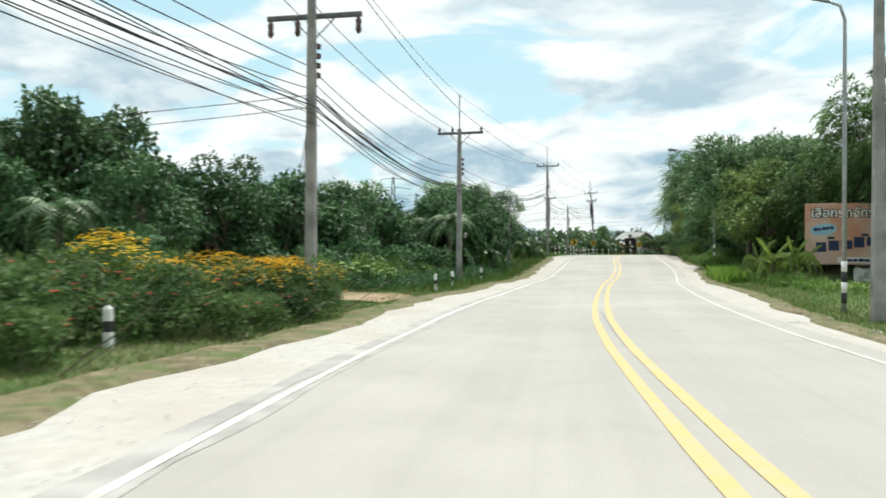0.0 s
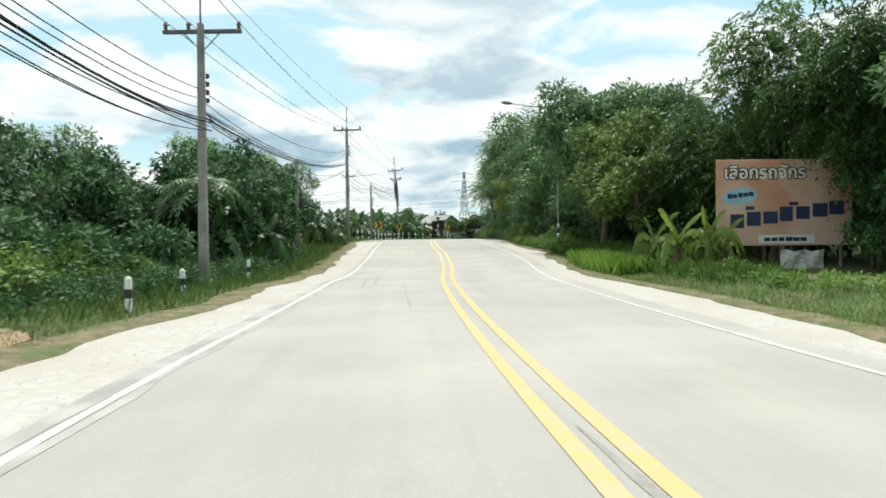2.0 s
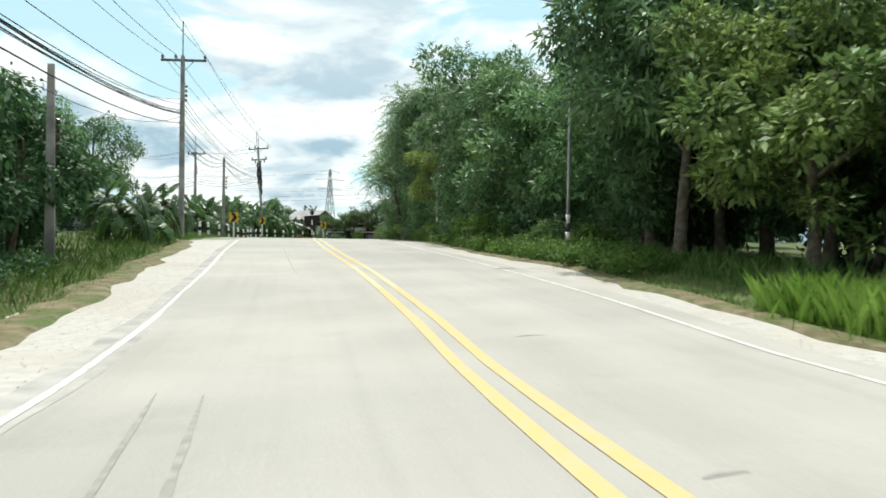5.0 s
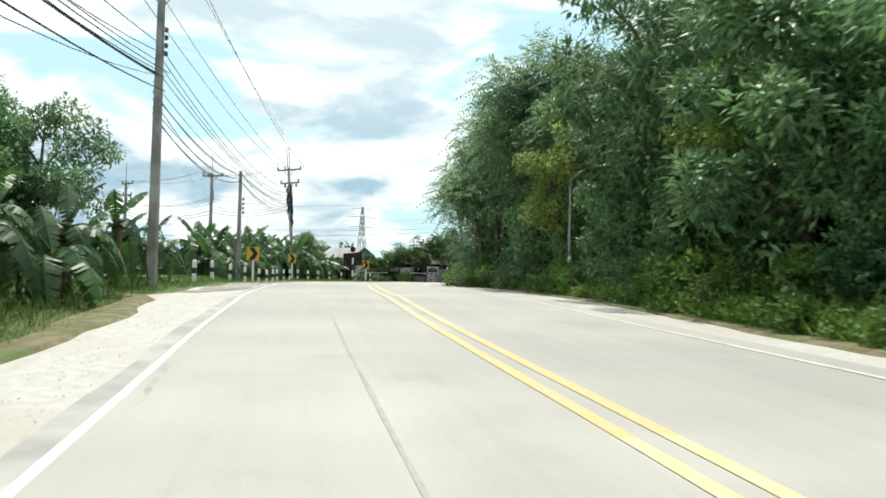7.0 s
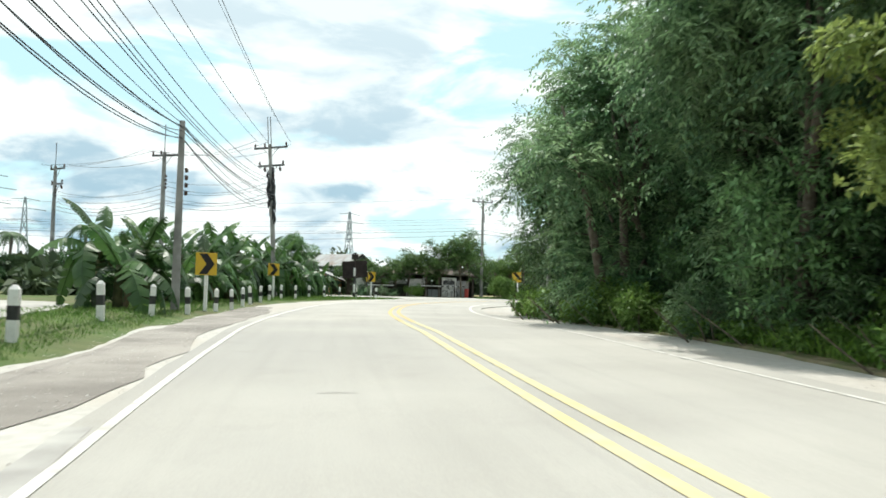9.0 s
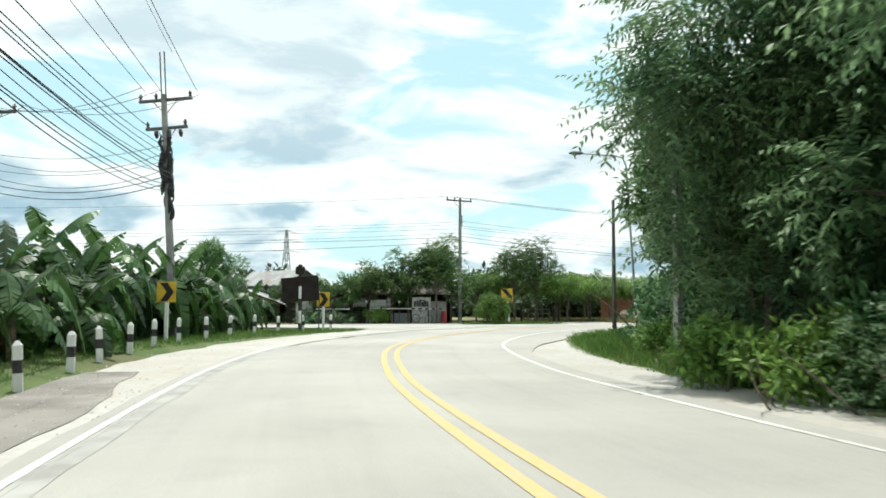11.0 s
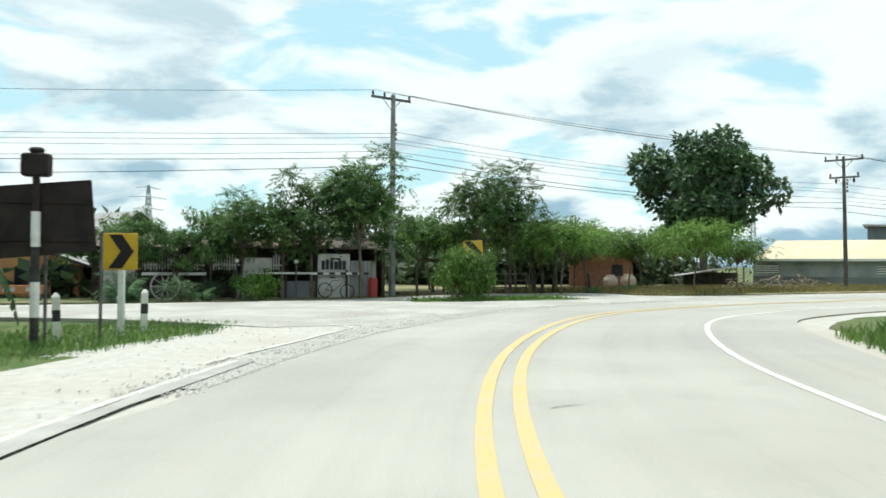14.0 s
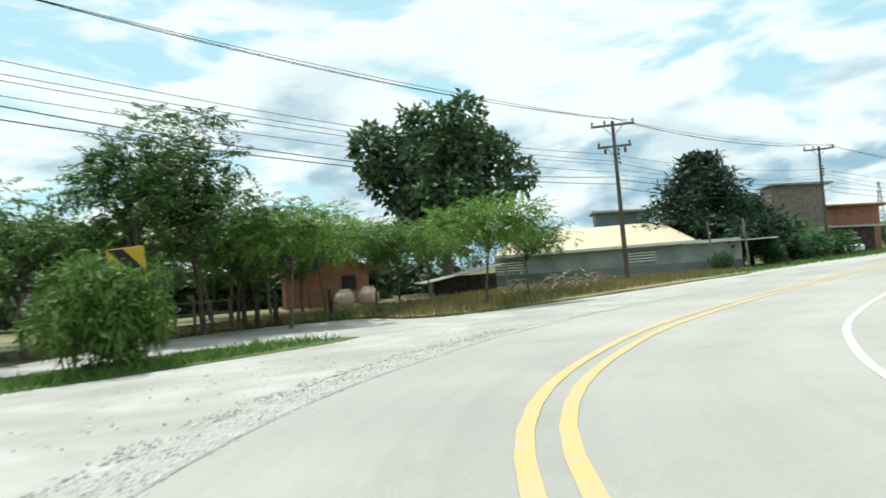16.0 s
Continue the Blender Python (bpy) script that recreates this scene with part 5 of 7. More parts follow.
# papaya saplings, coconut palm
def papaya(name, seed, h):
    rng = np.random.default_rng(seed)
    root = thing(name, (0, 0, 0), "young papaya plant with a flat crown of lobed leaves", "papaya plant", "papaya plants")
    part("stem", Build().tube([(0, 0, -0.1), (0.03, 0, h * 0.5), (0, 0.02, h)], [0.045, 0.035, 0.025], 7), M_BANANA_STEM, root)
    for k in range(11):
        a = k * 2.4
        out = Vector((math.cos(a), math.sin(a), 0))
        tip = Vector((0, 0.02, h - 0.02 * k)) + out * 0.42 + Vector((0, 0, 0.14 - 0.02 * k))
        b = Build().tube([(0, 0.02, h - 0.02 * k), tip], 0.008, 4)
        for j in range(7):
            w = a + (j - 3) * 0.75
            d = Vector((math.cos(w), math.sin(w), -0.35 - 0.1 * abs(j - 3)))
            s = Vector((-math.sin(w), math.cos(w), 0)) * 0.05
            L = 0.26 - 0.03 * abs(j - 3)
            b.quad(tip, tip + d * L * 0.5 + s, tip + d * L, tip + d * L * 0.5 - s)
        part("leaf", b, M_LEAF_BRIGHT, root)
    return root


put(papaya("papaya_plant", 3, 1.05), [(-8.1, 28.9, 1.0), (-7.2, 29.7, 1.0), (-9.2, 29.6, 1.15), (-6.4, 30.6, 0.8)], 20)


def frond_palm(name, label, h, n, length, seed, material, upright=0.5):
    rng = random.Random(seed)
    root = thing(name, (0, 0, 0), label, "palm")
    if h > 0.3:
        part("trunk", Build().tube([(0, 0, -0.3), (0.1, 0.05, h * 0.5), (0, 0.1, h)], [0.2, 0.14, 0.12], 9), M_BARK, root, smooth=True)
    for k in range(n):
        a, e = 2 * math.pi * k / n + rng.uniform(-0.2, 0.2), rng.uniform(0.1, 1.2) * upright
        b, prev = Build(), None
        out = Vector((math.cos(a), math.sin(a), 0))
        side = Vector((-math.sin(a), math.cos(a), 0))
        for j in range(13):
            t = j / 12
            p = Vector((0, 0.1, h)) + out * (length * t * (0.9 - 0.2 * t)) + Vector((0, 0, length * (e * t - 0.95 * t * t)))
            if prev is not None:
                w = length * 0.2 * math.sin(math.pi * min(1, t + 0.12)) + 0.03
                for s in (-1, 1):
                    tip = p + side * s * w + Vector((0, 0, -0.45 * w)) + out * 0.1
                    b.quad(prev, p, tip)
                b.tube([prev, p], 0.015, 4, caps=False)
            prev = p
        part("frond", b, material, root)
    return root


put(frond_palm("coconut_palm", "coconut palm beyond the yard", 4.9, 17, 2.3, 5, M_LEAF_TEAK), [(-6.3, 137.5, 1.0), (-12.5, 142, 0.9)], 21)
put(frond_palm("agave_plant", "spiky rosette plant under the trees", 0.1, 26, 1.0, 6, M_LEAF_FEATHER, 1.3), [(17.2, 100.8, 0.9), (17.9, 102.2, 0.8), (42.0, 146.2, 0.9), (40.5, 147.2, 0.7), (16.55, 145.7, 1.5), (19.3, 145.3, 0.9)], 22)


put(frond_palm("overgrown_palm", "dark overgrown palm hung with drooping old fronds", 3.4, 26, 2.6, 8, M_LEAF_TEAK, 0.75), [(-5.9, 47.2, 1.0), (-7.4, 49.6, 0.95), (-6.6, 51.8, 0.85), (-14.6, 21.6, 0.8)], 44)


# banana plants
def banana_leaf_mesh(seed, length, width, bend):
    rng = random.Random(seed)
    b = Build()
    rows = 16
    pts = []
    for j in range(rows + 1):
        t = j / rows
        x = length * (t * 0.75 - 0.12 * t * t)
        z = length * (0.75 * t - bend * t * t)
        w = width * (math.sin(math.pi * min(1.0, 0.08 + t * 0.94)) ** 0.6) * 0.5
        pts.append((x, z, w))
    for j in range(rows):
        (x0, z0, w0), (x1, z1, w1) = pts[j], pts[j + 1]
        for s in (-1, 1):
            cut, tear = rng.uniform(0.0, 0.5), rng.uniform(0.0, 0.16)
            sag0, sag1 = -(0.3 + cut) * w0, -(0.3 + cut * rng.uniform(0.6, 1.2)) * w1
            xa, za = x0 + (x1 - x0) * tear, z0 + (z1 - z0) * tear
            xb, zb = x1 - (x1 - x0) * tear, z1 - (z1 - z0) * tear
            b.quad((x0, 0, z0), (x1, 0, z1), (xb, s * w1, zb + sag1), (xa, s * w0, za + sag0))
    b.tube([(x, 0, z - 0.012) for x, z, w in pts], [0.03 - 0.024 * k / rows for k in range(rows + 1)], 5, caps=False)
    return b.mesh("leaf", M_LEAF_BANANA)


B_LEAVES = [banana_leaf_mesh(k, L, w, bd) for k, (L, w, bd) in enumerate([(2.2, 0.56, 0.85), (2.4, 0.6, 1.12), (2.0, 0.52, 1.45), (1.8, 0.42, 0.42), (2.3, 0.54, 1.28)])]
B_DRY = banana_leaf_mesh(9, 1.6, 0.22, 2.1)
B_DRY.materials[0] = M_LEAF_DRY


def banana(seed, stem, n, label, leaves=B_LEAVES):
    rng = random.Random(seed)
    root = thing("banana_plant", (0, 0, 0), label, "banana plant", "banana plants along the verge")
    part("stem", Build().tube([(0, 0, -0.15), (0.02, 0, stem * 0.5), (0, 0, stem)], [0.13, 0.1, 0.07], 9), M_BANANA_STEM, root, smooth=True)
    for k in range(n):
        a = k * 137.5 + rng.uniform(-25, 25)
        up_leaf = k >= n - 2
        me = leaves[3] if up_leaf else leaves[rng.choice((0, 1, 2, 4))]
        ob = part("leaf", me, None, root)
        s = rng.uniform(0.75, 1.1)
        ob.matrix_basis = pose(0, 0, stem * (0.6 + 0.4 * min(1, k / (n - 2))), rng.uniform(-14, 14), rng.uniform(-22, 0) if up_leaf else rng.uniform(-8, 34), a) @ Matrix.Scale(s, 4)
    for k in range(2):
        ob = part("dry_leaf", B_DRY, None, root, "withered brown leaf")
        ob.matrix_basis = pose(0, 0, stem - 0.3, 0, 30, rng.uniform(0, 360)) @ Matrix.Scale(0.75, 4)
    return root


ban = [banana(1, 1.6, 12, "banana plant with arching torn leaves"), banana(2, 2.1, 12, "tall banana plant with split leaves"), banana(3, 1.0, 9, "young banana plant with upright leaves")]
put(ban[0], [(-2.4, 70.8, 1), (-1.4, 73.5, 1), (0.2, 98, 1.25), (1, 103.5, 1.25), (2, 107.5, 1.25), (2.9, 111, 1.31), (4, 114.6, 1.31), (4.1, 118.2, 1.43), (5.3, 121.2, 1.54), (7, 123.2, 1.48), (8.2, 126.4, 1.38), (8.6, 129.4, 1.1), (5.9, 123.6, 1.43), (7.3, 127, 1.33), (4.2, 119.4, 1.43), (-5.6, 47.6, 1.1), (-0.6, 83, 0.9), (3.6, 118.5, 1.17), (6.2, 127.5, 1.17), (1.5, 112.5, 1.38), (10.2, 131.6, 0.8), (-3.9, 53, 1)], 31)
put(ban[1], [(-3, 73, 0.95), (0.6, 106.4, 1.25), (1.6, 109.8, 1.25), (3.2, 116.2, 1.5), (4.6, 120.2, 1.48), (6.4, 125.4, 1.43), (4.2, 124.4, 1.33), (3.4, 119.0, 1.22), (7.4, 129, 0.95), (2.4, 119.8, 1.17), (-1, 77.6, 0.95), (-2, 86.5, 0.9), (-6.6, 49.3, 1.15), (0, 110.5, 1.38)], 32)
put(ban[2], [(-1.3, 71.6, 1), (0.9, 96.4, 1.25), (2.2, 104.8, 1.12), (3.3, 109.4, 1.12), (8.9, 127.9, 0.95), (4.4, 112.6, 1.12), (7.9, 124.8, 0.95), (-2.6, 88.6, 0.9)], 33)

put(copy_thing(ban[0], pose(0, 0, 0)), [(9.0, 128.6, 1.15), (9.9, 130.6, 1.1), (8.4, 131.0, 1.2), (10.6, 133.0, 1.0), (9.4, 133.6, 1.15), (11.4, 135.4, 0.95), (7.6, 132.6, 1.2), (8.6, 136.0, 1.1)], 39)
# a second row of bananas and dark scrub behind them
brow = random.Random(77)
BX, BY = [0.2, 1.0, 2.0, 2.9, 4.0, 5.0, 6.6, 8.0, 9.6], [98, 103.5, 107.5, 111, 114.6, 117.9, 122.6, 126.4, 131]
row = [(float(np.interp(y, BY, BX)) - brow.uniform(1.2, 2.4), y + brow.uniform(-0.6, 0.6), brow.uniform(0.9, 1.2)) for y in np.arange(108, 130, 1.9)]
put(copy_thing(ban[1], pose(0, 0, 0)), row[0::2], 35)
put(copy_thing(ban[0], pose(0, 0, 0)), row[1::2], 36)
put(copy_thing(shrub_b, pose(0, 0, 0)), [(float(np.interp(y, BY, BX)) - brow.uniform(3.4, 4.4), y, brow.uniform(0.5, 0.66)) for y in (113, 115.5, 118, 121, 124, 127)] + [(-5.0, 126.0, 0.8), (-7.5, 130.0, 0.85), (-3.0, 129.0, 0.7), (-10.5, 127.0, 0.8), (8.8, 138.5, 0.78), (11.0, 141.2, 0.7), (6.0, 136.5, 0.8)], 37)
put(copy_thing(bush_a, pose(0, 0, 0)), [(float(np.interp(y, BY, BX)) - brow.uniform(0.3, 1.0), y, brow.uniform(0.6, 0.85)) for y in (102.3, 105.4, 108.8, 112.2, 115.6, 119.2, 121.8, 124.6, 127.6)], 38)


B_LEAVES_Y = []
for me in B_LEAVES:
    me = me.copy()
    me.transform(Matrix.Diagonal((1.0, 0.55, 1.15, 1.0)))
    me.materials[0] = M_LEAF_BANANA_Y
    B_LEAVES_Y.append(me)
ban_y = banana(7, 0.8, 10, "young banana plant with yellow-green leaves beside the billboard", B_LEAVES_Y)
put(ban_y, [(11.3, 41.3, 1.05, 1.35), (12.2, 40.9, 0.8, 1.3), (10.8, 42.2, 0.75, 1.3), (12.7, 41.0, 0.7, 1.2)], 34)
heap = thing("rubble_heap", (12.1, 40.7, ground_z(12.1, 40.7)), "small heap of brown stones under the banana plants", "rubble")
qr = random.Random(9)
for k in range(16):
    x, y, r = qr.gauss(0, 0.55), qr.gauss(0, 0.22), qr.uniform(0.07, 0.2)
    bb_ = Build().tube([(x, y, -0.05), (x + qr.uniform(-0.03, 0.03), y, r * 0.5), (x, y + qr.uniform(-0.03, 0.03), r), (x, y, r * 1.35)], [r * 0.9, r * 1.05, r * 0.8, r * 0.3], 6)
    part("stone", bb_, M_DIRT, heap)

# flower bed
def flower_bush(name, seed, h, r, petal, label, blooms):
    root = tree_thing(name, label, "flower bush", seed, h, r, 0.0, (0.13, 0.06), M_LEAF_FENCE, 2600, 18, ragged=0.5, size=0.42, trunk=0.02, stems=5, limbs=6, group="flower bed beside the road")
    rng = np.random.default_rng(seed + 50)
    u = unit(rng.normal(size=(blooms, 3)) * np.array([1, 1, 0.7]) + np.array([0, 0, 1.5]))
    c = u * np.array([r, r, h * 0.55]) * rng.uniform(0.85, 1.12, (blooms, 1)) + np.array([0, 0, h * 0.5])
    q = []
    for k in range(6):
        a = 2 * math.pi * k / 6
        w = np.array([math.cos(a), math.sin(a), 0.25]) + 0 * u
        q.append(leaf_quads(c, w, np.array([0, 0, 1.0]) + u * 0.5, np.full(blooms, 0.07), np.full(blooms, 0.055)))
    part("blossom", quads_mesh("blossom", np.concatenate(q), petal), None, root, "open blossoms")
    return root


put(flower_bush("flower_bush", 61, 1.35, 1.15, M_FLOWER, "bush thick with orange-yellow cosmos blossoms", 300), [(-6.2, 17.4, 0.95), (-6.5, 19.6, 1.0), (-6.4, 15.6, 0.9), (-8.4, 18.6, 1.1), (-6.5, 21.2, 0.9), (-8.7, 16.4, 1.0), (-8.0, 20.8, 1.0)], 41)
put(flower_bush("flower_bush", 62, 2.2, 1.3, M_FLOWER_Y, "tall shrub topped with bright yellow blossoms", 340), [(-9.1, 15.2, 0.82)], 42)
put(flower_bush("flower_bush", 63, 1.2, 1.1, M_FLOWER_R, "green bush with a few red blossoms", 9), [(-6.9, 13.6, 1.0), (-7.6, 11.4, 1.0), (-7.2, 9.3, 1.0), (-9.2, 13.0, 1.15), (-9.8, 10.6, 1.1), (-10.6, 18.8, 1.2), (-7.2, 7.2, 0.9), (-10.5, 8.0, 1.1), (-12.6, 13.5, 1.3), (-11.8, 21, 1.1), (-13, 10, 1.2), (-7.3, 5.0, 0.9), (-9.5, 5.5, 1.0), (-6.9, 11.5, 0.7), (-6.3, 12.2, 0.7), (-6.2, 8.4, 0.6), (-5.5, 14.4, 0.6), (-5.4, 16.2, 0.62), (-5.35, 17.9, 0.6), (-5.6, 12.9, 0.62)], 43)


# verge grass
def grass(name, spots, material, label, hmin, hmax, seed):
    """Loose blades scattered over (x, y) spots."""
    rng = np.random.default_rng(seed)
    n = len(spots)
    z = np.array([ground_z(x, y) - 0.03 for x, y in spots])
    base = np.column_stack([spots, z])
    a = rng.uniform(0, 2 * np.pi, n)
    h = rng.uniform(hmin, hmax, n)
    lean = rng.normal(size=(n, 2)) * (0.26 * h)[:, None]
    s = np.column_stack([np.cos(a), np.sin(a), 0 * a]) * (0.005 + 0.010 * h)[:, None]
    tip = base + np.column_stack([lean, h])
    mid = base + np.column_stack([lean * 0.3, h * 0.55])
    q = np.stack([base - s, base + s, mid + s * 0.8, tip], 1)
    return tagged(new(name, quads_mesh(name, q, material, 4)), label, "grass", kind="stuff")


def strip_spots(side, lo, hi, y0, y1, density, seed):
    rng = np.random.default_rng(seed)
    out = []
    for p, r, along in zip(LINE, RIGHT, TANG):
        if y0 <= p[1] <= y1 and p[0] < 24:
            e = (-left_edge(p) if side < 0 else right_edge(p)) + 0.15
            for _ in range(rng.poisson(density)):
                o = e + lo + (hi - lo) * rng.uniform() ** 1.2
                q = p + r * side * (o + 0.05) + along * rng.uniform(-0.55, 0.55) + rng.normal(size=2) * 0.08
                if side > 0 or not (22.9 < q[1] < 27.3 and q[0] < -5.3):
                    out.append(tuple(q))
    return out


grass("verge_grass", strip_spots(-1, 0.0, 3.2, -5, 128, 620, 1), M_GRASS, "short green verge grass", 0.03, 0.12, 1)
grass("verge_grass", strip_spots(1, 0.1, 3.8, 5, 128, 620, 2), M_GRASS, "short green verge grass", 0.03, 0.14, 2)
grass("long_grass", strip_spots(1, 0.3, 4.5, 98, 121, 420, 12), M_GRASS, "lush long grass on the inside of the bend", 0.08, 0.34, 12)
grass("bright_grass", strip_spots(1, 0.2, 1.6, 60, 98, 110, 13), M_GRASS_LONG, "tufts of bright grass at the foot of the trees", 0.15, 0.5, 13)
grass("long_grass", strip_spots(1, 1.6, 3.8, 36, 72, 90, 3), M_GRASS, "knee-high grass under roadside trees", 0.2, 0.6, 3)
grng = np.random.default_rng(8)
long_spots = [(9.85 + 0.34 * grng.normal() + 0.03 * (y - 44), y) for y in grng.uniform(41.6, 47.8, 4200)]
grass("bright_grass", long_spots, M_GRASS_LONG, "clump of tall bright green grass", 0.3, 0.75, 5)
grass("verge_weeds", strip_spots(-1, 0.5, 4.8, 28, 80, 120, 6), M_GRASS, "rank weeds on the roadside bank", 0.12, 0.42, 6)
corner = [(20.5 + grng.uniform(0, 12), 110 + grng.uniform(0, 14)) for _ in range(15000)]
corner = [c for c in corner if beside(*c)[0] > right_edge(LINE[beside(*c)[1]]) + 0.1]
grass("corner_grass", corner, M_GRASS, "lush grass on the inside of the bend", 0.1, 0.38, 7)
tip = [(grng.uniform(6, 17.5), grng.uniform(117, 133)) for _ in range(16000)]
tip = [c for c in tip if -beside(*c)[0] > -left_edge(LINE[beside(*c)[1]]) + 0.05 and c[1] < 133.6 and c[1] - 130.7 < 2.1 * (16.7 - c[0]) and c[1] - c[0] < 119.5]
grass("corner_grass", tip, M_GRASS, "grass on the point of the verge", 0.05, 0.2, 9)


def weed_belt(name, side, lo, hi, y0, y1, n, size, material, label, seed):
    """A low tangle of broad-leaved weeds along the verge."""
    rng = np.random.default_rng(seed)
    ids = [i for i, p in enumerate(LINE) if y0 <= p[1] <= y1 and p[0] < 30]
    bl = []
    for _ in range(n):
        i = ids[int(rng.integers(0, len(ids)))]
        p = LINE[i]
        o = (-left_edge(p) if side < 0 else right_edge(p)) + lo + (hi - lo) * rng.uniform()
        q = p + RIGHT[i] * side * o + TANG[i] * rng.uniform(-0.6, 0.6)
        r = size * rng.uniform(0.5, 1.2)
        bl.append((q[0], q[1], ground_z(q[0], q[1]) + r * 0.7 * rng.uniform(0.5, 1.5), r))
    q = blob_leaves(rng, bl, n * 60, 0.13, 0.055, 0.1, 0.2)
    return tagged(new(name, quads_mesh(name, q, material)), label, "weeds", kind="stuff")


weed_belt("verge_weeds", 1, 0.15, 2.0, 54, 75, 420, 0.40, M_LEAF_BRIGHT, "belt of bright leafy weeds below the trees", 81)
weed_belt("verge_weeds", 1, 0.15, 1.6, 75, 100, 240, 0.34, M_LEAF_BRIGHT, "patchy leafy weeds below the trees", 82)
weed_belt("verge_weeds", 1, 1.8, 4.0, 28, 44, 45, 0.3, M_LEAF_BRIGHT, "leafy weeds near the billboard", 83)
weed_belt("verge_weeds", -1, 1.6, 4.5, 28, 58, 260, 0.42, M_LEAF_SHRUB, "tangle of leafy weeds on the bank", 84)
weed_belt("verge_weeds", 1, 2.0, 6.0, 101, 121, 130, 0.36, M_LEAF_SHRUB, "dark weeds under the mango trees", 85)
grass("dead_grass", strip_spots(-1, -0.1, 1.5, -5, 74, 110, 31), M_GRASS_DRY, "thin dead grass on bare soil", 0.03, 0.12, 31)
grass("dead_grass", strip_spots(1, -0.1, 1.4, 5, 100, 110, 32), M_GRASS_DRY, "thin dead grass on bare soil", 0.03, 0.14, 32)


# ---- the far side of the bend: workshop, houses, trees, barn
umb_a = tree_thing("rain_tree", "small umbrella-shaped tree with light green feathery leaves", "tree", 71, 4.3, 2.7, 2.5, None, M_LEAF_BRIGHT, 650, 34, squash=0.45, ragged=0.5, size=0.26, trunk=0.07, spray=(0.6, 7, 0.3, 0.18, 0.065), limbs=20, group="trees along the fence")
umb_b = tree_thing("rain_tree", "slender street tree with layered feathery foliage", "tree", 72, 5.4, 2.3, 1.9, None, M_LEAF_FENCE, 600, 30, squash=0.95, ragged=0.9, size=0.19, trunk=0.08, spray=(0.6, 7, 0.2, 0.20, 0.07), limbs=24, group="trees along the fence")
umb_c = tree_thing("rain_tree", "bushy fence tree with dull green leaves", "tree", 73, 4.4, 2.3, 1.9, (0.20, 0.10), M_LEAF_FENCE, 3600, 46, ragged=0.9, size=0.19, trunk=0.08, limbs=20, group="trees along the fence")
put(umb_a, [(44.0, 143.4, 0.9), (48.8, 144.6, 0.82), (37.6, 146.4, 1.0), (40.6, 148.0, 0.95), (47.0, 151.5, 0.95), (33.0, 150.4, 1.0), (37.0, 153.0, 1.05), (41.5, 154.5, 1.1), (45.2, 148.6, 0.95), (34.6, 155.0, 1.1), (51.5, 152.0, 0.95), (43.6, 159.0, 1.2), (49.0, 158.0, 1.15)], 51)
put(umb_b, [(33.9, 148.4, 1.18), (26.3, 146.1, 1.0), (24.3, 146.7, 0.85), (21.2, 147.0, 0.72), (36.4, 149.2, 1.05), (28.6, 152.2, 1.05)], 52)
put(umb_c, [(22.9, 146.8, 0.98), (31.4, 150.4, 1.0), (18.6, 147.2, 0.72), (17.1, 147.3, 0.66, 1.25), (20.1, 147.3, 0.72, 1.25), (38.8, 150.6, 0.95), (16.2, 151.8, 0.8), (42.6, 151.4, 0.95), (45.6, 157, 1.1)], 53)
put(tree_thing("cassava_bush", "rounded light green bush on a grassy island", "bush", 74, 2.1, 1.35, 0.15, (0.24, 0.07), M_LEAF_BRIGHT, 4200, 26, ragged=0.3, size=0.42, trunk=0.035, stems=5, droop=0.8, group="roadside bushes"), [(28.55, 141.45, 0.74, 1.35), (29.45, 141.3, 0.72, 1.28)], 54)


def conifer(name, label, seed, h, r):
    """A cone of flat layered boughs."""
    rng = np.random.default_rng(seed)
    root = thing(name, (0, 0, 0), label, "tree", "roadside trees")
    part("trunk", Build().tube([(0, 0, -0.3), (0, 0, h * 0.5), (0, 0, h * 0.97)], [0.28, 0.18, 0.04], 8), M_BARK, root, smooth=True)
    bl = []
    for k in range(9):
        z = h * (0.12 + 0.095 * k)
        rr = r * (1 - 0.105 * k) * rng.uniform(0.85, 1.1)
        for a in np.arange(0, 6.28, 1.1 - 0.03 * k):
            a += rng.uniform(-0.3, 0.3)
            for q in (0.35, 0.65, 0.92):
                bl.append((rr * q * math.cos(a), rr * q * math.sin(a), z - 0.25 * q + rng.uniform(-0.15, 0.15), 0.22 * r * (1.1 - 0.06 * k)))
    u = blob_leaves(rng, bl, 13000, 0.5, 0.16, 0.1, 0.2)
    part("crown", quads_mesh("crown", u, M_LEAF_PINE), None, root)
    return root


put(conifer("pine_tree", "dark layered conifer behind the barn", 75, 9.6, 5.6), [(81.2, 148.6, 1.32, 0.76), (87.5, 147.2, 0.8, 0.8)], 55)


def local(x, y, turn, z=None):
    return pose(x, y, ground_z(x, y) if z is None else z, 0, 0, turn)


# billboard under the bamboo
ang = math.degrees(math.atan2(-0.7, 4.8))
bb = thing("billboard", local(13.0, 41.9, ang, 0.0), "large faded salmon billboard on posts beneath bamboo", "billboard")
part("board", Build().box((0, -0.03, 0.68), (4.85, 0.03, 3.78), 0.01), M_BOARD, bb)
for x in (0.3, 2.4, 4.5):
    part("post", Build().tube([(x, 0.1, ground_z(13 + x, 41.5) - 0.3), (x, 0.1, 3.7)], 0.06, 8), M_WOOD_GREY, bb)
for z in (1.1, 3.3):
    part("rear_rail", Build().box((0, 0.035, z), (4.85, 0.1, z + 0.08)), M_WOOD_GREY, bb)


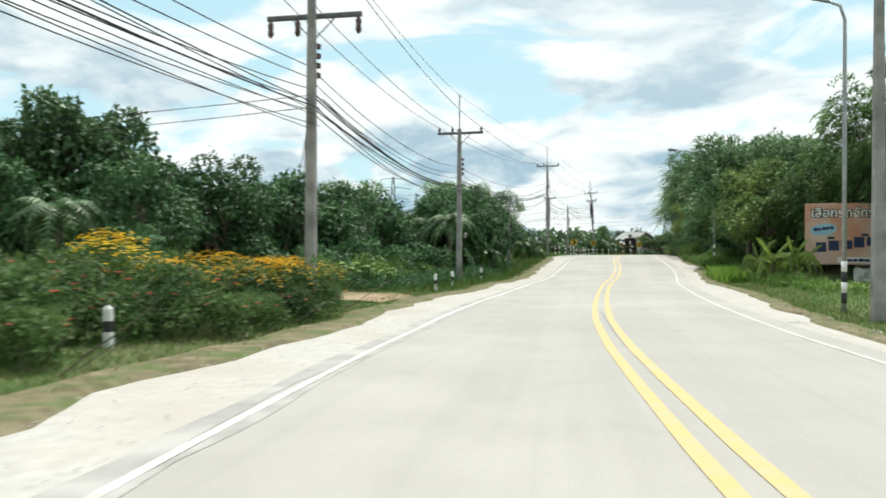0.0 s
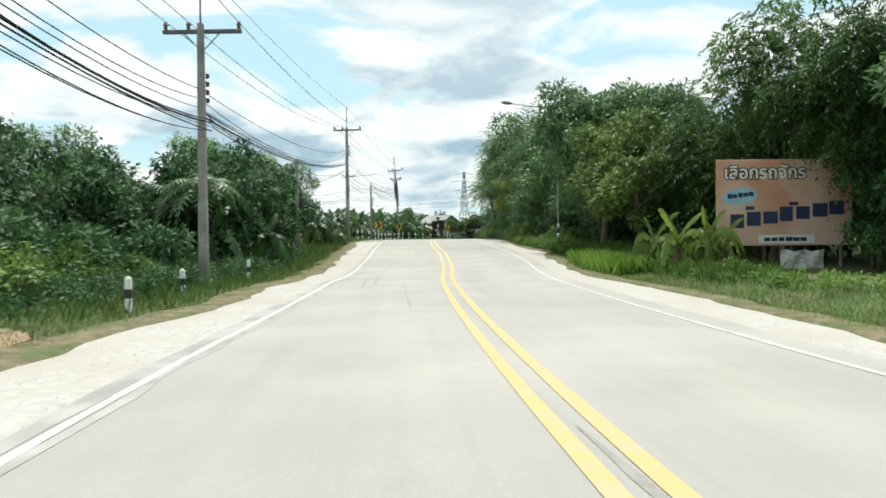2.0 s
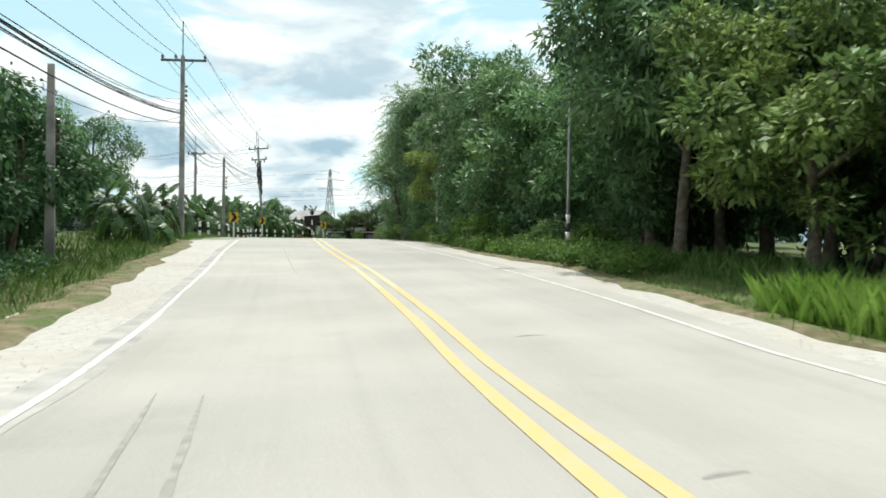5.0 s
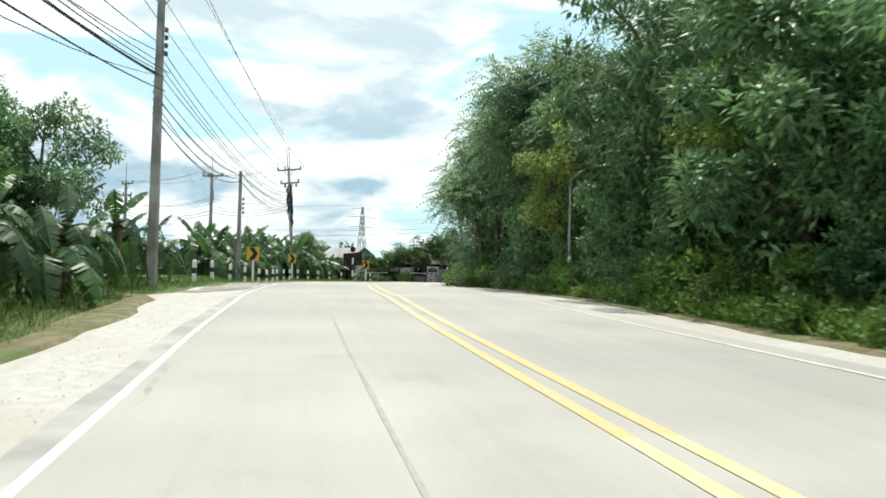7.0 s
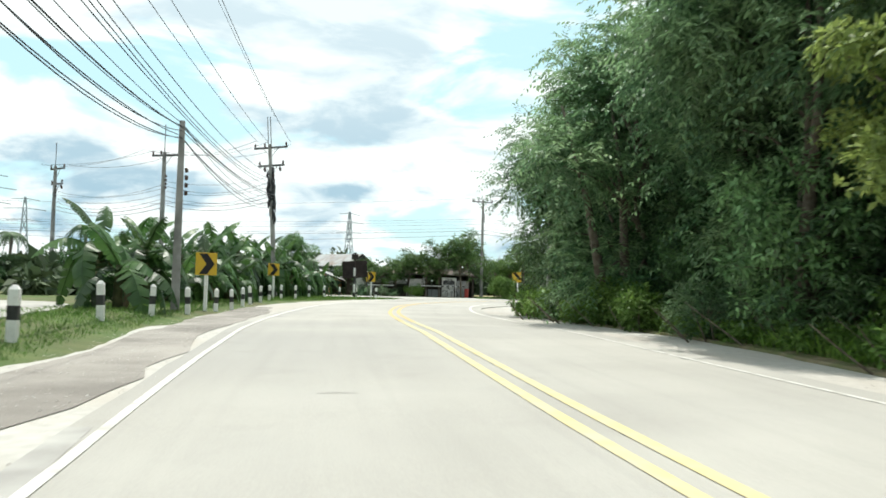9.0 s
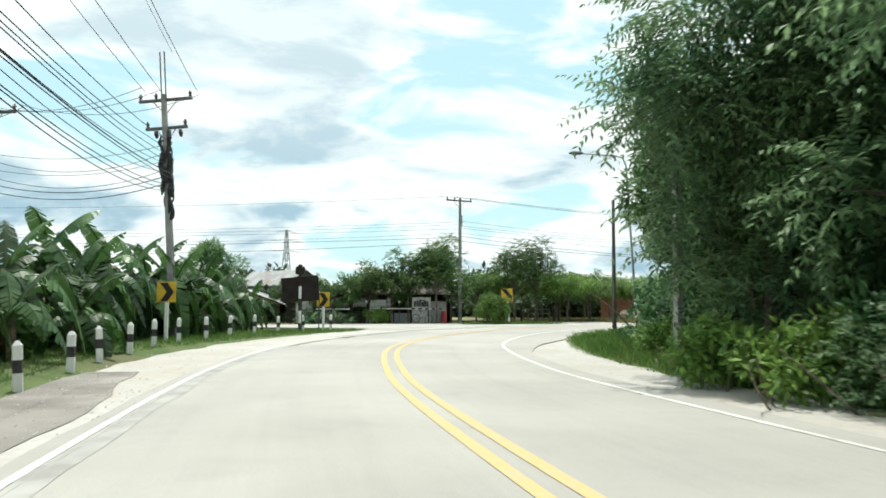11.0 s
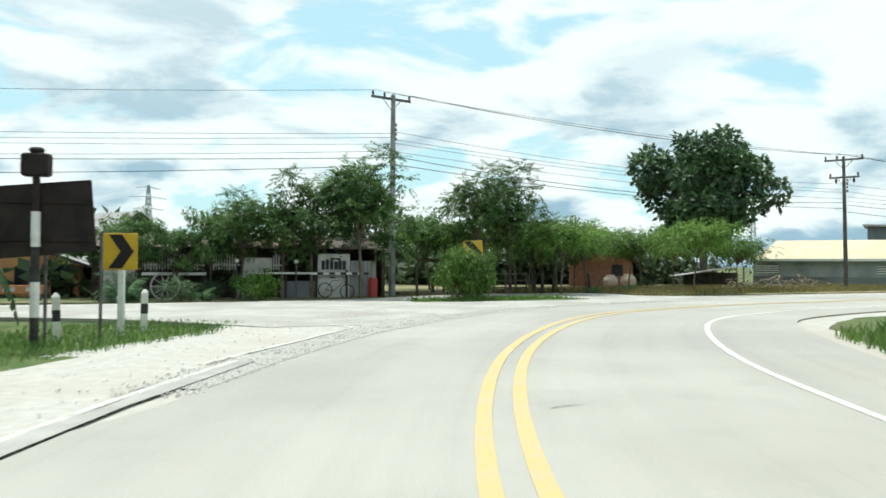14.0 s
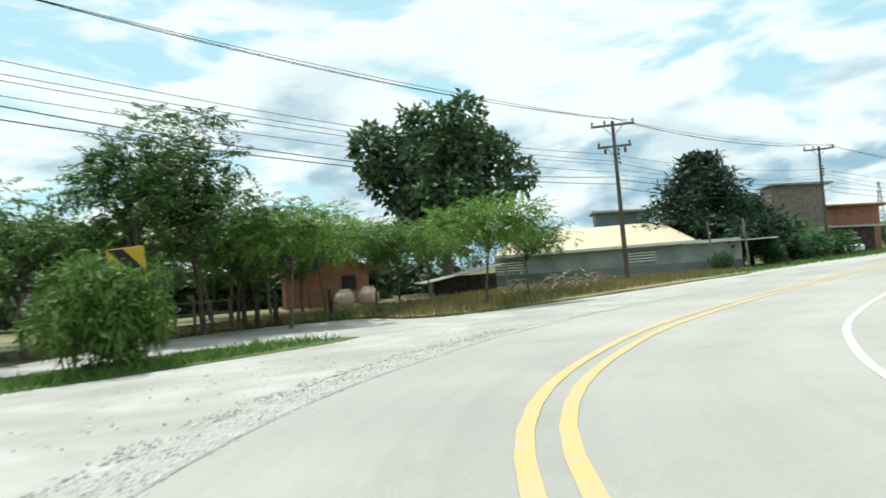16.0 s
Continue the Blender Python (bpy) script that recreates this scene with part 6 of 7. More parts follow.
def text_mesh(words, size, bold=0.0):
    cu = bpy.data.curves.new("lettering", "FONT")
    cu.body, cu.size, cu.extrude, cu.offset = words, size, 0.001, bold
    ob = bpy.data.objects.new("lettering", cu)
    scene.collection.objects.link(ob)
    bpy.context.view_layer.update()
    me = bpy.data.meshes.new_from_object(ob.evaluated_get(bpy.context.evaluated_depsgraph_get()))
    bpy.data.objects.remove(ob)
    return me


def lettering(words, size, m, material, parent, bold=0.0):
    me = text_mesh(words, size, bold)
    me.materials.clear()
    me.materials.append(material)
    ob = part("lettering", me, None, parent)
    ob.matrix_basis = m
    return ob


lettering("เลือกรถจักร", 0.62, pose(0.26, -0.036, 3.1, 90, 0, 0), M_PRINT_K, bb, 0.05)
lettering("เลือกรถจักร", 0.62, pose(0.26, -0.041, 3.1, 90, 0, 0), M_PRINT_W, bb, 0.012)
b = Build()
for k in range(28):
    a0, a1 = 2 * math.pi * k / 28, 2 * math.pi * (k + 1) / 28
    b.quad((0.85, -0.034, 2.45), (0.85 + 0.62 * math.cos(a0), -0.034, 2.45 + 0.3 * math.sin(a0) + 0.06 * math.cos(a0)), (0.85 + 0.62 * math.cos(a1), -0.034, 2.45 + 0.3 * math.sin(a1) + 0.06 * math.cos(a1)))
part("printed_oval", b, M_PRINT_B, bb, "pale blue printed oval")


def bars(parent, material, x, z, w, h, n, slope=0.0, y=-0.038, seed=1):
    """Writing that cannot be read, as plain bars."""
    r = random.Random(seed)
    u, step = 0.0, w / n
    for k in range(n):
        zz = z + slope * (u + step / 2)
        ww = step * r.uniform(0.8, 0.93)
        part("printed_bar", Build().box((x + u, y - 0.002, zz), (x + u + ww, y, zz + h * r.uniform(0.85, 1.1))), material, parent)
        u += step


bars(bb, M_PRINT_N, 0.4, 2.36, 0.95, 0.16, 5, 0.12, seed=2)
bars(bb, M_PRINT_N, 0.5, 1.28, 4.1, 0.5, 7, 0.13, seed=3)
bars(bb, M_PRINT_N, 1.05, 1.95, 0.35, 0.12, 1, 0.1, seed=5)
bars(bb, M_PRINT_N, 2.6, 2.1, 0.35, 0.12, 1, 0.1, seed=6)
part("printed_strip", Build().box((1.5, -0.035, 0.76), (3.5, -0.032, 1.06), 0.0), M_PRINT_W, bb, "white printed strip")
bars(bb, M_PRINT_N, 1.7, 0.83, 1.55, 0.15, 6, 0.0, seed=4)
banner = Build()
brng = random.Random(3)
for i in range(7):
    for j in range(5):
        pts = []
        for di, dj in ((0, 0), (1, 0), (1, 1), (0, 1)):
            u, w = i + di, j + dj
            pts.append((2.2 + 0.22 * u, -0.25 + 0.06 * math.sin(u * 1.7 + w), 0.62 - 0.15 * w + 0.05 * math.sin(u * 2.1) - 0.02 * u * w * 0.3))
        banner.quad(*pts)
ob = part("torn_banner", banner, M_CLOTH)
ob.matrix_basis = local(13.0, 41.9, ang, -0.12)
tagged(ob, "crumpled torn white banner hanging below the billboard", "banner")

# workshop frontage
FM = local(16.0, 147.9, -6.5)
shop = thing("workshop", FM, "low open workshop shed with a dark interior", "workshop building")
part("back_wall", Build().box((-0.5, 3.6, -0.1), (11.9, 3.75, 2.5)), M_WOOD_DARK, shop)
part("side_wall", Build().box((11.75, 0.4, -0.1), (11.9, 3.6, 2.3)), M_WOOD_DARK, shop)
b = Build()
for k in range(60):
    x0, x1 = -0.9 + 0.215 * k, -0.9 + 0.215 * (k + 1)
    za, zb = (0.03, 0.0) if k % 2 else (0.0, 0.03)
    b.quad((x0, 0.1, 2.15 + za), (x1, 0.1, 2.15 + zb), (x1, 4.0, 2.85 + zb), (x0, 4.0, 2.85 + za))
    b.quad((x0, 0.1, 2.13 + za), (x0, 4.0, 2.83 + za), (x1, 4.0, 2.83 + zb), (x1, 0.1, 2.13 + zb))
part("roof", b, M_SHED_ROOF, shop, "dark rusted corrugated tin roof")
for x in (0.2, 3.0, 5.9, 8.6, 11.4):
    part("post", Build().box((x - 0.05, 0.25, -0.1), (x + 0.05, 0.35, 2.2)), M_WOOD_DARK, shop)


def front(name, u0, u1, z0, z1, y0, y1, material, label, category):
    ob = part(name, Build().box((u0, y0, z0), (u1, y1, z1), 0.008), material)
    ob.matrix_basis = FM
    return tagged(ob, label, category)


front("wall_panel", 0.0, 1.25, -0.1, 1.9, 0.0, 0.1, M_WALL_W, "dirty white panel wall of the workshop", "wall panel")
front("wall_panel", 5.4, 6.65, 0.85, 1.75, 0.0, 0.06, M_WALL_W, "white board hung on the workshop front", "wall panel")
front("low_wall", 5.2, 6.0, -0.1, 0.8, -0.02, 0.12, M_WALL_W, "low whitewashed block wall", "low wall")
front("low_wall", 7.05, 8.6, -0.1, 0.75, 0.0, 0.14, M_WALL_GREY, "low grey block wall", "low wall")
sign = thing("shop_sign", FM, "white board with black hand-painted lettering", "sign")
part("board", Build().box((8.65, -0.06, -0.1), (10.1, 0.0, 1.95), 0.006), M_WALL_W, sign)
bars(sign, M_PRINT_K, 8.8, 1.25, 1.15, 0.42, 6, 0.0, -0.063, 9)
bars(sign, M_PRINT_K, 9.2, 1.68, 0.5, 0.1, 2, 0.0, -0.063, 10)
fence = thing("mesh_fence", FM, "grey corrugated sheet fence panel", "fence")
for k in range(12):
    part("sheet_rib", Build().box((10.15 + 0.1 * k, 0.0 + 0.02 * (k % 2), 0.05), (10.24 + 0.1 * k, 0.04 + 0.02 * (k % 2), 1.65)), M_TIN, fence)
rail = thing("rail_fence", FM, "white rail on dark posts before the workshop", "rail fence")
part("rail", Build().box((1.4, -0.32, 1.0), (3.9, -0.24, 1.12), 0.01), M_POST_W, rail)
part("rail", Build().box((5.6, -0.32, 1.05), (8.3, -0.24, 1.14), 0.01), M_POST_W, rail)
for k in range(10):
    part("rail_band", Build().box((8.3 + 0.26 * k, -0.32, 1.03), (8.56 + 0.26 * k, -0.24, 1.13)), (M_POST_W, M_POST_B)[k % 2], rail)
for x in (1.45, 2.65, 3.85, 5.0, 6.3, 7.2, 8.5, 9.9):
    part("post", Build().box((x - 0.045, -0.3, -0.1), (x + 0.045, -0.22, 1.25), 0.01), M_WOOD_DARK, rail)
pick = thing("picket_screen", FM, "white zigzag picket screen on the workshop front", "screen")
for u0, u1 in ((1.3, 2.9), (2.9, 3.9), (4.2, 5.3), (6.7, 7.1)):
    n = int((u1 - u0) / 0.11)
    for k in range(n):
        x = u0 + 0.11 * k
        part("picket", Build().box((x, -0.02, 1.2 + 0.04 * (k % 2)), (x + 0.05, 0.02, 1.85 + 0.08 * (k % 2))), M_WALL_W, pick)
    part("picket_rail", Build().box((u0, 0.02, 1.4), (u1, 0.05, 1.46)), M_WALL_W, pick)
wheel = thing("cart_wheel", FM @ pose(2.3, -0.4, 0.56, 82, 0, 0), "old white-painted cart wheel leaning on the fence", "cart wheel")
ring = [(0.55 * math.cos(2 * math.pi * k / 24), 0.55 * math.sin(2 * math.pi * k / 24), 0) for k in range(25)]
part("rim", Build().tube(ring, 0.04, 6, caps=False), M_WALL_W, wheel)
part("hub", Build().tube([(0, 0, -0.09), (0, 0, 0.09)], 0.1, 10), M_WALL_W, wheel)
for k in range(10):
    a = 2 * math.pi * k / 10
    part("spoke", Build().tube([(0.08 * math.cos(a), 0.08 * math.sin(a), 0), (0.54 * math.cos(a), 0.54 * math.sin(a), 0)], 0.018, 5), M_WALL_W, wheel)
bike = thing("bicycle", FM @ pose(9.35, -0.55, 0.33, 0, 4, 3), "parked bicycle before the sign board", "bicycle")
for x in (-0.5, 0.5):
    ring = [(x + 0.31 * math.cos(2 * math.pi * k / 20), 0, 0.31 * math.sin(2 * math.pi * k / 20)) for k in range(21)]
    part("wheel", Build().tube(ring, 0.022, 5, caps=False), M_TYRE, bike)
part("frame", Build().tube([(-0.5, 0, 0), (-0.1, 0, 0), (0.35, 0, 0.45), (-0.2, 0, 0.45), (-0.5, 0, 0)], 0.018, 5), M_STEEL_DARK, bike)
part("fork", Build().tube([(0.5, 0, 0), (0.35, 0, 0.45), (0.3, 0, 0.62)], 0.016, 5), M_STEEL_DARK, bike)
part("saddle", Build().box((-0.32, -0.06, 0.54), (-0.08, 0.06, 0.6), 0.02), M_TYRE, bike)
part("handlebar", Build().tube([(0.3, -0.25, 0.66), (0.3, 0, 0.62), (0.3, 0.25, 0.66)], 0.014, 5), M_STEEL_DARK, bike)
drum = thing("oil_drum", FM @ pose(11.05, -0.45, 0, 0, 0, 0), "red painted oil drum at the gate", "drum")
part("barrel", Build().tube([(0, 0, 0), (0, 0, 0.3), (0, 0, 0.32), (0, 0, 0.6), (0, 0, 0.62), (0, 0, 0.9)], [0.2, 0.2, 0.215, 0.2, 0.215, 0.2], 16), M_DRUM, drum, smooth=False)
for u in (2.6, 5.1, 7.6):
    lamp = thing("garden_lamp", FM @ pose(u, -0.45, 0), "white globe garden lamp on a thin dark post", "garden lamp", "globe lamps along the workshop")
    part("post", Build().tube([(0, 0, -0.1), (0, 0, 1.5)], 0.03, 7), M_STEEL_DARK, lamp)
    part("globe", Build().tube([(0, 0, 1.5), (0, 0, 1.53), (0, 0, 1.6), (0, 0, 1.67), (0, 0, 1.7)], [0.03, 0.08, 0.105, 0.08, 0.02], 10), M_GLOBE, lamp, "white glass globe", smooth=True)
for x, y, s in ((16.7, 146.9, 0.8), (19.9, 146.6, 0.55), (21.5, 145.7, 0.85), (18.4, 145.5, 0.6)):
    copy_thing(bush_f if s != 0.85 else bush_b, pose(x, y, ground_z(x, y), 0, 0, x * 40) @ Matrix.Scale(s, 4))
awning = thing("awning", local(30.2, 151.4, -6), "sagging dark roof over the workshop gate", "awning")
part("roof_sheet", Build().box((-1.2, -0.6, 2.05), (3.2, 2.2, 2.1), 0, Matrix.Rotation(radians(7), 4, "Y")), M_WOOD_DARK, awning)
part("post", Build().box((2.9, -0.5, -0.1), (3.0, -0.4, 1.75)), M_WOOD_DARK, awning)
part("post", Build().box((-1.0, -0.5, -0.1), (-0.9, -0.4, 2.15)), M_WOOD_DARK, awning)


def gable_house(x, y, turn, w, d, wall_h, ridge, wall_m, roof_m, label, windows=()):
    h = thing("house", local(x, y, turn), label, "house")
    b = Build()
    b.box((-w / 2, 0, -0.2), (w / 2, d, wall_h))
    b.quad((-w / 2, 0, wall_h), (w / 2, 0, wall_h), (0, 0, ridge))
    b.quad((w / 2, d, wall_h), (-w / 2, d, wall_h), (0, d, ridge))
    part("wall", b, wall_m, h)
    for s in (-1, 1):
        e = Build()
        q = [Vector((0, -0.5, ridge + 0.05)), Vector((s * (w / 2 + 0.5), -0.5, wall_h - 0.25)), Vector((s * (w / 2 + 0.5), d + 0.5, wall_h - 0.25)), Vector((0, d + 0.5, ridge + 0.05))]
        e.quad(*q)
        e.quad(*[p + Vector((0, 0, 0.08)) for p in q][::-1])
        for i in range(4):
            e.quad(q[i], q[(i + 1) % 4], q[(i + 1) % 4] + Vector((0, 0, 0.08)), q[i] + Vector((0, 0, 0.08)))
        part("roof", e, roof_m, h)
        part("bargeboard", Build().box((0, -0.53, 0), (math.hypot(w / 2 + 0.5, ridge - wall_h + 0.3), -0.49, 0.14), 0,
             Matrix.Translation((0, 0, ridge)) @ Matrix.Rotation(math.atan2(ridge - wall_h + 0.3, w / 2 + 0.5) if s > 0 else math.pi - math.atan2(ridge - wall_h + 0.3, w / 2 + 0.5), 4, "Y")), M_WOOD_DARK, h)
    for wx, wz, ww, wh in windows:
        win = part("window", Build().box((wx - ww / 2 - 0.06, -0.05, wz - 0.06), (wx + ww / 2 + 0.06, 0.0, wz + wh + 0.06)), M_WOOD_DARK, h)
        part("pane", Build().box((wx - ww / 2, -0.056, wz), (wx + ww / 2, -0.05, wz + wh)), M_GLASS, win)
    return h


gable_house(19.4, 164.5, 26, 3.4, 8.0, 3.4, 4.6, M_WALL_GREY, M_TIN, "grey gabled house with dark bargeboards", ((-0.8, 1.0, 0.9, 1.2), (0.8, 1.0, 0.9, 1.2)))
gable_house(12.9, 154.5, -18, 5.6, 5.0, 1.6, 2.5, M_WALL_ORANGE, M_TIN, "small orange house with a tin roof behind bananas", ((-1.6, 0.5, 0.9, 0.8), (0.6, 0.5, 0.9, 0.8), (2.1, 0.0, 0.8, 1.4)))
gable_house(51.4, 159.2, -38, 4.6, 4.5, 2.1, 2.9, M_WALL_BRICK, M_TIN_RED, "small brick hut with a rusty roof", ((1.2, 0.9, 0.7, 0.7),))
gable_house(-14.5, 128.0, 10, 7, 6, 2.3, 3.3, M_WALL_GREY, M_TIN, "low tin-roofed house across the yard", ((-1.5, 0.8, 1, 1), (1.5, 0.8, 1, 1)))

bench = thing("barrier", local(11.9, 149.6, -18), "low orange barrier with pale stripes", "barrier")
part("beam", Build().box((-2.2, 0, 0.25), (2.2, 0.12, 0.6), 0.02), M_TIN_RED, bench)
for k in range(5):
    part("stripe", Build().box((-1.9 + 0.85 * k, -0.006, 0.36), (-1.45 + 0.85 * k, 0.0, 0.52)), M_WALL_W, bench)
for x in (-2.0, 0, 2.0):
    part("leg", Build().box((x - 0.06, 0.02, -0.1), (x + 0.06, 0.1, 0.3)), M_WOOD_DARK, bench)

# long grey barn with a tan roof
BM = local(71.1, 157.7, math.degrees(math.atan2(-13.6, 4.2)))
barn = thing("barn", BM, "long low grey barn with a faded tan roof", "barn")
part("wall", Build().box((-3.2, 0, -0.2), (14.2, 0.2, 2.2)), M_BARN_WALL, barn)
part("plinth", Build().box((-3.2, -0.06, -0.2), (14.2, -0.003, 0.75)), M_WALL_GREY, barn, "darker grey plinth")
part("end_wall", Build().box((14.0, 0.203, -0.2), (14.2, 7.5, 2.1)), M_BARN_WALL, barn)
b = Build()
b.quad((-3, -0.6, 2.2), (11.5, -0.6, 2.1), (8.5, 5.0, 3.9), (-3, 5.0, 4.0))
b.quad((-3, 5.0, 4.0), (8.5, 5.0, 3.9), (11.5, 10.5, 2.2), (-3, 10.5, 2.2))
b.quad((11.5, -0.6, 2.1), (11.5, 10.5, 2.2), (8.5, 5.0, 3.9))
part("roof", b, M_TIN_TAN, barn, "sun-faded tan roof sheets")
part("fascia", Build().box((-3, -0.68, 2.05), (11.6, -0.58, 2.25)), M_POST_W, barn, "white fascia board")
part("lean_to_roof", Build().box((10.5, -0.5, 1.98), (16.5, 6, 2.04)), M_POST_W, barn, "white lean-to roof sheet")
for x0 in (-2.9, 6.7):
    lou = part("louvre", Build().box((x0, -0.1, 1.0), (x0 + 1.9, -0.06, 1.75)), M_WOOD_DARK, barn)
    for k in range(4):
        part("slat", Build().box((x0, -0.16, 1.02 + 0.19 * k), (x0 + 1.9, -0.1, 1.13 + 0.19 * k)), M_POST_W, lou, "white slat")
for x in (12.4, 14.6):
    ob = part("fence_post", Build().tube([(0, 0, -0.2), (0.05, 0, 3.4)], 0.07, 7), M_WOOD_GREY)
    ob.matrix_basis = BM @ pose(x, -1.6, 0, 0, -4, 0)
    tagged(ob, "leaning grey timber post beside the barn", "post")


def block_house(name, x, y, turn, w, d, h, wall_m, roof_m, label, eave=0.6):
    t = thing(name, local(x, y, turn), label, "building")
    part("wall", Build().box((-w / 2, 0, -0.2), (w / 2, d, h)), wall_m, t)
    part("roof", Build().box((-w / 2 - eave, -eave, h), (w / 2 + eave, d + eave, h + 0.18), 0, Matrix.Rotation(radians(2.5), 4, "Y")), roof_m, t)
    n = max(2, int(w / 1.1))
    for k in range(n):
        part("batten", Build().box((-w / 2 + w * k / n, -0.03, 0), (-w / 2 + w * k / n + 0.07, 0, h)), wall_m, t)
    return t


block_house("shed", 86.0, 157.5, -60, 4.6, 5, 5.4, M_TIN_BLUE, M_TIN, "tall blue-grey sheet metal shed")
block_house("tall_house", 107.5, 148.0, -62, 5.0, 5, 7.4, M_WOOD_GREY, M_TIN, "tall weathered timber house above the trees")
block_house("brick_building", 114.6, 144.0, -66, 4.6, 5, 4.9, M_WALL_BRICK, M_TIN_RED, "red brick roadside building with a tin canopy", 0.9)
block_house("roadside_stall", 105.0, 142.6, -64, 3.6, 2.5, 2.5, M_WOOD_DARK, M_TIN, "dark roadside stall with a thin roof", 0.9)
car = thing("parked_car", local(100.6, 142.0, -76), "small white car parked by the stall", "car")
b = Build()
b.box((-0.8, -1.9, 0.25), (0.8, 1.9, 0.85), 0.12)
part("body", b, M_CAR, car)
part("cabin", Build().box((-0.7, -0.9, 0.85), (0.7, 1.2, 1.4), 0.14), M_GLASS, car)
part("roof", Build().box((-0.62, -0.7, 1.4), (0.62, 1.0, 1.46), 0.02), M_CAR, car)
for x in (-0.78, 0.78):
    for y in (-1.2, 1.2):
        part("wheel", Build().tube([(x - 0.09, y, 0.3), (x + 0.09, y, 0.3)], 0.3, 12), M_TYRE, car)

for x, y, s in ((50.4, 155.2, 1.0), (49.4, 155.9, 0.95)):
    ob = part("water_jar", Build().tube([(0, 0, 0), (0, 0, 0.15), (0, 0, 0.45), (0, 0, 0.75), (0, 0, 0.9), (0, 0, 0.98)], [0.3, 0.45, 0.56, 0.48, 0.3, 0.32], 16), M_JAR, smooth=True)
    ob.matrix_basis = local(x, y, 0) @ Matrix.Scale(s, 4)
    tagged(ob, "large round clay water jar beside the hut", "water jar", "water jars")
lean = thing("lean_to", local(56.5, 153.5, -35), "low lean-to with a tilted tin sheet", "lean-to")
part("roof_sheet", Build().box((-2.4, -0.8, 1.2), (2.4, 1.6, 1.25), 0, Matrix.Rotation(radians(-9), 4, "Y")), M_TIN, lean)
for x, h in ((-2.2, 0.85), (2.2, 1.55)):
    part("post", Build().box((x - 0.05, -0.7, -0.1), (x + 0.05, -0.6, h)), M_WOOD_GREY, lean)
part("back_wall", Build().box((-1.5, 1.2, -0.1), (2.3, 1.3, 1.1)), M_WOOD_DARK, lean)
# gate and cut stumps
gate = thing("field_gate", local(36.9, 149.9, -12), "grey timber field gate", "gate")
for z in (0.25, 0.62, 1.0):
    part("bar", Build().box((-0.95, -0.03, z), (0.95, 0.03, z + 0.07)), M_WOOD_GREY, gate)
for x in (-0.95, -0.3, 0.3, 0.95):
    part("upright", Build().box((x - 0.04, -0.04, -0.1), (x + 0.04, 0.04, 1.1)), M_WOOD_GREY, gate)
for x, y, h in ((37.7, 148.8, 1.35), (38.0, 148.5, 1.5), (38.7, 148.4, 1.3), (35.4, 150.2, 1.4), (32.6, 151.0, 1.3), (40.5, 147.6, 1.1), (34.0, 150.6, 1.2)):
    ob = part("fence_stump", Build().tube([(0, 0, -0.1), (0.02, 0.01, h * 0.6), (0.0, 0.03, h)], [0.1, 0.085, 0.07], 7), M_WOOD_DARK)
    ob.matrix_basis = local(x, y, 0)
    tagged(ob, "dark weathered fence post in dry grass", "fence post", "fence posts")
# heaps of branches and dry grass bank
hrng = np.random.default_rng(21)
for x, y, s in ((53.8, 145.6, 1.0), (56.0, 145.4, 0.9), (51.5, 146.4, 0.8)):
    heap_ = thing("brush_heap", local(x, y, 0), "heap of dry cut branches on the bank", "brush heap", "brush heaps")
    for p in hrng.normal(size=(46, 3)) * np.array([0.95, 0.5, 0.28]) * s + np.array([0, 0, 0.4 * s]):
        d = Vector(hrng.normal(size=3) * np.array([1, 1, 0.35])).normalized() * float(hrng.uniform(0.4, 1.0)) * s
        q = Vector((p[0], p[1], abs(p[2])))
        part("branch", Build().tube([q - d / 2, q + d * 0.1 + Vector((0, 0, 0.05)), q + d / 2], [0.04, 0.028, 0.012], 4), M_STRAW, heap_)
dry = [(hrng.uniform(34, 68), hrng.uniform(140.6, 152)) for _ in range(42000)]
dry = [(x, y) for x, y in dry if x > float(np.interp(y, [139.5, 140.9, 142.2, 143.8, 146.5, 149, 152], [48, 42, 40.6, 39.8, 40.9, 38.4, 30])) + 0.5 * noise.noise((x, y, 0)) and -beside(x, y)[0] > 7.4]
grass("dry_grass", [d for k, d in enumerate(dry) if k % 5], M_GRASS_DRY, "dry straw-coloured grass bank", 0.12, 0.42, 22)
grass("bank_grass", dry[::5], M_GRASS, "patchy green grass among straw", 0.1, 0.35, 23)
isl = [(30.0 + 2.1 * hrng.normal(), 141.2 + 0.6 * hrng.normal()) for _ in range(5200)]
isl = [(x, y) for x, y in isl if 26.4 < x < 34.2 and y > 140.3]
grass("island_grass", isl, M_GRASS, "grass island round the bush and sign", 0.06, 0.26, 24)
far_v = [(hrng.uniform(60, 120), hrng.uniform(138.2, 142)) for _ in range(9000)]
grass("far_verge_grass", [(x, y) for x, y in far_v if -beside(x, y)[0] > 6.2], M_GRASS, "green verge before the barn", 0.12, 0.35, 25)
put(bush_a and copy_thing(bush_a, pose(0, 0, 0)), [(86.5, 142.0, 1.3), (84.0, 143.2, 1.0), (79.2, 143.2, 0.7), (92, 141.5, 1.0), (73.5, 145.0, 0.6)], 56)
put(copy_thing(mango_a, pose(0, 0, 0)), [(93.5, 144.7, 0.82, 0.56), (120, 139, 0.8), (126, 143, 0.9)], 57)


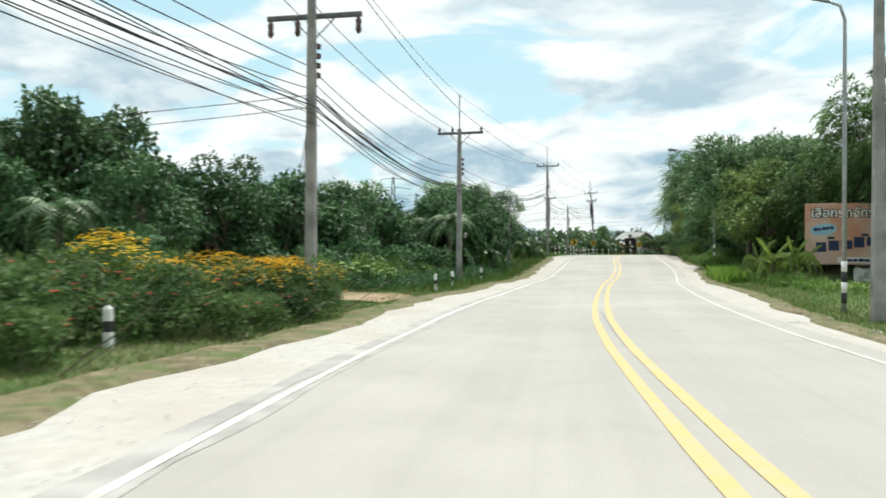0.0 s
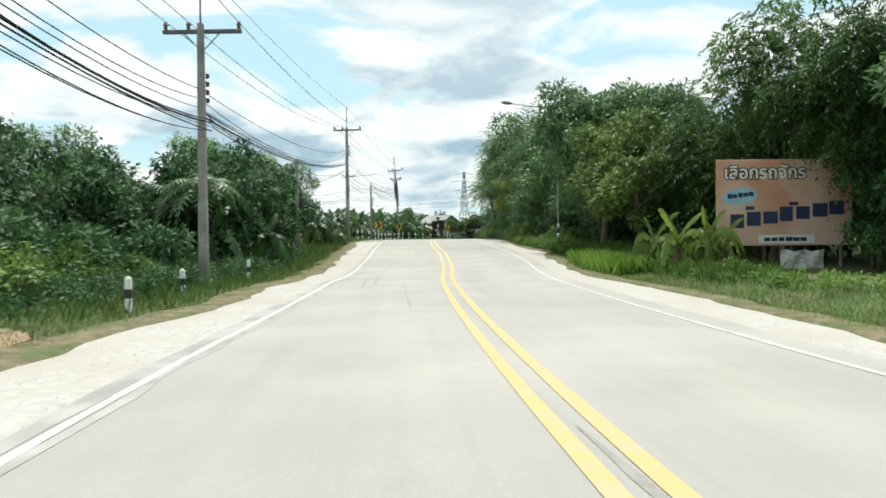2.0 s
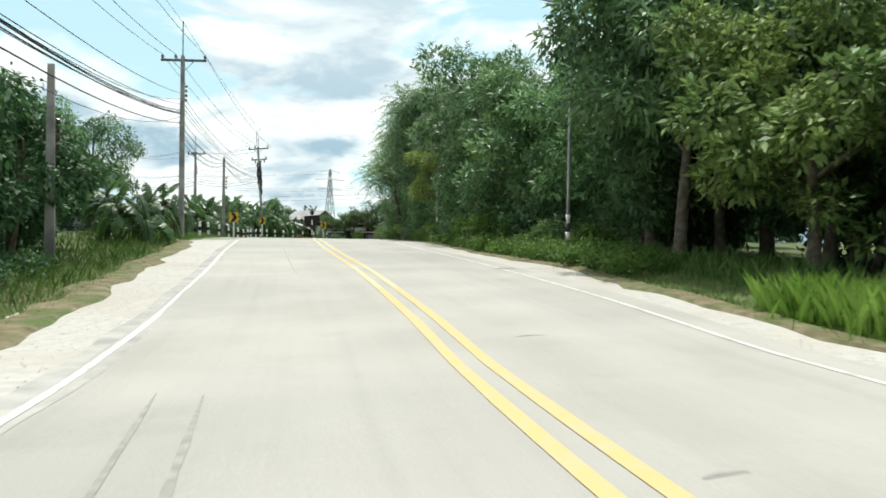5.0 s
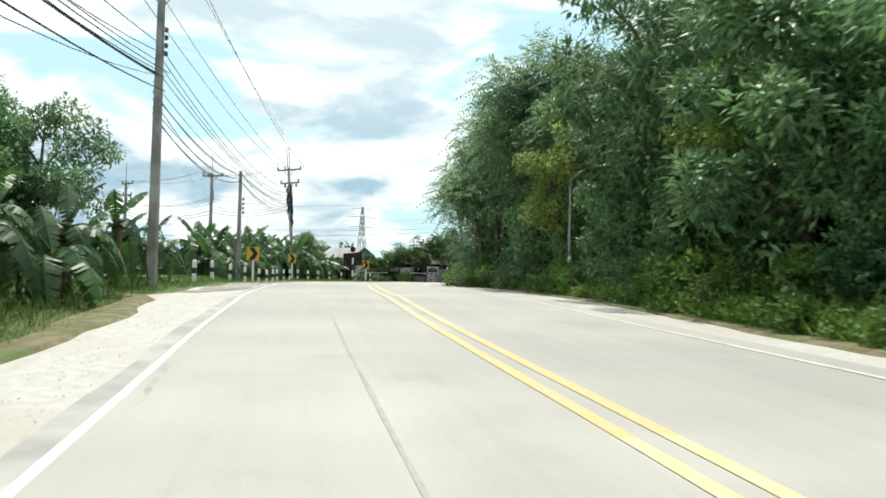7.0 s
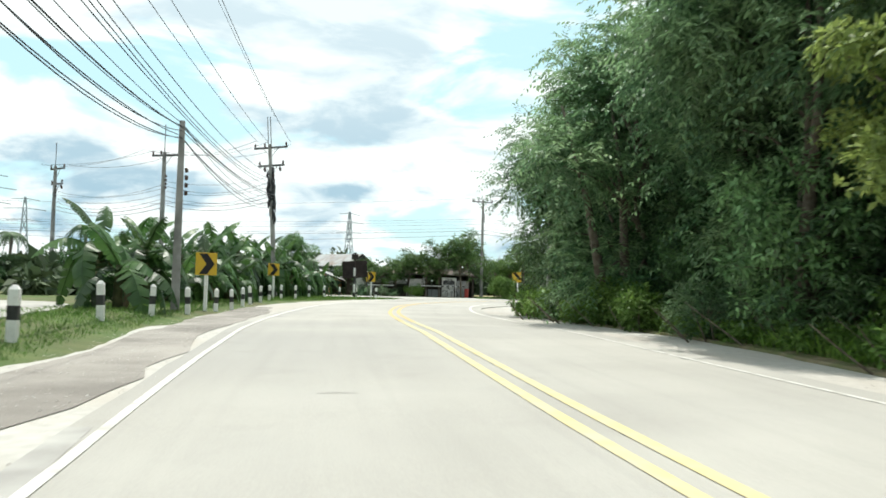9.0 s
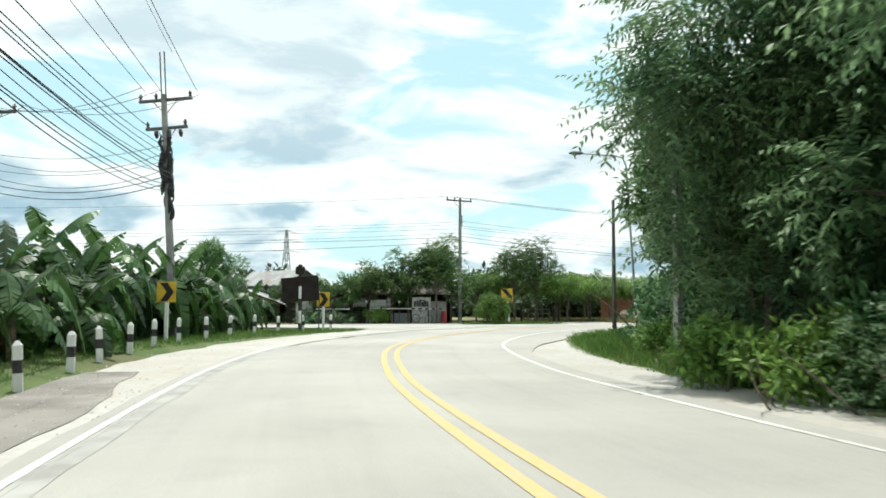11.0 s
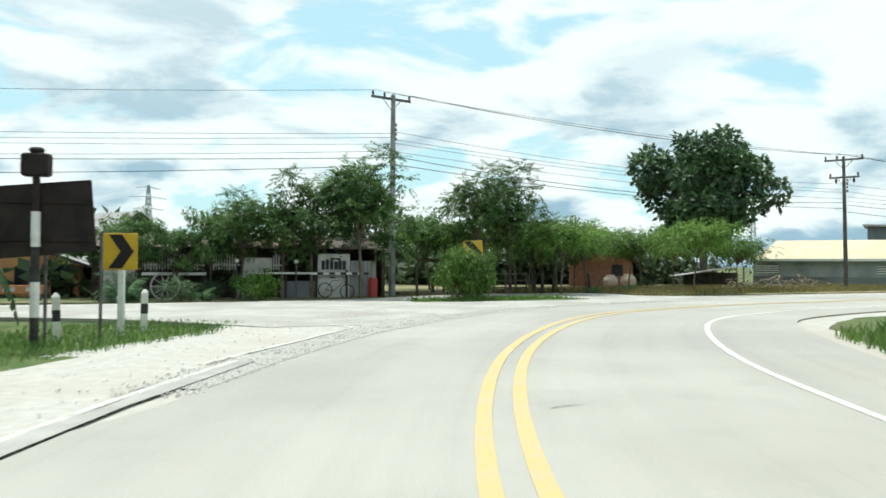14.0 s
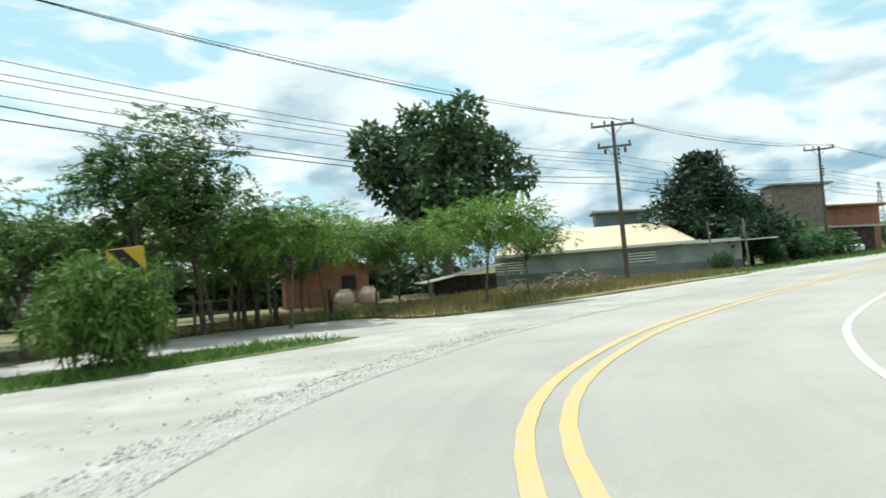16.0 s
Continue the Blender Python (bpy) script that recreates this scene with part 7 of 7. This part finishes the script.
# ---- distance: woods, hills and pylons
def woods(name, spots, h, seed, label, count):
    rng = np.random.default_rng(seed)
    bl = []
    for x, y, s in spots:
        for _ in range(6):
            bl.append((x + rng.normal() * 2.2 * s, y + rng.normal() * 2.2 * s, h * s * rng.uniform(0.3, 0.85), h * s * rng.uniform(0.22, 0.36)))
    q = blob_leaves(rng, bl, count, 0.9, 0.6, 0.4, 0.4)
    return tagged(new(name, quads_mesh(name, q, M_FARLEAF)), label, "woodland", kind="stuff")


wr = random.Random(5)
ring = []
for k in range(230):
    a = 2 * math.pi * k / 230 + wr.uniform(-0.01, 0.01)
    d = wr.uniform(150, 260)
    ring.append((25 + d * math.sin(a), 110 + d * math.cos(a), wr.uniform(0.7, 1.3)))
woods("far_woods", ring, 7.0, 3, "distant belt of mixed trees", 30000)
near = [(wr.uniform(-70, -28), wr.uniform(0, 135), wr.uniform(0.6, 1.0)) for _ in range(60)] + [(wr.uniform(-12, 50), wr.uniform(172, 190), wr.uniform(0.6, 0.95)) for _ in range(28)] + [(wr.uniform(30, 75), wr.uniform(20, 108), wr.uniform(0.8, 1.2)) for _ in range(50)]
woods("near_woods", near, 6.5, 4, "thick green scrub behind the roadside", 42000)
rear = [(wr.uniform(12, 29), wr.uniform(154, 162), wr.uniform(0.35, 0.55)) for _ in range(18)] + [(wr.uniform(29, 52), wr.uniform(166, 176), wr.uniform(0.3, 0.5)) for _ in range(16)] + [(wr.uniform(28, 80), wr.uniform(178, 190), wr.uniform(0.4, 0.6)) for _ in range(26)] + [(wr.uniform(-6, 1.5), wr.uniform(112, 134), wr.uniform(0.3, 0.5)) for _ in range(12)] + [(wr.uniform(-14, 4), wr.uniform(128, 150), wr.uniform(0.35, 0.6)) for _ in range(22)] + [(wr.uniform(-30, -12), wr.uniform(105, 125), wr.uniform(0.4, 0.7)) for _ in range(14)] + [(wr.uniform(40, 66), wr.uniform(166, 174), wr.uniform(0.45, 0.62)) for _ in range(20)] + [(wr.uniform(54, 68), wr.uniform(161, 168), wr.uniform(0.3, 0.42)) for _ in range(14)]
woods("yard_scrub", rear, 6.0, 6, "green scrub behind the banana plants", 30000)
# a ring of hills whose haze lies in the material colour
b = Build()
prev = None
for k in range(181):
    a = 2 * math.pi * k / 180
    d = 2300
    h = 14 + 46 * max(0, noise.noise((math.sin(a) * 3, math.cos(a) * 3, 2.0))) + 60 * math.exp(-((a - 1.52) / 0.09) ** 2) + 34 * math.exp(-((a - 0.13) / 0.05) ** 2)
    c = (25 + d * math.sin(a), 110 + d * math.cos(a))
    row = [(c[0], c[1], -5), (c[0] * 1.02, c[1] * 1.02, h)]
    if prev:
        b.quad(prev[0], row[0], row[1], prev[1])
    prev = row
tagged(new("backdrop", b.mesh("backdrop", M_HILL)), "hills on the horizon with blue haze painted into their colour", "hills", kind="structure")


def pylon(x, y, h, label):
    t = thing("pylon", local(x, y, 20, 0.0), label, "pylon", "pylons on the horizon")
    w = h * 0.085
    b = Build()
    lv = [0, 0.3, 0.55, 0.72, 0.86, 1.0]
    wd = [w, w * 0.66, w * 0.42, w * 0.3, w * 0.24, w * 0.1]
    r = h * 0.0045
    for sx, sy in ((1, 1), (1, -1), (-1, 1), (-1, -1)):
        b.tube([(sx * a, sy * a, h * z) for z, a in zip(lv, wd)], r, 4)
    for i in range(5):
        for s in (1, -1):
            for u, v in ((1, -1), (-1, 1)):
                b.tube([(u * wd[i], s * wd[i], h * lv[i]), (v * wd[i + 1], s * wd[i + 1], h * lv[i + 1])], r * 0.7, 3)
                b.tube([(s * wd[i], u * wd[i], h * lv[i]), (s * wd[i + 1], v * wd[i + 1], h * lv[i + 1])], r * 0.7, 3)
    part("lattice", b, M_PYLON, t)
    for z, l in ((0.7, 0.2), (0.84, 0.24), (0.96, 0.16)):
        part("crossarm", Build().tube([(-h * l, 0, h * z), (0, 0, h * (z + 0.02)), (h * l, 0, h * z)], r * 1.2, 4), M_PYLON, t)
    return t


pylon(103, 703, 58, "distant lattice power pylon")
pylon(-69.5, 404.7, 31, "distant lattice power pylon beyond the palms")
pylon(-80, 395, 39, "distant lattice power pylon over the trees")
pylon(471, 195, 30, "distant lattice power pylon near the hills")
pylon(197, 263, 18.5, "lattice power pylon beyond the barn")
pylon(430, 215, 26, "distant lattice power pylon near the hills")
